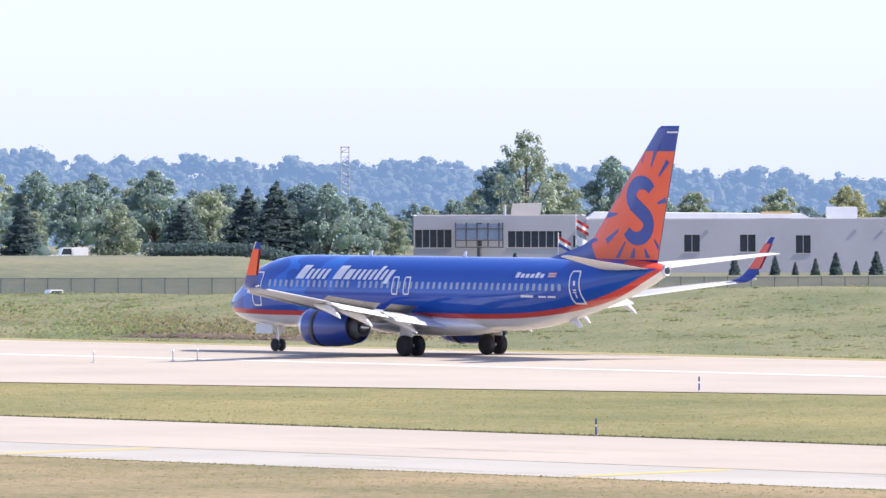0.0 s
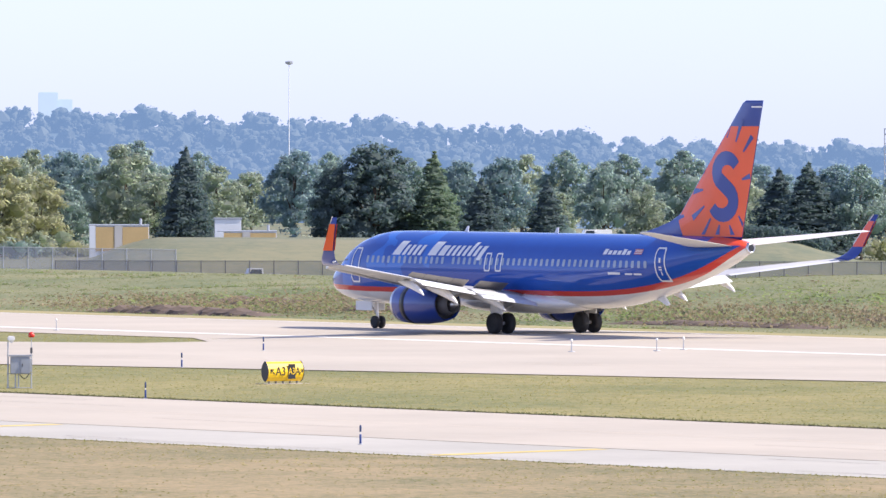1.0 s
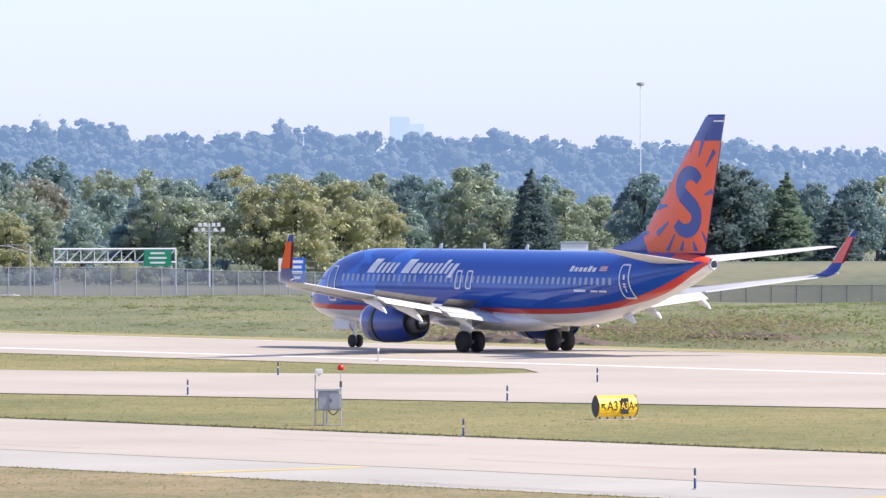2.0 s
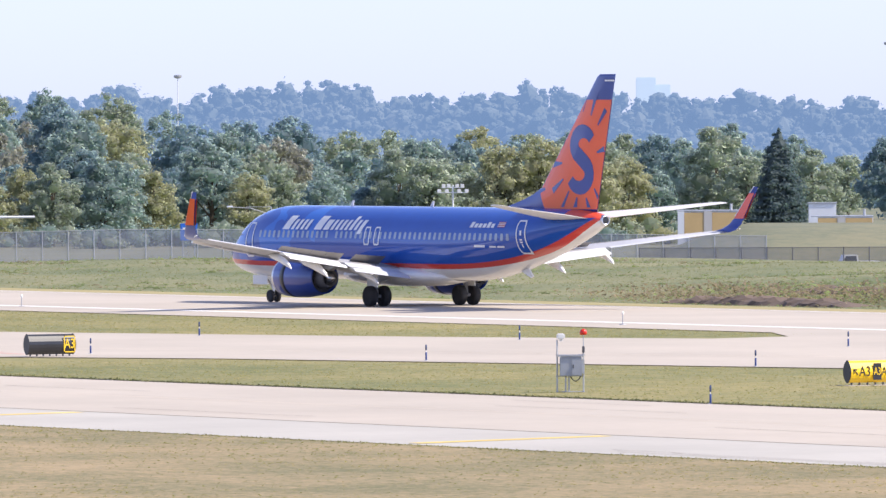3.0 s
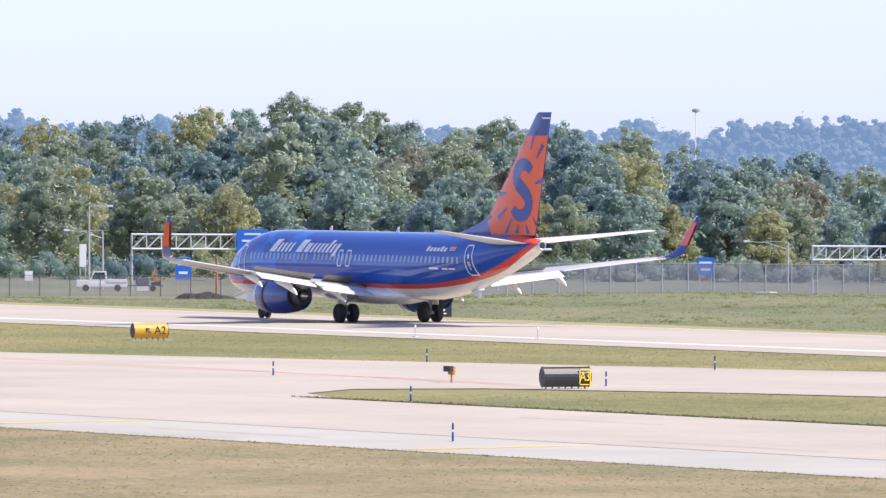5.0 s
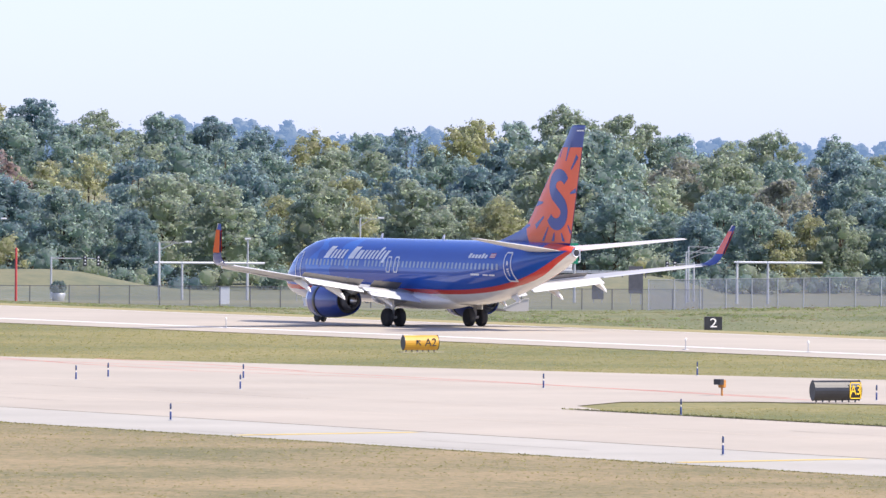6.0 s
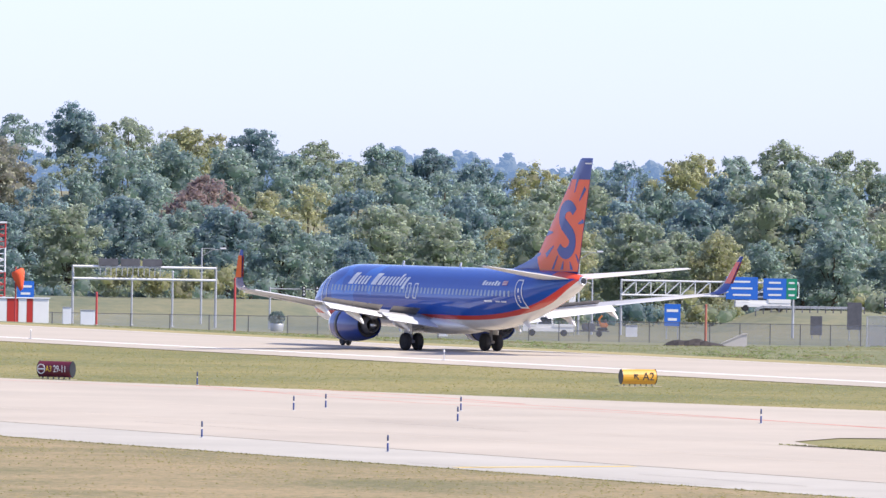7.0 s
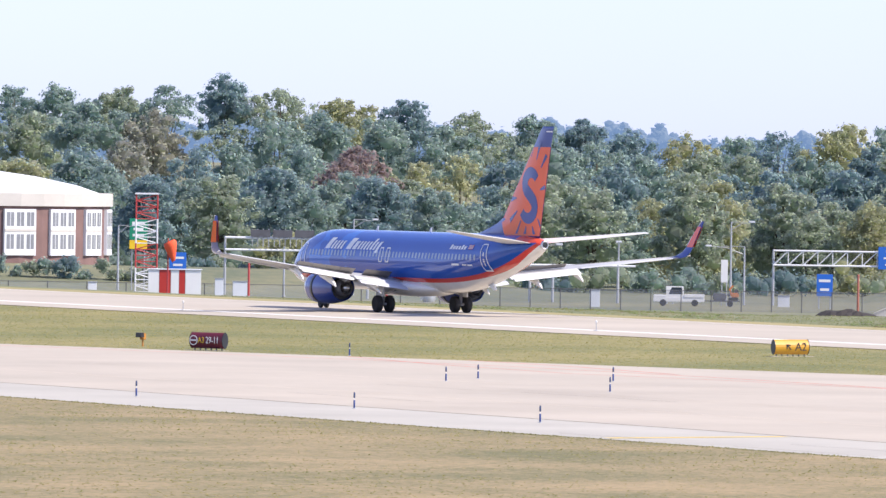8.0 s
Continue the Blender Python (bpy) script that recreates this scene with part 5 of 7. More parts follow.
def words(text, size, mat, parent, m, name="lettering", wide=1.0):
    cu = bpy.data.curves.new("lettering", "FONT")
    cu.body, cu.size, cu.align_x, cu.align_y, cu.extrude = text, size, "CENTER", "CENTER", 0.004
    cu.resolution_u = 3
    tmp = bpy.data.objects.new("lettering", cu)
    me = bpy.data.meshes.new_from_object(tmp)
    bpy.data.objects.remove(tmp)
    me.materials.clear()
    me.materials.append(mat)
    ob = new(name, me)
    ob.parent = parent
    ob.matrix_basis = m
    ob.scale = (wide, 1, 1)
    return ob


def barrel_sign(name, x, y, turn, length, height, face, label, end=None):
    """A guidance sign with bowed faces: local x along its length, its front towards -y, on short legs."""
    z = ground_z(x, y) + 0.02
    ob = thing(name, pose(x, y, z, 0, 0, turn), label, "airport sign", "airfield guidance signs")
    prof = []
    for k in range(9):
        a = radians(-62 + 124 * k / 8)
        prof.append((-0.02 - 0.24 * (math.cos(a) - math.cos(radians(62))) / (1 - math.cos(radians(62))), math.sin(a) / math.sin(radians(62))))
    ring = prof + [(-u, v) for u, v in prof[::-1]]
    z0, h = 0.10, height / 2
    shell = part("shell", loft([[(xx, u * 1.0, z0 + h + v * h) for u, v in ring] for xx in (-length / 2, length / 2)]), face, ob, "bowed sign faces")
    for sx in (-1, 1):
        part("end_cap", loft([[(sx * length / 2 + sx * d, u * s, z0 + h + v * h * s) for u, v in ring] for d, s in ((0.0, 1.05), (0.03, 1.05))]), end or BLACK, ob, "black end cap")
    n = max(3, int(length / 0.32))
    for k in range(n):
        xx = -length / 2 + length * (k + 0.5) / n
        part("leg", box(xx - 0.025, xx + 0.025, -0.03, 0.03, -0.04, z0 + 0.03), DARK_GREY, ob)
    for k in range(1, 3):
        xx = -length / 2 + length * k / 3
        part("joint", loft([[(xx + d, u * 1.012, z0 + h + v * h * 1.006) for u, v in ring] for d in (-0.008, 0.008)]), face, shell)
    part("pad", box(-length / 2 - 0.25, length / 2 + 0.25, -0.45, 0.45, -0.12, 0.0, 0.02), CONCRETE, ob, "concrete pad")
    return ob, lambda xx, zz=0.0, out=0.0: pose(xx, -0.262 - out, z0 + h + zz, 90, 0, 0)


def arrow(parent, place, size, turn, mat):
    bm = slab([(-0.06, -0.5), (0.06, -0.5), (0.06, 0.2), (0.3, -0.05), (0.38, 0.06), (0, 0.5), (-0.38, 0.06), (-0.3, -0.05), (-0.06, 0.2)], 0, 0.006)
    bmesh.ops.scale(bm, vec=(size, size, 1), verts=bm.verts[:])
    ob = part("arrow", bm, mat, parent)
    ob.matrix_basis = place @ pose(0, 0, 0, 0, 0, turn)
    return ob


sign, at_ = barrel_sign("direction_sign", -498.4, 259.9, 90, 2.05, 0.80, SIGN_AMBER, "amber direction sign reading A2 with a black arrow")
words("A2", 0.62, BLACK, sign, at_(0.52))
arrow(sign, at_(-0.22), 0.42, 45, BLACK)
sign, at_ = barrel_sign("direction_sign", -331.8, 226.8, 90, 1.85, 0.85, SIGN_YELLOW, "yellow direction sign for A3 with arrows and black centre panel")
words("A3", 0.55, BLACK, sign, at_(-0.28), wide=0.85)
arrow(sign, at_(-0.72), 0.32, 45, BLACK)
words("A", 0.5, BLACK, sign, at_(0.62), wide=0.75)
arrow(sign, at_(0.81), 0.24, -45, BLACK)
plate = part("location_panel", box(0.1, 0.48, -0.272, -0.262, 0.2, 0.85), BLACK, sign, "black location panel")
words("A3", 0.42, SIGN_YELLOW, sign, at_(0.29, 0.0, 0.012), wide=0.7)
sign, at_ = barrel_sign("location_sign", -394.0, 226.0, 90, 2.3, 0.88, BLACK, "black sign back with a yellow A3 location panel")
words("A3", 0.6, SIGN_YELLOW, sign, at_(0.85), wide=0.75)
for x0, x1, z0, z1 in ((0.56, 1.13, 0.86, 0.9), (0.56, 1.13, 0.18, 0.22), (0.56, 0.6, 0.18, 0.9), (1.09, 1.13, 0.18, 0.9)):
    part("yellow_border", box(x0, x1, -0.275, -0.262, z0, z1), SIGN_YELLOW, sign)
sign, at_ = barrel_sign("runway_sign", -505, 228.3, 29, 2.15, 0.85, SIGN_RED, "dark red runway holding sign reading 29-11")
words("29-11", 0.52, WHITE_PAINT, sign, at_(0.42), wide=0.72)
words("A3", 0.45, SIGN_YELLOW, sign, at_(-0.32), wide=0.8)
ringm = part("no_entry_ring", hoop(0.006, 0.22, 0.27), WHITE_PAINT, sign, "white ring with a bar")
ringm.matrix_basis = at_(-0.82) @ pose(0, 0, 0, 90, 0, 0)
bar = part("no_entry_bar", box(-0.2, 0.2, -0.004, 0.004, -0.035, 0.035), WHITE_PAINT, sign)
bar.matrix_basis = at_(-0.82) @ pose(0, 0, 0, 90, 0, 0)

zz = ground_z(-587, 327.5)
sign = thing("distance_sign", pose(-587, 327.5, zz, 0, 0, 75), "black runway distance sign with a white 2", "airport sign")
part("panel", box(-0.58, 0.58, -0.15, 0.15, 0.12, 0.98, 0.02), BLACK, sign)
words("2", 0.85, WHITE_PAINT, sign, pose(0, -0.156, 0.55, 90, 0, 0), wide=1.25)
for xx in (-0.4, 0.4):
    part("leg", rod((xx, 0, -0.2), (xx, 0, 0.15), 0.04), GALVANISED, sign)


def guard_light(x, y, turn):
    ob = thing("guard_light", pose(x, y, 0.03, 0, 0, turn), "yellow runway guard light with black hood", "airfield light", "runway guard lights")
    part("post", rod((0, 0, 0), (0, 0, 0.4), 0.05, 0.045, 10), AMBER_PAINT, ob, "amber post")
    part("housing", box(-0.16, 0.16, -0.1, 0.12, 0.36, 0.72, 0.03), AMBER_PAINT, ob, "amber lamp housing")
    part("hood", loft([[(xx, yy, zz) for xx, zz in ((-0.2, 0.5), (0.2, 0.5), (0.2, 0.75), (-0.2, 0.75))] for yy in (-0.1, -0.34)]), BLACK, ob, "black hood")
    part("lens", turned([(-0.10, 0.09), (-0.13, 0.06), (-0.14, 0.01)], "Y", 14, (0, 0, 0.6)), SIGN_YELLOW, ob, "amber lens")


guard_light(-406, 227, 20)
guard_light(-513, 228, 20)


def instrument_stand(x, y):
    ob = thing("instrument_stand", pose(x, y, 0, 0, 0, 57), "steel equipment cabinet on pipe legs with red beacon", "equipment cabinet")
    cab = part("cabinet", box(-0.40, 0.44, -0.2, 0.2, 0.62, 1.36, 0.03), CABINET_STEEL, ob, "grey steel cabinet")
    part("cabinet_door", box(0.05, 0.43, -0.225, -0.2, 0.65, 1.33, 0.01), CABINET_STEEL, cab, "cabinet door")
    part("door_handle", box(0.1, 0.13, -0.26, -0.225, 0.92, 1.06, 0.005), BLACK, cab)
    part("hood", box(-0.46, 0.5, -0.25, 0.24, 1.36, 1.40, 0.01), GALVANISED, cab)
    part("side_box", box(0.44, 0.54, -0.12, 0.12, 0.7, 1.25, 0.01), GALVANISED, cab)
    for sx in (-0.5, 0.5):
        part("upright", rod((sx, 0, -0.1), (sx, 0, 2.0 if sx < 0 else 1.62), 0.03), GALVANISED, ob)
    for sx in (-0.5, 0.5):
        part("back_leg", rod((sx, 0.35, -0.1), (sx, 0.3, 1.3), 0.025), GALVANISED, ob)
    for sx in (-0.18, -0.05):
        part("conduit", rod((sx, 0.05, -0.1), (sx, 0.05, 0.64), 0.03), GALVANISED, ob)
    for z in (0.62, 1.42, 0.02):
        part("rail", rod((-0.56, 0, z), (0.56, 0, z), 0.02), GALVANISED, ob)
    bm = bmesh.new()
    prev = (0.0, -0.1, 0.6)
    for k in range(1, 9):
        t = k / 8
        cur = (0.42 * t, -0.1, 0.6 - 0.2 * math.sin(math.pi * t) + 0.05 * t)
        add_rod(bm, prev, cur, 0.022, seg=6)
        prev = cur
    part("cable", bm, BLACK, ob, "black hanging cable", True)
    part("pole", rod((0.5, 0, 1.6), (0.5, 0, 2.2), 0.018), GALVANISED, ob)
    part("junction", box(0.45, 0.55, -0.05, 0.05, 1.5, 1.75, 0.015), DARK_GREY, ob)
    part("beacon", turned([(2.18, 0.09), (2.2, 0.13), (2.3, 0.14), (2.38, 0.1), (2.42, 0.02)], "Z", 14, (0.5, 0, 0)), BEACON_RED, ob, "red glass beacon", True)
    bm = box(-0.52, -0.2, -0.12, 0.12, 2.02, 2.24, 0.04)
    part("sensor_head", bm, WHITE_PAINT, ob, "white sensor head")
    part("sensor_neck", rod((-0.35, 0, 1.95), (-0.35, 0, 2.05), 0.06), WHITE_PAINT, ob)


instrument_stand(-331.6, 213)


# ---- beyond the field: fences, highway furniture, buildings ----
def mesh_wire(name, colour, cover):
    """Woven wire seen from afar: grey strands that cover only a share of the view."""
    m = bpy.data.materials.new(name)
    m.use_nodes = True
    nt = m.node_tree
    b = nt.nodes["Principled BSDF"]
    b.inputs["Base Color"].default_value = (*colour, 1)
    b.inputs["Roughness"].default_value = 0.6
    tc = nt.nodes.new("ShaderNodeTexCoord")
    nz = nt.nodes.new("ShaderNodeTexNoise")
    nz.inputs["Scale"].default_value, nz.inputs["Detail"].default_value = 0.4, 4
    mr = nt.nodes.new("ShaderNodeMapRange")
    mr.inputs["To Min"].default_value, mr.inputs["To Max"].default_value = cover - 0.12, cover + 0.12
    nt.links.new(tc.outputs["Object"], nz.inputs["Vector"])
    nt.links.new(nz.outputs["Fac"], mr.inputs["Value"])
    nt.links.new(mr.outputs[0], b.inputs["Alpha"])
    return m


WIRE_DARK = mesh_wire("dark_wire_mesh", (0.17, 0.165, 0.17), 0.5)
WIRE_GREY = mesh_wire("grey_wire_mesh", (0.30, 0.31, 0.36), 0.46)
WIRE_FAINT = mesh_wire("faint_wire_mesh", (0.24, 0.25, 0.28), 0.3)
STUCCO = material("pale_stucco", (0.47, 0.455, 0.47), 0.85, spread=0.06, scale=0.15, bump=0.2)
TAN_PANEL = material("tan_panel", (0.55, 0.38, 0.17), 0.7, spread=0.1, scale=0.3)
BRICK_RED = material("red_brick", (0.19, 0.115, 0.105), 0.85, spread=0.15, scale=0.6, bump=0.3)
DARK_GLASS = material("dark_window_glass", (0.03, 0.04, 0.055), 0.1, spread=0.2, scale=1)
PALE_CONCRETE = material("pale_parapet", (0.52, 0.49, 0.45), 0.8, spread=0.06, scale=0.3)
WHITE_STEEL = material("white_painted_steel", (0.70, 0.71, 0.72), 0.5, spread=0.06, scale=0.5)
RUST_POLE = material("rust_red_pole", (0.36, 0.13, 0.09), 0.7, spread=0.2, scale=1)
MAST_RED = material("mast_red", (0.42, 0.05, 0.05), 0.6, spread=0.15, scale=0.8)


def spot(pan, r, z=None):
    """A pose on the ground that faces the origin: local x to the right as seen from there, y away."""
    p = polar(pan, r, z)
    return pose(p.x, p.y, p.z, 0, 0, pan)


def fence(pans, r, top, wire, label, step, foot=None):
    """A wire fence along a line of bearings, with posts and rails; its feet follow the ground."""
    p0 = polar(pans[0], r)
    ob = thing("wire_fence", pose(p0.x, p0.y, 0), label, "fence")
    n = int(abs(pans[1] - pans[0]) / step)
    pts = [polar(pans[0] + (pans[1] - pans[0]) * k / n, r) for k in range(n + 1)]
    for k, p in enumerate(pts):
        t = top(pans[0] + (pans[1] - pans[0]) * k / n)
        base = min(p.z, t - 1.8)
        part("post", rod((p.x - p0.x, p.y - p0.y, base - 0.3), (p.x - p0.x, p.y - p0.y, t + 0.05), 0.05, 0.05, 6), GALVANISED if wire is WIRE_GREY else DARK_GREY, ob)
        if k < n:
            q = pts[k + 1]
            u = top(pans[0] + (pans[1] - pans[0]) * (k + 1) / n)
            bm = bmesh.new()
            add_rod(bm, (p.x - p0.x, p.y - p0.y, t), (q.x - p0.x, q.y - p0.y, u), 0.03, seg=5)
            part("rail", bm, GALVANISED if wire is WIRE_GREY else DARK_GREY, ob)
            bm = bmesh.new()
            bm.faces.new([bm.verts.new(v) for v in ((p.x - p0.x, p.y - p0.y, base - 0.1), (q.x - p0.x, q.y - p0.y, min(q.z, u - 1.8) - 0.1), (q.x - p0.x, q.y - p0.y, u), (p.x - p0.x, p.y - p0.y, t))])
            part("wire_panel", bm, wire, ob)


fence((47.6, 56.9), 1000, lambda p: -2.9, WIRE_DARK, "dark wire fence along the field boundary", 0.14)
fence((56.2, 61.2), 1010, lambda p: float(np.interp(p, (56.2, 57.8, 58.3, 59.8, 61.2), (-1.9, -1.5, -1.1, -1.0, -1.5))), WIRE_GREY, "tall grey wire fence beside the highway", 0.14)
fence((60.9, 64.4), 1100, lambda p: -3.6, WIRE_FAINT, "grey wire fence along the field boundary", 0.16)
fence((64.4, 67.0), 1080, lambda p: -3.4, mesh_wire("thin_wire_mesh", (0.42, 0.43, 0.44), 0.22), "thin wire fence along the field boundary", 0.2)


def lamp_post(pan, r, top, arm, label="galvanised street lamp with a curved arm"):
    z = polar(pan, r).z
    h = top - z
    ob = thing("street_lamp", spot(pan, r), label, "street lamp", "highway lamps")
    part("pole", rod((0, 0, -0.3), (0, 0, h), 0.14, 0.08, 10), GALVANISED, ob)
    if arm:
        bm = bmesh.new()
        add_rod(bm, (0, 0, h - 0.9), (arm * 0.5, 0, h - 0.15), 0.05, seg=6)
        add_rod(bm, (arm * 0.5, 0, h - 0.15), (arm, 0, h), 0.05, seg=6)
        add_rod(bm, (0, 0, h), (arm * 0.6, 0, h), 0.04, seg=6)
        part("arm", bm, GALVANISED, ob)
    a = arm or 0
    part("lamp_head", box(a - 0.35, a + 0.35, -0.18, 0.18, h - 0.06, h + 0.14, 0.04), WHITE_STEEL, ob, "pale lamp head")


for row in ((58.934, 1150, -0.2, -4.6), (60.993, 1150, -0.1, 3.4), (60.98, 1160, 0.4, 3.6), (62.795, 1150, 3.4, 2.3), (63.905, 1150, 0.6, 3.2), (64.88, 1170, 2.9, 2.4), (63.902, 1170, 0.4, 3.3), (66.18, 1150, 2.0, 1.8), (62.72, 1150, 0.7, -4.0), (63.415, 1160, 0.9, 0), (60.713, 1150, -1.2, 0)):
    lamp_post(*row)


def bar_sign(name, pan, r, z0, z1, wide, mat, label, bars=3, legs=True, parent=None):
    """A road sign with plain bars for its writing."""
    base = polar(pan, r).z
    ob = thing(name, spot(pan, r), label, "road sign", "highway signs")
    a, b = z0 - base, z1 - base
    panel_ = part("panel", box(-wide / 2, wide / 2, -0.05, 0.05, a, b, 0.02), mat, ob)
    for k in range(bars):
        z = b - (b - a) * (k + 0.75) / (bars + 0.5)
        w = wide * (0.36, 0.28, 0.32, 0.2)[k % 4]
        part("writing_bar", box(-w, w, -0.065, -0.055, z - (b - a) * 0.06, z + (b - a) * 0.06), WHITE_PAINT, panel_)
    if legs:
        for sx in (-wide * 0.35, wide * 0.35):
            part("leg", rod((sx, 0.08, -0.3), (sx, 0.08, b), 0.06), GALVANISED, ob)
    return ob


bar_sign("parking_sign", 57.44, 1120, -4.0, -1.4, 1.75, SIGN_BLUE, "blue parking direction sign with white lettering bars", 4)
bar_sign("notice_board", 57.52, 1121, -4.0, -1.45, 1.0, WHITE_PAINT, "plain white board beside the parking sign", 0)
bar_sign("road_sign", 59.39, 1150, -3.9, -2.0, 1.9, SIGN_BLUE, "blue highway sign with white lettering bars", 2)
bar_sign("road_sign", 62.275, 1130, -4.4, -2.0, 1.75, SIGN_BLUE, "blue highway sign with white lettering bars", 2)
bar_sign("road_sign", 65.85, 1160, -3.0, -1.0, 1.9, SIGN_BLUE, "blue highway sign with white lettering bars", 2)
exit_sign = bar_sign("overhead_sign", 66.07, 1165, 0.3, 2.7, 2.0, SIGN_GREEN, "green highway sign with white bars above a yellow strip", 3)
part("yellow_strip", box(-1.0, 1.0, -0.05, 0.05, -0.75 - polar(66.07, 1165).z, 0.25 - polar(66.07, 1165).z, 0.02), SIGN_YELLOW, exit_sign, "yellow strip under the green sign")
bar_sign("back_sign", 61.48, 1150, -5.4, -3.3, 1.3, DARK_GREY, "dark back of a road sign", 0)
bar_sign("back_sign", 61.27, 1140, -4.6, -1.6, 1.6, DARK_GREY, "dark back of a road sign", 0)
bar_sign("white_sign", 63.128, 1150, -4.9, -3.8, 0.9, WHITE_PAINT, "small white road sign on a post", 0)
bar_sign("white_sign", 62.83, 1140, -3.2, -0.7, 0.75, WHITE_PAINT, "narrow white panel on a post", 0)


def lamp_cluster(pan, r, z):
    """White floodlights on crossed arms at the top of a post."""
    base = polar(pan, r).z
    ob = thing("floodlight_post", spot(pan, r), "white floodlights on crossed arms atop a post", "floodlight")
    h = z - base
    part("post", rod((0, 0, -0.3), (0, 0, h + 0.9), 0.12, 0.09, 10), WHITE_STEEL, ob)
    for k, w in ((0.0, 1.6), (0.6, 1.1)):
        part("arm", rod((-w, 0, h + k), (w, 0, h + k), 0.07, seg=6), WHITE_STEEL, ob)
        for x in (-w, -w * 0.45, w * 0.45, w):
            part("floodlight", box(x - 0.22, x + 0.22, -0.25, 0.15, h + k - 0.05, h + k + 0.4, 0.04), WHITE_PAINT, ob, "white floodlight")


lamp_cluster(57.93, 1212, 0.75)


def truss_gantry(pan0, pan1, r, z0, z1, label, posts, signs=(), pipes=False):
    """A sign gantry across the highway: two chords with webbing, posts and its signs."""
    p0, p1 = polar(pan0, r), polar(pan1, r)
    span = (p1 - p0).to_2d().length
    mid = (pan0 + pan1) / 2
    base = polar(mid, r).z
    ob = thing("sign_gantry", pose(p0.x, p0.y, base, 0, 0, mid), label, "sign gantry", "highway sign gantries")
    a, b = z0 - base, z1 - base
    single = b - a < 0.4
    for y in ((0.45,) if single else (0, 0.9)):
        for z in ((b,) if single else (a, b)):
            part("chord", rod((0, y, z), (span, y, z), 0.13 if pipes else 0.1, seg=8), WHITE_STEEL, ob)
    if not pipes:
        n = max(2, int(span / (b - a)))
        for k in range(n):
            x0, x1 = span * k / n, span * (k + 1) / n
            part("web", rod((x0, 0, a), (x1, 0, b), 0.07, seg=6), WHITE_STEEL, ob)
            part("strut", rod((x1, 0, a), (x1, 0, b), 0.05, seg=6), WHITE_STEEL, ob)
    for x in posts:
        part("post", rod((x * span, 0.45, -0.4), (x * span, 0.45, b + 0.15), 0.16, 0.12, 10), GALVANISED, ob, "galvanised post")
    for x0, x1, za, zb, mat in signs:
        if mat is DARK_GREY:
            for k in range(3):
                u0, u1 = span * (x0 + (x1 - x0) * k / 3) + 0.12, span * (x0 + (x1 - x0) * (k + 1) / 3) - 0.12
                back = part("sign_back", box(u0, u1, -0.3, -0.22, za - base + 0.75, zb - base, 0.02), mat, ob, "dark back of a highway sign")
                for u in np.linspace(u0 + 0.2, u1 - 0.2, 4):
                    part("stiffener", box(u - 0.05, u + 0.05, -0.22, -0.1, za - base - 0.35, zb - base + 0.1), GALVANISED, back)
            continue
        s = part("sign_panel", box(x0 * span, x1 * span, -0.32, -0.2, za - base, zb - base, 0.02), mat, ob, "highway sign with lettering bars")
        for k in range(3 if mat is not DARK_GREY else 0):
            z = zb - base - (zb - za) * (k + 0.7) / 3.4
            c, w = (x0 + x1) / 2 * span, (x1 - x0) * span * (0.26, 0.33, 0.28)[k]
            part("writing_bar", box(c - w, c + w, -0.335, -0.325, z - 0.1, z + 0.1), WHITE_PAINT, s)


truss_gantry(58.80, 58.12, 1150, -2.2, -0.7, "steel sign gantry with a green sign", (0.0, 1.0), [(0.74, 0.965, -2.6, -0.8, SIGN_GREEN)])
truss_gantry(62.56, 61.58, 1150, -1.3, 0.3, "white truss gantry carrying blue highway signs", (0.0, 0.97), [(0.59, 0.77, -1.6, 0.9, SIGN_BLUE), (0.80, 0.93, -1.5, 0.8, SIGN_BLUE), (0.93, 0.99, -1.5, 0.8, SIGN_GREEN)])
truss_gantry(65.59, 64.80, 1150, -0.5, 0.85, "double pipe sign gantry over the road", (0.0, 1.0), [(0.17, 0.63, 0.2, 1.75, DARK_GREY)], pipes=True)
truss_gantry(60.71, 60.24, 1150, -1.45, -1.2, "single pipe mast arm over the road", (0.0, 0.36), (), pipes=True)
truss_gantry(63.93, 63.32, 1150, -1.9, -1.7, "single pipe mast arm over the road", (0.25, 0.84), (), pipes=True)


def guard_rail(pan0, pan1, r):
    """A steel beam on posts along the road shoulder."""
    p0 = polar(pan0, r)
    ob = thing("guard_rail", pose(*p0), "galvanised steel guard rail along the road shoulder", "guard rail")
    n = 14
    pts = [polar(pan0 + (pan1 - pan0) * k / n, r) - p0 for k in range(n + 1)]
    for a, b in zip(pts, pts[1:]):
        part("beam", loft([[p + Vector((0, d, z)) for d, z in ((0.0, 0.45), (-0.06, 0.52), (0.0, 0.6), (-0.06, 0.68), (0.0, 0.76), (0.05, 0.6))] for p in (a, b)]), GALVANISED, ob)
    for p in pts:
        part("post", rod(p + Vector((0, 0.1, -0.3)), p + Vector((0, 0.1, 0.75)), 0.07, seg=6), DARK_GREY, ob)


guard_rail(61.82, 61.22, 1204)


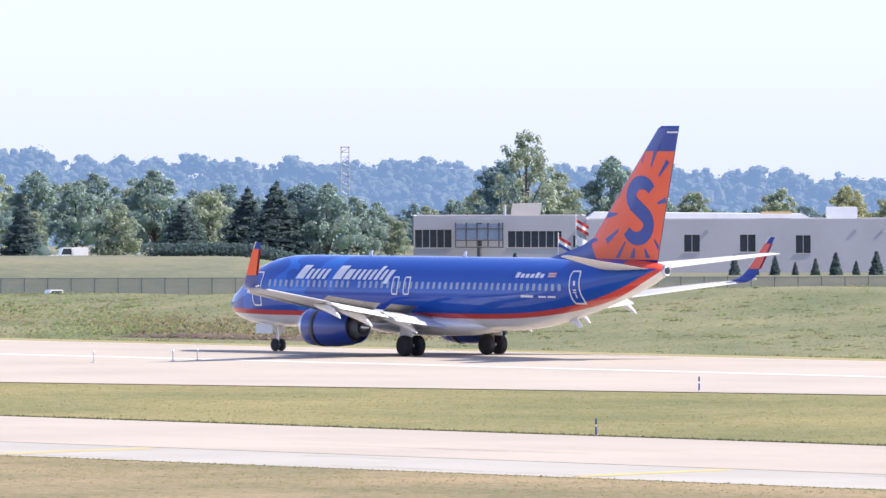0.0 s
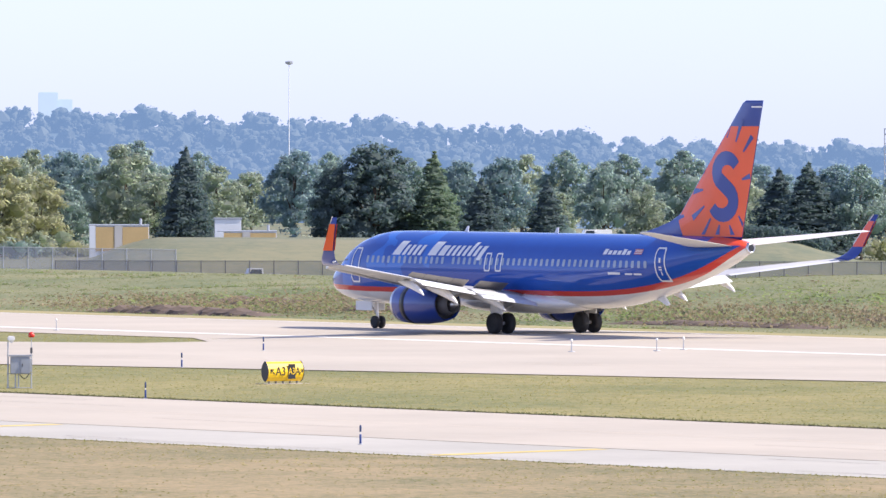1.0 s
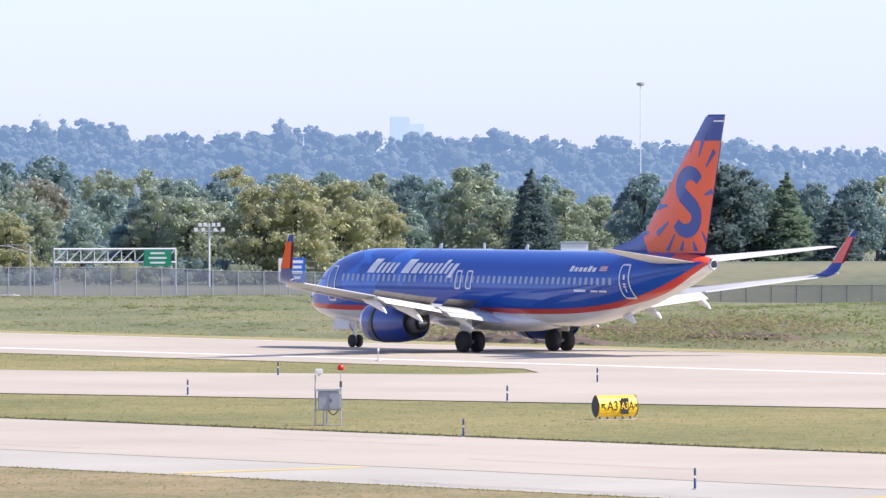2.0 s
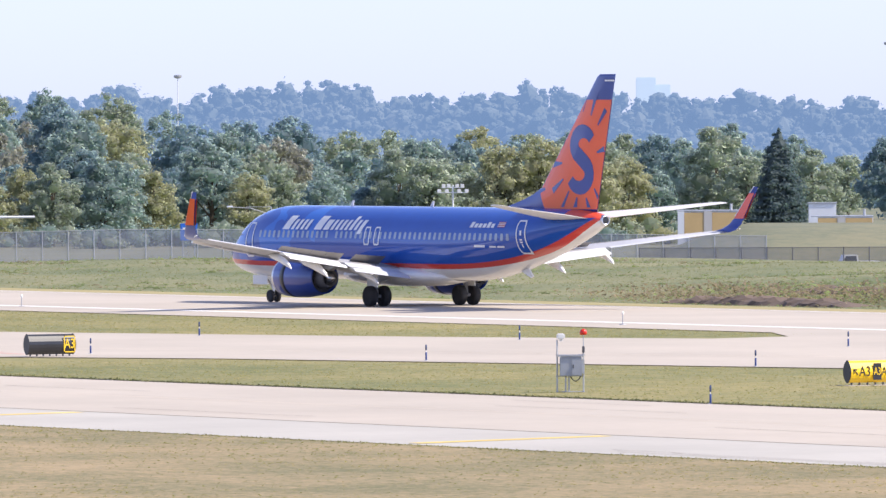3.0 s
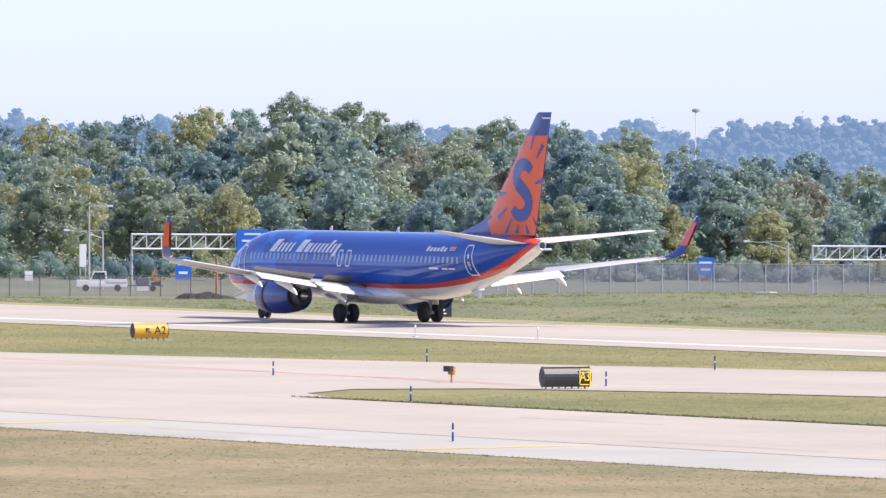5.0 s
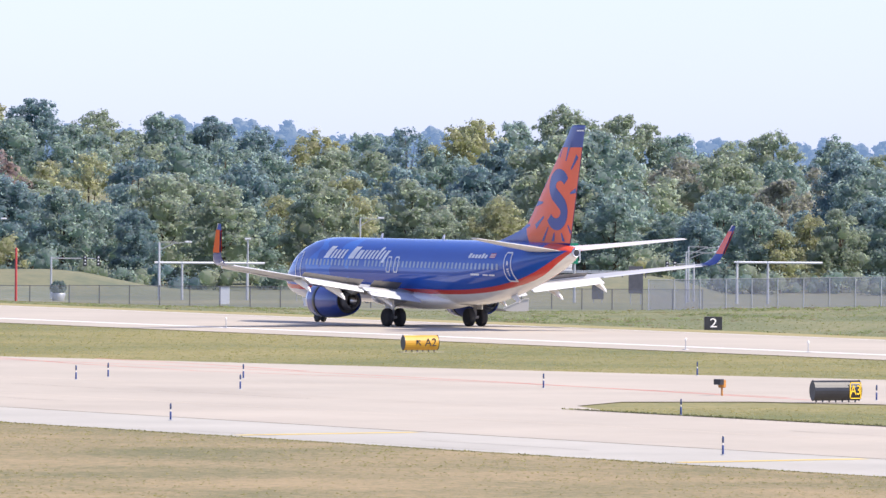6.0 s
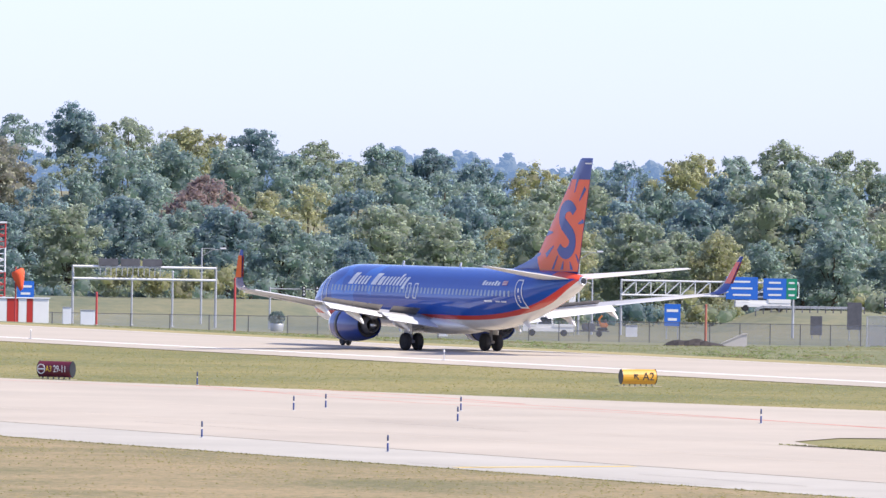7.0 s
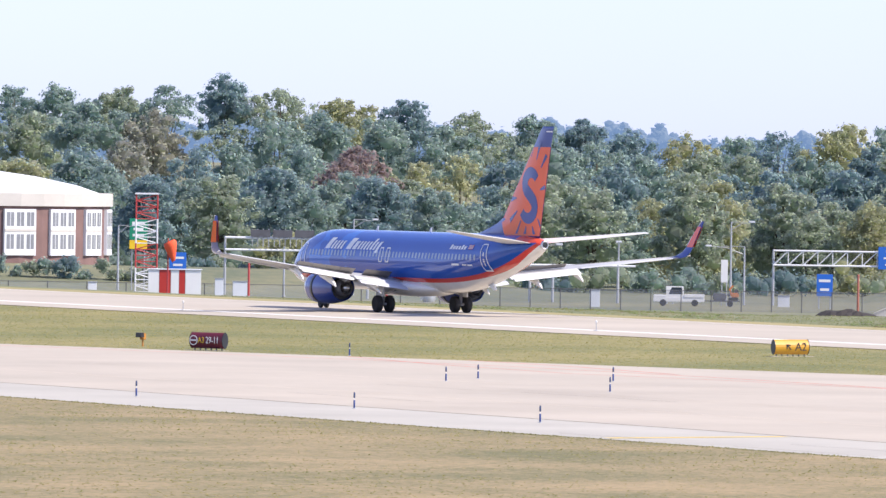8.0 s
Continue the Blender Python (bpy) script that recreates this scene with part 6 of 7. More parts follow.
def signal_pole(pan, r, top, reach):
    base = polar(pan, r).z
    h = top - base
    ob = thing("traffic_signal", spot(pan, r), "traffic signal on a galvanised mast arm", "traffic light", "traffic signals")
    part("pole", rod((0, 0, -0.3), (0, 0, h + 0.2), 0.13, 0.1, 10), GALVANISED, ob)
    part("arm", rod((0, 0, h), (reach, 0, h), 0.08, 0.05, 8), GALVANISED, ob)
    for x in (reach * 0.72, reach):
        head = part("signal_head", box(x - 0.2, x + 0.2, -0.2, 0.1, h - 0.85, h + 0.35, 0.03), BLACK, ob, "black signal head")
        for k in range(3):
            part("signal_lens", turned([(-0.2, 0.12), (-0.24, 0.08), (-0.25, 0.01)], "Y", 10, (x, 0, h - 0.6 + k * 0.36)), GALVANISED, head)


signal_pole(64.5, 1150, -1.3, 5.2)
signal_pole(60.95, 1165, -1.6, -3.0)


def pole(name, pan, r, top, rad, mat, label, category="pole"):
    base = polar(pan, r).z
    ob = thing(name, spot(pan, r), label, category)
    part("shaft", rod((0, 0, -0.3), (0, 0, top - base), rad, rad * 0.9, 10), mat, ob)
    part("cap", turned([(top - base, rad * 1.1), (top - base + 0.08, rad * 0.9), (top - base + 0.14, 0.02)], "Z", 10), mat, ob)
    part("foot", turned([(-0.2, rad * 2.2), (0.05, rad * 2.1), (0.1, rad)], "Z", 10), GALVANISED, ob)


pole("marker_pole", 62.09, 1060, -1.3, 0.13, RUST_POLE, "rust red steel pole beside the highway")
pole("marker_pole", 64.694, 1060, 0.6, 0.13, MAST_RED, "red painted steel pole at the field edge")
pole("marker_pole", 65.457, 1070, -1.2, 0.12, MAST_RED, "red painted steel pole at the field edge")
pole("steel_pole", 65.263, 1150, -0.2, 0.12, GALVANISED, "galvanised pole behind the gantry")
pole("steel_pole", 65.039, 1150, 0.4, 0.12, GALVANISED, "galvanised pole behind the gantry")
pole("steel_pole", 59.3, 1400, 3.0, 0.12, GALVANISED, "galvanised pole in front of the woods")


def high_mast(pan, r, top):
    base = polar(pan, r, -6).z
    ob = thing("high_mast_light", spot(pan, r, -6), "tall high-mast light with a ring of lamps", "light mast", "high-mast lights")
    h = top - base
    part("mast", rod((0, 0, 0), (0, 0, h), 0.13, 0.07, 10), WHITE_STEEL, ob)
    part("lamp_ring", turned([(h - 0.6, 0.3), (h - 0.4, 0.75), (h, 0.8), (h + 0.15, 0.3)], "Z", 14), GALVANISED, ob, "ring of lamps")


high_mast(55.524, 2000, 22.7)
high_mast(59.447, 2000, 17.0)


def lattice_mast(name, pan, r, top, wide, mats, label, levels, base_z=None):
    base = polar(pan, r).z if base_z is None else base_z
    ob = thing(name, spot(pan, r, base), label, "lattice tower")
    h = top - base
    w = wide / 2
    for sx in (-1, 1):
        for sy in (-1, 1):
            for k in range(levels):
                part("leg", rod((sx * w, sy * w, h * k / levels), (sx * w, sy * w, h * (k + 1) / levels), 0.09, seg=6), mats[k % len(mats)], ob)
    for k in range(levels):
        z0, z1 = h * k / levels, h * (k + 1) / levels
        mt = mats[k % len(mats)]
        for j in range(4):
            za, zb = z0 + (z1 - z0) * j / 4, z0 + (z1 - z0) * (j + 1) / 4
            for sy in (-1, 1):
                s = 1 if j % 2 else -1
                part("brace", rod((-s * w, sy * w, za), (s * w, sy * w, zb), 0.05, seg=5), mt, ob)
                part("brace", rod((sy * w, -s * w, za), (sy * w, s * w, zb), 0.05, seg=5), mt, ob)
                part("crossbar", rod((-w, sy * w, za), (w, sy * w, za), 0.045, seg=5), mt, ob)
    part("head_frame", box(-w - 0.15, w + 0.15, -w - 0.15, w + 0.15, h, h + 0.18, 0.03), mats[0], ob)
    return ob


lattice_mast("approach_tower", 66.025, 1120, 5.6, 2.3, [WHITE_STEEL, MAST_RED], "red and white lattice tower at the field edge", 4)
lattice_mast("radio_tower", 52.13, 2000, 9.5, 1.6, [GALVANISED], "grey lattice tower with aerials above the trees", 4, -6)


def vehicle(name, pan, r, label, long=5.6, body=None, cab=True, turn=0.0, hi=1.9, z=None):
    """A pickup or truck: local x forward."""
    p = polar(pan, r, z)
    ob = thing(name, pose(p.x, p.y, p.z + 0.02, 0, 0, pan + turn), label, "truck" if "truck" in name else "vehicle")
    mat = body or WHITE_PAINT
    L = long / 2
    w = 0.95
    part("chassis", box(-L, L, -w, w, 0.45, 0.98, 0.06), mat, ob)
    part("bonnet", box(-L, -L * 0.45, -w * 0.96, w * 0.96, 0.95, 1.22, 0.08), mat, ob)
    c = part("cab", slab([(-L * 0.5, 0.95), (-L * 0.32, hi), (L * 0.18, hi), (L * 0.22, 0.95)], -w * 0.9, w * 0.9, "Y"), mat, ob)
    for sy in (-1, 1):
        part("side_window", slab([(-L * 0.4, 1.3), (-L * 0.28, hi - 0.1), (L * 0.12, hi - 0.1), (L * 0.14, 1.3)], sy * w * 0.9 - 0.01, sy * w * 0.9 + 0.01, "Y"), DARK_GLASS, c)
    for sy in (-1, 1):
        part("bed_side", box(L * 0.22, L, sy * w - 0.05, sy * w + 0.05, 0.95, 1.3 if cab else hi, 0.03), mat, ob)
    part("tailgate", box(L - 0.08, L, -w, w, 0.95, 1.3 if cab else hi, 0.03), mat, ob)
    for sx in (-0.62, 0.62):
        for sy in (-1, 1):
            part("tyre", turned([(-0.12, 0.2), (-0.12, 0.34), (0, 0.38), (0.12, 0.34), (0.12, 0.2)], "Y", 16, (sx * L, sy * w * 0.92, 0.38)), RUBBER, ob)
    return ob


vehicle("pickup_truck", 53.895, 985, "white pickup truck parked beside the fence", 5.4, turn=20)
vehicle("pickup_truck", 59.05, 1020, "white pickup truck behind the grey fence", 5.0, turn=60)


def equipment_trailer():
    """A low two-wheeled trailer with a dark load at its front."""
    ob = thing("equipment_trailer", pose(0, 0, 0), "dark low trailer towed behind the work truck", "trailer")
    part("deck", box(-1.5, 1.6, -0.9, 0.9, 0.55, 0.68, 0.02), DARK_GREY, ob)
    bm = bmesh.new()
    add_rod(bm, (-2.3, 0, 0.6), (-1.5, 0.5, 0.6), 0.05)
    add_rod(bm, (-2.3, 0, 0.6), (-1.5, -0.5, 0.6), 0.05)
    part("drawbar", bm, DARK_GREY, ob)
    part("load", box(-1.4, 0.1, -0.7, 0.7, 0.68, 1.45, 0.12), DARK_GREY, ob, "dark boxed equipment")
    for sy in (-1, 1):
        part("tyre", turned([(-0.1, 0.18), (-0.1, 0.3), (0, 0.33), (0.1, 0.3), (0.1, 0.18)], "Y", 16, (0.5, sy * 0.98, 0.33)), RUBBER, ob)
    return ob


def mini_digger():
    """A small tracked digger with a folded boom."""
    ob = thing("mini_digger", pose(0, 0, 0), "small orange digger carried on the trailer", "digger")
    for sy in (-1, 1):
        part("track", slab([(-0.6, 0.15), (-0.45, 0.0), (0.45, 0.0), (0.6, 0.15), (0.45, 0.32), (-0.45, 0.32)], sy * 0.5 - 0.13, sy * 0.5 + 0.13, "Y"), RUBBER, ob)
    part("body", box(-0.3, 0.6, -0.5, 0.5, 0.34, 0.85, 0.1), ORANGE_PLASTIC, ob)
    part("seat_frame", box(0.1, 0.5, -0.25, 0.25, 0.85, 1.25, 0.06), DARK_GREY, ob)
    part("boom", slab([(-0.3, 0.6), (-0.5, 1.25), (-0.1, 1.7), (0.05, 1.6), (-0.28, 1.2), (-0.1, 0.6)], -0.09, 0.09, "Y"), ORANGE_PLASTIC, ob, "orange folded boom")
    part("bucket", slab([(-0.75, 0.62), (-0.5, 0.4), (-0.32, 0.55), (-0.42, 0.85)], -0.3, 0.3, "Y"), DARK_GREY, ob)
    return ob


work_truck = vehicle("work_truck", 62.85, 1135, "white work truck with a flat bed on the road", 5.6, hi=2.15)
tow_trailer = equipment_trailer()
orange_digger = mini_digger()
vehicle("box_truck", 61.78, 1210, "white box truck on the road behind the guard rail", 6.5, cab=False, hi=2.3, turn=5)
vehicle("pickup_truck", 55.73, 1016, "white pickup truck behind the dark fence", 5.2, turn=12)
vehicle("delivery_van", 53.8, 1136, "white van parked on the grass knoll", 4.6, cab=False, hi=2.1, turn=10)


def utility_box(pan, r, w, h, label):
    ob = thing("utility_cabinet", spot(pan, r), label, "cabinet", "roadside cabinets")
    part("body", box(-w / 2, w / 2, -0.35, 0.35, -0.1, h, 0.04), WHITE_STEEL, ob)
    part("lid", box(-w / 2 - 0.04, w / 2 + 0.04, -0.4, 0.4, h, h + 0.08, 0.02), GALVANISED, ob)


utility_box(63.543, 1120, 1.1, 1.8, "pale metal roadside cabinet")
utility_box(65.505, 1065, 1.5, 1.5, "white metal equipment cabinet at the field edge")
utility_box(65.62, 1065, 0.9, 1.7, "white metal equipment cabinet at the field edge")
utility_box(62.5, 1140, 1.3, 1.2, "pale metal roadside cabinet")
utility_box(66.32, 1060, 0.9, 0.8, "small grey equipment cabinet at the field edge")


def planter(pan, r):
    ob = thing("planter", spot(pan, r), "round pale concrete planter with a clipped shrub", "planter")
    part("pot", turned([(-0.1, 0.6), (0.0, 0.65), (0.75, 0.8), (0.85, 0.75)], "Z", 18), GALVANISED, ob, "", True)
    rng = np.random.default_rng(3)
    d = rng.normal(0, 1, (260, 3))
    d /= np.linalg.norm(d, axis=1)[:, None]
    leaf_cloud("shrub", d * np.array([0.85, 0.85, 0.7]) + np.array([0, 0, 1.4]), d, rng.uniform(0.12, 0.25, 260), 4, [HAZED_DARK], None, ob)


planter(64.46, 1130)


def barrier():
    ob = thing("equipment_shelter", spot(65.866, 1075), "red and white striped equipment shelter", "shelter")
    xs = (-2.75, -1.6, -0.4, 0.45, 1.1, 2.75)
    for k in range(5):
        part("panel", box(xs[k], xs[k + 1] - 0.02, -1.2, 1.2, -0.3, 2.45, 0.03), RED_PAINT if k in (1, 3) else WHITE_PAINT, ob, "red wall panel" if k in (1, 3) else "white wall panel")
    part("roof", box(-2.85, 2.85, -1.3, 1.3, 2.45, 2.55, 0.02), WHITE_STEEL, ob)


barrier()


SOCK_FABRIC = material("sock_fabric", (0.72, 0.10, 0.035), 0.8, spread=0.1, scale=2, bump=0.3)


def windsock():
    ob = thing("windsock", spot(65.905, 1050), "orange windsock hanging on a red post", "windsock")
    part("post", rod((0, 0, -0.2), (0, 0, 4.2), 0.09, 0.07, 8), MAST_RED, ob)
    rings = []
    for k in range(9):
        t = k / 8
        r = 0.8 * math.sin(math.pi * (0.25 + 0.6 * t)) - 0.1
        cx, cz = 0.05 + 0.55 * t, 5.25 - 1.7 * t * t - 0.3 * t
        rings.append([(cx + r * math.cos(a * math.tau / 14) * (0.6 + 0.4 * (1 - t)), r * math.sin(a * math.tau / 14), cz + 0.5 * r * math.cos(a * math.tau / 14)) for a in range(14)])
    part("sock", loft(rings), SOCK_FABRIC, ob, "limp red-orange fabric sock", True)
    part("hoop", rod((0, 0, 4.1), (0, 0, 5.6), 0.05, seg=6), MAST_RED, ob)


windsock()


def office():
    """Low pale office and freight building behind the field."""
    ob = thing("office_building", spot(51.74, 1250, -6.6), "low pale stucco building with dark window bands", "building")
    def wall(name, x0, x1, z0, z1, y0, y1, holes, mat):
        """A front wall with real openings and a body behind it."""
        xs = sorted({x0, x1, *[h[0] for h in holes], *[h[1] for h in holes]})
        for a, b in zip(xs, xs[1:]):
            cut = sorted([(h[2], h[3]) for h in holes if h[0] <= a and h[1] >= b])
            z = z0
            for u, v in cut + [(z1, z1)]:
                if u - z > 0.01:
                    part(name, box(a, b, y0, y0 + 0.4, z, u), mat, ob)
                z = v
        part("rear_wall", box(x0, x1, y1 - 0.4, y1, z0, z1), mat, ob)
        for x in (x0, x1 - 0.4):
            part("side_wall", box(x, x + 0.4, y0 + 0.4, y1 - 0.4, z0, z1), mat, ob)
        part("roof", box(x0 + 0.05, x1 - 0.05, y0 + 0.4, y1 - 0.4, z1 - 0.5, z1 - 0.2), PALE_CONCRETE, ob)
        for h in holes:
            win = part("window", box(h[0] - 0.02, h[1] + 0.02, y0 + 0.24, y0 + 0.3, h[2] - 0.02, h[3] + 0.02), DARK_GLASS, ob, "dark glazed window")
            n = max(2, int((h[1] - h[0]) / 0.9))
            for k in range(1, n):
                x = h[0] + (h[1] - h[0]) * k / n
                part("mullion", box(x - 0.05, x + 0.05, y0 + 0.14, y0 + 0.24, h[2], h[3]), GALVANISED, win)
            part("sill", box(h[0] - 0.1, h[1] + 0.1, y0 - 0.08, y0 + 0.1, h[2] - 0.12, h[2] - 0.01), PALE_CONCRETE, win)
    wall("front_wall", 0, 22.3, 0, 8.2, 0, 18, [(0.2, 4.9, 4.1, 6.4), (12.2, 19.1, 4.1, 6.2), (20.6, 21.6, 4.1, 5.6)], STUCCO)
    wall("freight_front_wall", 22.3, 63, 0, 7.7, -1.2, 22, [(34.9, 36.9, 3.5, 5.7), (42.1, 44.1, 3.5, 5.7), (49.3, 51.2, 3.3, 5.6)], STUCCO)
    part("roof_deck", slab([(22.5, 7.8), (23.5, 8.6), (50.5, 8.3), (51.5, 7.75)], 4, 14, "Y"), WHITE_STEEL, ob, "white low metal roof")
    part("rooftop_unit", slab([(12.6, 8.2), (16.4, 8.2), (16.6, 9.8), (12.8, 9.7)], 4, 7, "Y"), PALE_CONCRETE, ob, "tan rooftop unit")
    part("rooftop_unit", box(45, 49, 5, 8, 7.7, 8.6, 0.05), TAN_PANEL, ob)
    part("rooftop_unit", box(53.5, 57.5, 5, 8, 7.7, 9.2, 0.05), WHITE_STEEL, ob)
    part("vent_pipe", rod((11.8, 3, 8.0), (11.8, 3, 9.6), 0.2), GALVANISED, ob)
    for x in (37.9, 57.0, 60.5):
        part("wall_light", box(x - 0.15, x + 0.15, -1.32, -1.2, 6.0, 6.4, 0.02), GALVANISED, ob)
    br = part("boarding_bridge", box(5.3, 11.6, -4.5, -2.2, 7.3, 7.9, 0.05), GALVANISED, ob, "steel framed boarding bridge")
    for x in (5.4, 6.8, 8.2, 9.6, 11.0, 11.5):
        part("bridge_post", rod((x, -4.4, 4.2), (x, -4.4, 7.4), 0.09, seg=6), DARK_GREY, br)
    for z in (4.2, 5.1, 6.6):
        part("bridge_rail", rod((5.3, -4.4, z), (11.6, -4.4, z), 0.1, seg=6), DARK_GREY, br)
    part("bridge_glass", box(5.5, 11.4, -4.3, -4.25, 5.1, 7.2), WINDOW_GLASS, br, "pale glazing")
    part("bridge_leg", rod((8.5, -3.4, -0.4), (8.5, -3.4, 7.4), 0.35, 0.3, 10), DARK_GREY, br, "dark lift column")


office()


def shrub_row():
    for k in range(13):
        p = 49.0 + 0.12 * k if k < 8 else 51.0 + 0.14 * (k - 8)
        q = polar(p, 1225)
        if k == 0:
            ob = conifer("clipped_shrub", 40, HAZED_DARK, "small dark conical shrub by the building wall", 2.8, 0.9, 9)
            ob["group"] = "shrubs by the building"
            ob.matrix_basis = pose(q.x, q.y, q.z)
            first = ob
        else:
            ob = copy_thing(first, pose(q.x, q.y, q.z, 0, 0, 50 * k))
            s = (0.85, 0.6, 0.95, 0.7, 0.55, 0.8, 0.65)[k % 7]
            ob.scale = (s * 0.9, s * 0.9, s)


shrub_row()


def flagpole(pan, top, flags, label):
    """A pole with flags of three bands each, hanging half limp."""
    base = polar(pan, 1190).z
    ob = thing("flagpole", spot(pan, 1190), label, "flagpole", "flagpoles")
    h = top - base
    part("pole", rod((0, 0, -0.3), (0, 0, h), 0.08, 0.05, 8), WHITE_STEEL, ob)
    part("finial", turned([(h, 0.03), (h + 0.08, 0.1), (h + 0.18, 0.02)], "Z", 10), WHITE_STEEL, ob)
    for drop, mats in flags:
        for j, mat in enumerate(mats):
            bm = bmesh.new()
            n = 8
            rows = []
            for e in (j, j + 1):
                rows.append([bm.verts.new((0.08 + 1.5 * k / n, 0.16 * math.sin(k * 1.1 + e * 0.4), h - drop - 0.42 * e - 0.11 * k)) for k in range(n + 1)])
            for k in range(n):
                bm.faces.new((rows[0][k], rows[0][k + 1], rows[1][k + 1], rows[1][k]))
            part("flag_band", bm, mat, ob, "drooping cloth flag band")


flagpole(50.882, -0.2, [(0.25, (RED_PAINT, WHITE_PAINT, BLUE_PAINT))], "white flagpole with a red, white and blue flag")
flagpole(50.777, 1.9, [(0.25, (RED_PAINT, WHITE_PAINT, RED_PAINT)), (2.2, (WHITE_PAINT, WHITE_STEEL, WHITE_PAINT))], "white flagpole with a striped and a pale flag")


def depot(pan, r, w, z0, z1, label, bays):
    """A low flat-roofed block with tan panels between pale columns."""
    base = polar(pan, r).z
    ob = thing("depot_building", spot(pan, r), label, "building", "depot buildings")
    h = z1 - base
    part("body", box(-w / 2, w / 2, 0.3, 7, -0.3, h - 0.1), WHITE_STEEL, ob)
    part("roof", box(-w / 2 - 0.04, w / 2 + 0.04, 0.16, 7.1, h - 0.1, h + 0.02, 0.02), GALVANISED, ob)
    wide = (w - 0.75) / bays
    for k in range(bays):
        x = -w / 2 + 0.75 + wide * k
        part("bay_panel", box(x, x + wide - (0.95 if k < bays - 1 else 0.1), 0.18, 0.3, h * 0.36, h - 0.22, 0.02), TAN_PANEL, ob, "tan bay panel")
        if k:
            part("column", box(x - 0.93, x - 0.02, 0.14, 0.3, -0.3, h - 0.1, 0.02), PALE_CONCRETE, ob)
    part("column", box(-w / 2, -w / 2 + 0.72, 0.14, 0.3, -0.3, h - 0.1, 0.02), WHITE_STEEL, ob)
    part("vent_pipe", rod_up(w * 0.36, 2.0, h - 0.1, h + 0.75, 0.16), GALVANISED, ob)


def rod_up(x, y, z0, z1, r):
    bm = bmesh.new()
    add_rod(bm, (x, y, z0), (x, y, z1), r, r, 8)
    return bm


depot(56.517, 1165, 7.0, -4.1, -1.0, "white depot building with tan bay panels", 2)
depot(55.78, 1175, 7.0, -2.4, -1.8, "white depot building with tan bay panels", 2)
ob = thing("rooftop_shed", spot(55.89, 1196), "small pale shed behind the depot", "building")
part("body", box(-1.6, 1.6, 0, 3, -0.2, 5.2, 0.05), WHITE_STEEL, ob)
part("roof", box(-1.7, 1.7, -0.1, 3.1, 5.2, 5.35, 0.02), GALVANISED, ob)


def rotunda():
    """Round brick hall with a pale parapet and white dome."""
    r = 1200
    cx = 66.22 + 0.93
    base = polar(66.5, r).z - 1.5
    R = 19.5
    p = polar(cx, r + 14)
    ob = thing("round_hall", pose(p.x, p.y, base, 0, 0, cx), "round brick hall with white windows and pale dome", "building")
    h = 5.2 - base
    seg = 40
    part("brick_wall", turned([(0, R - 0.4), (0, R), (h - 1.5, R), (h - 1.5, R - 0.4)], "Z", seg), BRICK_RED, ob, "red brick curved wall")
    part("parapet", turned([(h - 1.5, R - 0.3), (h - 1.5, R + 0.35), (h, R + 0.35), (h, R - 0.3)], "Z", seg), PALE_CONCRETE, ob, "pale parapet band")
    part("dome", turned([(h - 0.3, R - 0.3), (h + 0.9, R * 0.8), (h + 1.9, R * 0.55), (h + 2.6, R * 0.28), (h + 2.8, 0.05)], "Z", seg), WHITE_STEEL, ob, "white shallow dome", True)
    for k in range(10):
        a = radians(180 + 180 * (k + 0.5) / 10)
        m = Matrix.Translation((R * math.cos(a), R * math.sin(a), 0)) @ pose(0, 0, 0, 0, 0, math.degrees(a) + 90)
        top, foot = h - 1.85, h - 7.2
        fr = part("window_frame", box(-2.05, 2.05, -0.2, 0.2, foot, top, 0.02), WHITE_STEEL, ob, "white window bay of two storeys")
        fr.matrix_basis = m
        for x in (-1.3, 0, 1.3):
            for z0, z1 in ((top - 1.95, top - 0.35), (top - 4.6, top - 2.9)):
                part("pane", box(x - 0.48, x + 0.48, -0.215, -0.205, z0, z1), HALL_GLASS, fr)
            part("mullion", box(x - 0.03, x + 0.03, -0.235, -0.215, top - 4.6, top - 0.35), WHITE_STEEL, fr)
        part("transom", box(-2.0, 2.0, -0.25, -0.2, top - 2.6, top - 2.3), PALE_CONCRETE, fr)


HALL_GLASS = material("hall_window_glass", (0.22, 0.23, 0.25), 0.12, spread=0.1, scale=1)
rotunda()


def hedge():
    """A clipped dark hedge on the grass knoll."""
    rng = np.random.default_rng(8)
    c, n = [], []
    for k in range(90):
        pan = 53.32 - 0.9 * k / 90
        p = polar(pan, 1112, None)
        d = rng.normal(0, 1, (26, 3))
        d /= np.linalg.norm(d, axis=1)[:, None]
        c.append(np.array(p) + d * np.array([0.9, 0.9, 0.75]) + np.array([0, 0, 0.7]))
        n.append(d)
    c = np.concatenate(c)
    tagged(leaf_cloud("hedge", c, np.concatenate(n), rng.uniform(0.15, 0.3, len(c)), 9, [HAZED_DARK]), "long clipped dark green hedge on the knoll", "hedge", kind="stuff")


hedge()


def far_block():
    ob = thing("office_tower", spot(56.85, 3900, -10), "far office block above the ridge, paled by a painted haze glow", "building")
    part("block", box(-4.5, 3.0, 0, 14, 0, 31.2, 0.3), HAZED_BLUE, ob)
    part("annex", box(3.0, 8.5, 2, 14, 0, 28.5, 0.3), HAZED_BLUE, ob)


# The block's distance haze is painted as a pale blue glow of its walls.
HAZED_BLUE = material("far_hazed_wall", (0.22, 0.27, 0.34), 0.8, spread=0.03, scale=0.05, glow=0.9)
far_block()


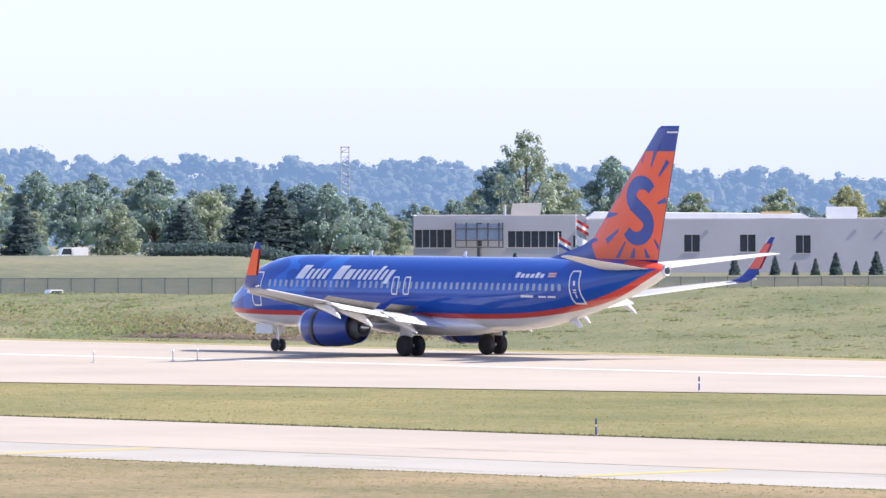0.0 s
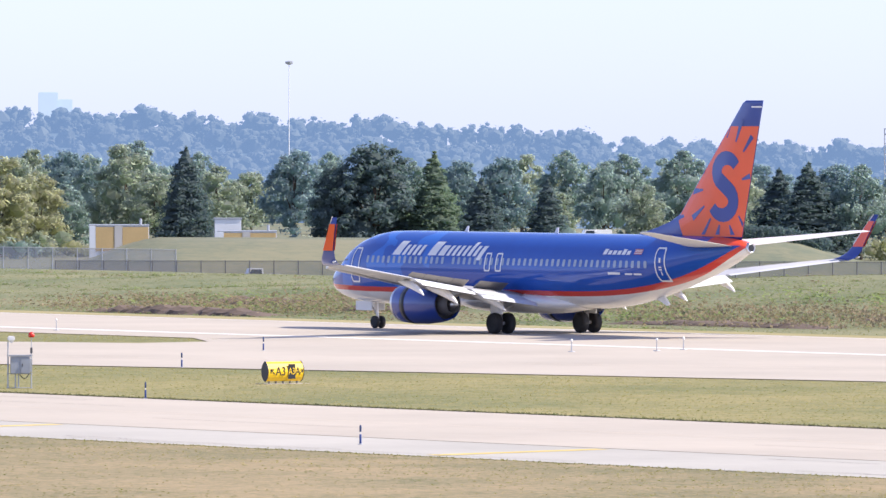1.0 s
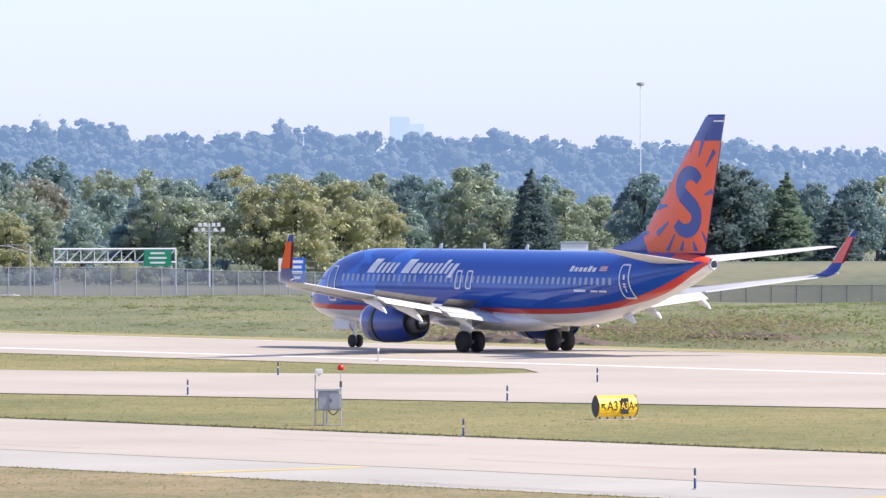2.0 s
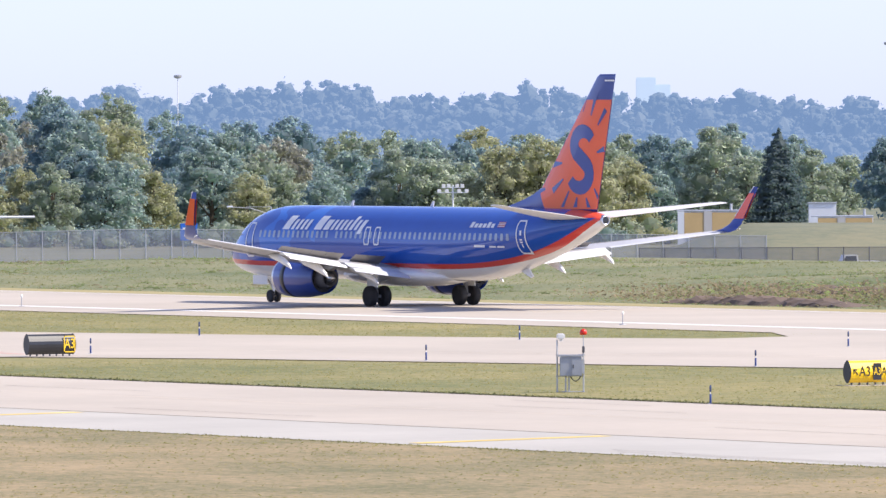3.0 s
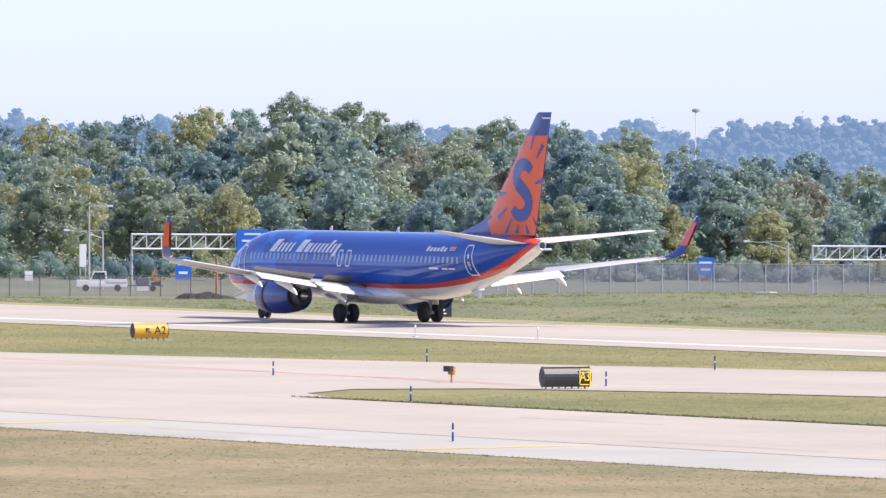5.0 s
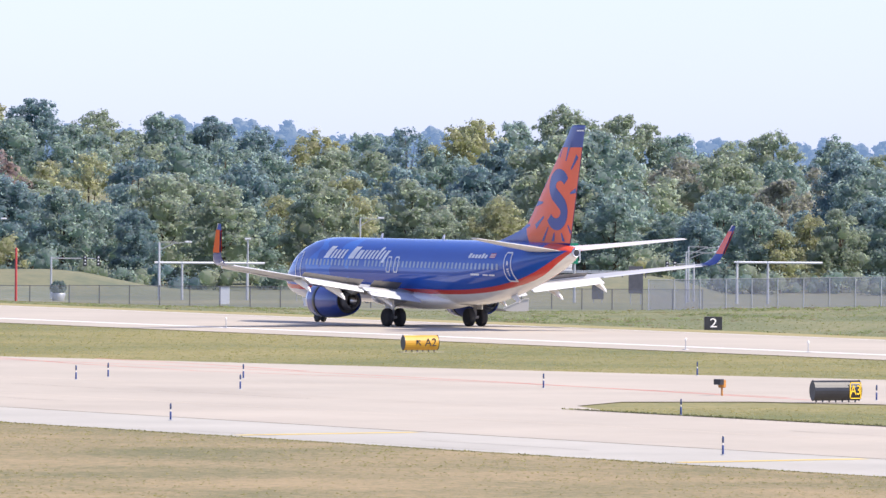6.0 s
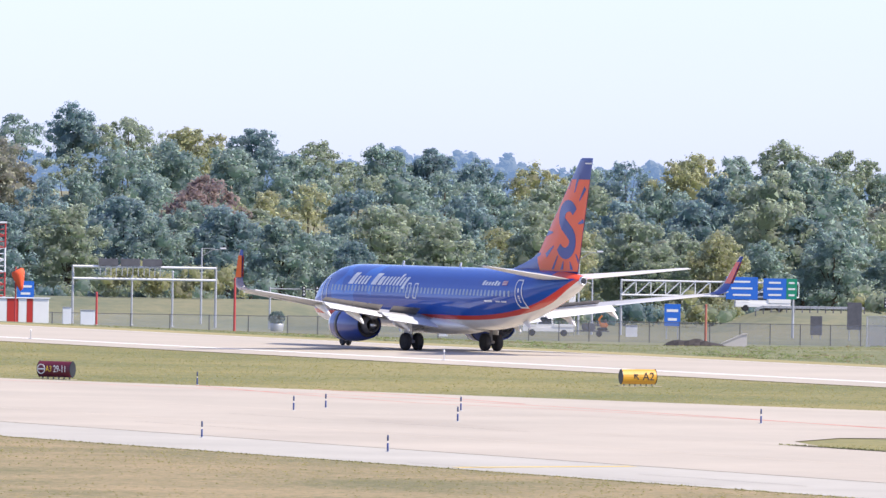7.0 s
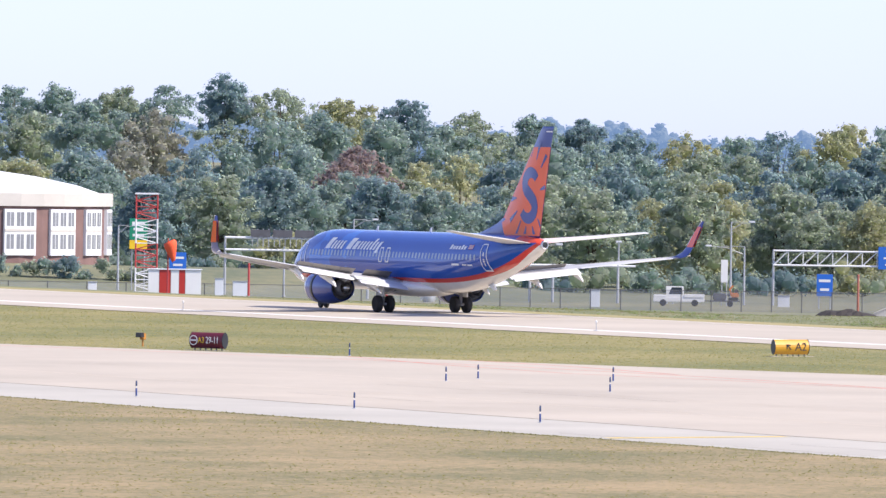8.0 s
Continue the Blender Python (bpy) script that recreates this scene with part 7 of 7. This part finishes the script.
def earth_heap(pan, r, wide, high):
    """A dark heap of earth."""
    rng = random.Random(12)
    bm = bmesh.new()
    rows = []
    for j in range(7):
        row = []
        for k in range(15):
            u, v = k / 14 * 2 - 1, j / 6 * 2 - 1
            z = high * max(0.0, 1 - u * u) ** 0.6 * max(0.0, 1 - v * v) * rng.uniform(0.8, 1.15) - 0.15
            row.append(bm.verts.new((u * wide / 2, v * 2.5, z)))
        rows.append(row)
    for a, b in zip(rows, rows[1:]):
        for k in range(14):
            bm.faces.new((a[k], a[k + 1], b[k + 1], b[k]))
    ob = part("earth_heap", bm, DARK_EARTH)
    ob.matrix_basis = spot(pan, r)
    tagged(ob, "dark heap of earth at the field edge", "earth heap", kind="stuff")


DARK_EARTH = material("dark_earth", (0.035, 0.03, 0.028), 0.95, spread=0.3, scale=0.6, bump=0.5)
earth_heap(62.15, 1050, 7.5, 1.3)
ob = thing("ramp_wall", spot(61.93, 1080), "pale sloping concrete ramp wall", "wall")
part("wall", slab([(-1.3, -0.2), (1.3, -0.2), (1.3, 1.3), (0.9, 1.3), (-1.3, 0.3)], -0.25, 0.25, "Y"), PALE_CONCRETE, ob)
part("coping", slab([(-1.35, 0.3), (0.9, 1.3), (1.35, 1.3), (1.35, 1.42), (0.85, 1.42), (-1.35, 0.42)], -0.32, 0.32, "Y"), PALE_CONCRETE, ob)


# ---- movement ----
def motions():
    run = [(0.0, 394.09), (0.5, 412.18), (1.0, 430.02), (1.2, 437.07), (2.3, 474.92), (2.5, 481.64), (3.0, 498.12), (3.5, 514.32), (4.0, 530.03), (4.2, 536.15), (5.3, 568.75), (5.5, 574.57), (6.0, 588.79), (6.5, 602.88), (7.0, 616.72), (7.5, 630.28), (8.0, 643.85)]
    walk(airliner, [(t, pose(-s, 297.8, 0.045)) for t, s in run])
    # the work truck creeps along the road with its trailer and the digger on it
    for ob, back, up in ((work_truck, 0.0, 0.02), (tow_trailer, 5.1, 0.02), (orange_digger, 5.95, 0.70)):
        rows = []
        for t in (0.0, 2.0, 4.0, 6.0, 8.0):
            pan = 63.02 + 0.118 * (t - 7.5)
            p = polar(pan - math.degrees(back / 1135), 1135)
            rows.append((t, pose(p.x, p.y, polar(pan, 1135).z + up, 0, 0, pan)))
        walk(ob, rows)


motions()
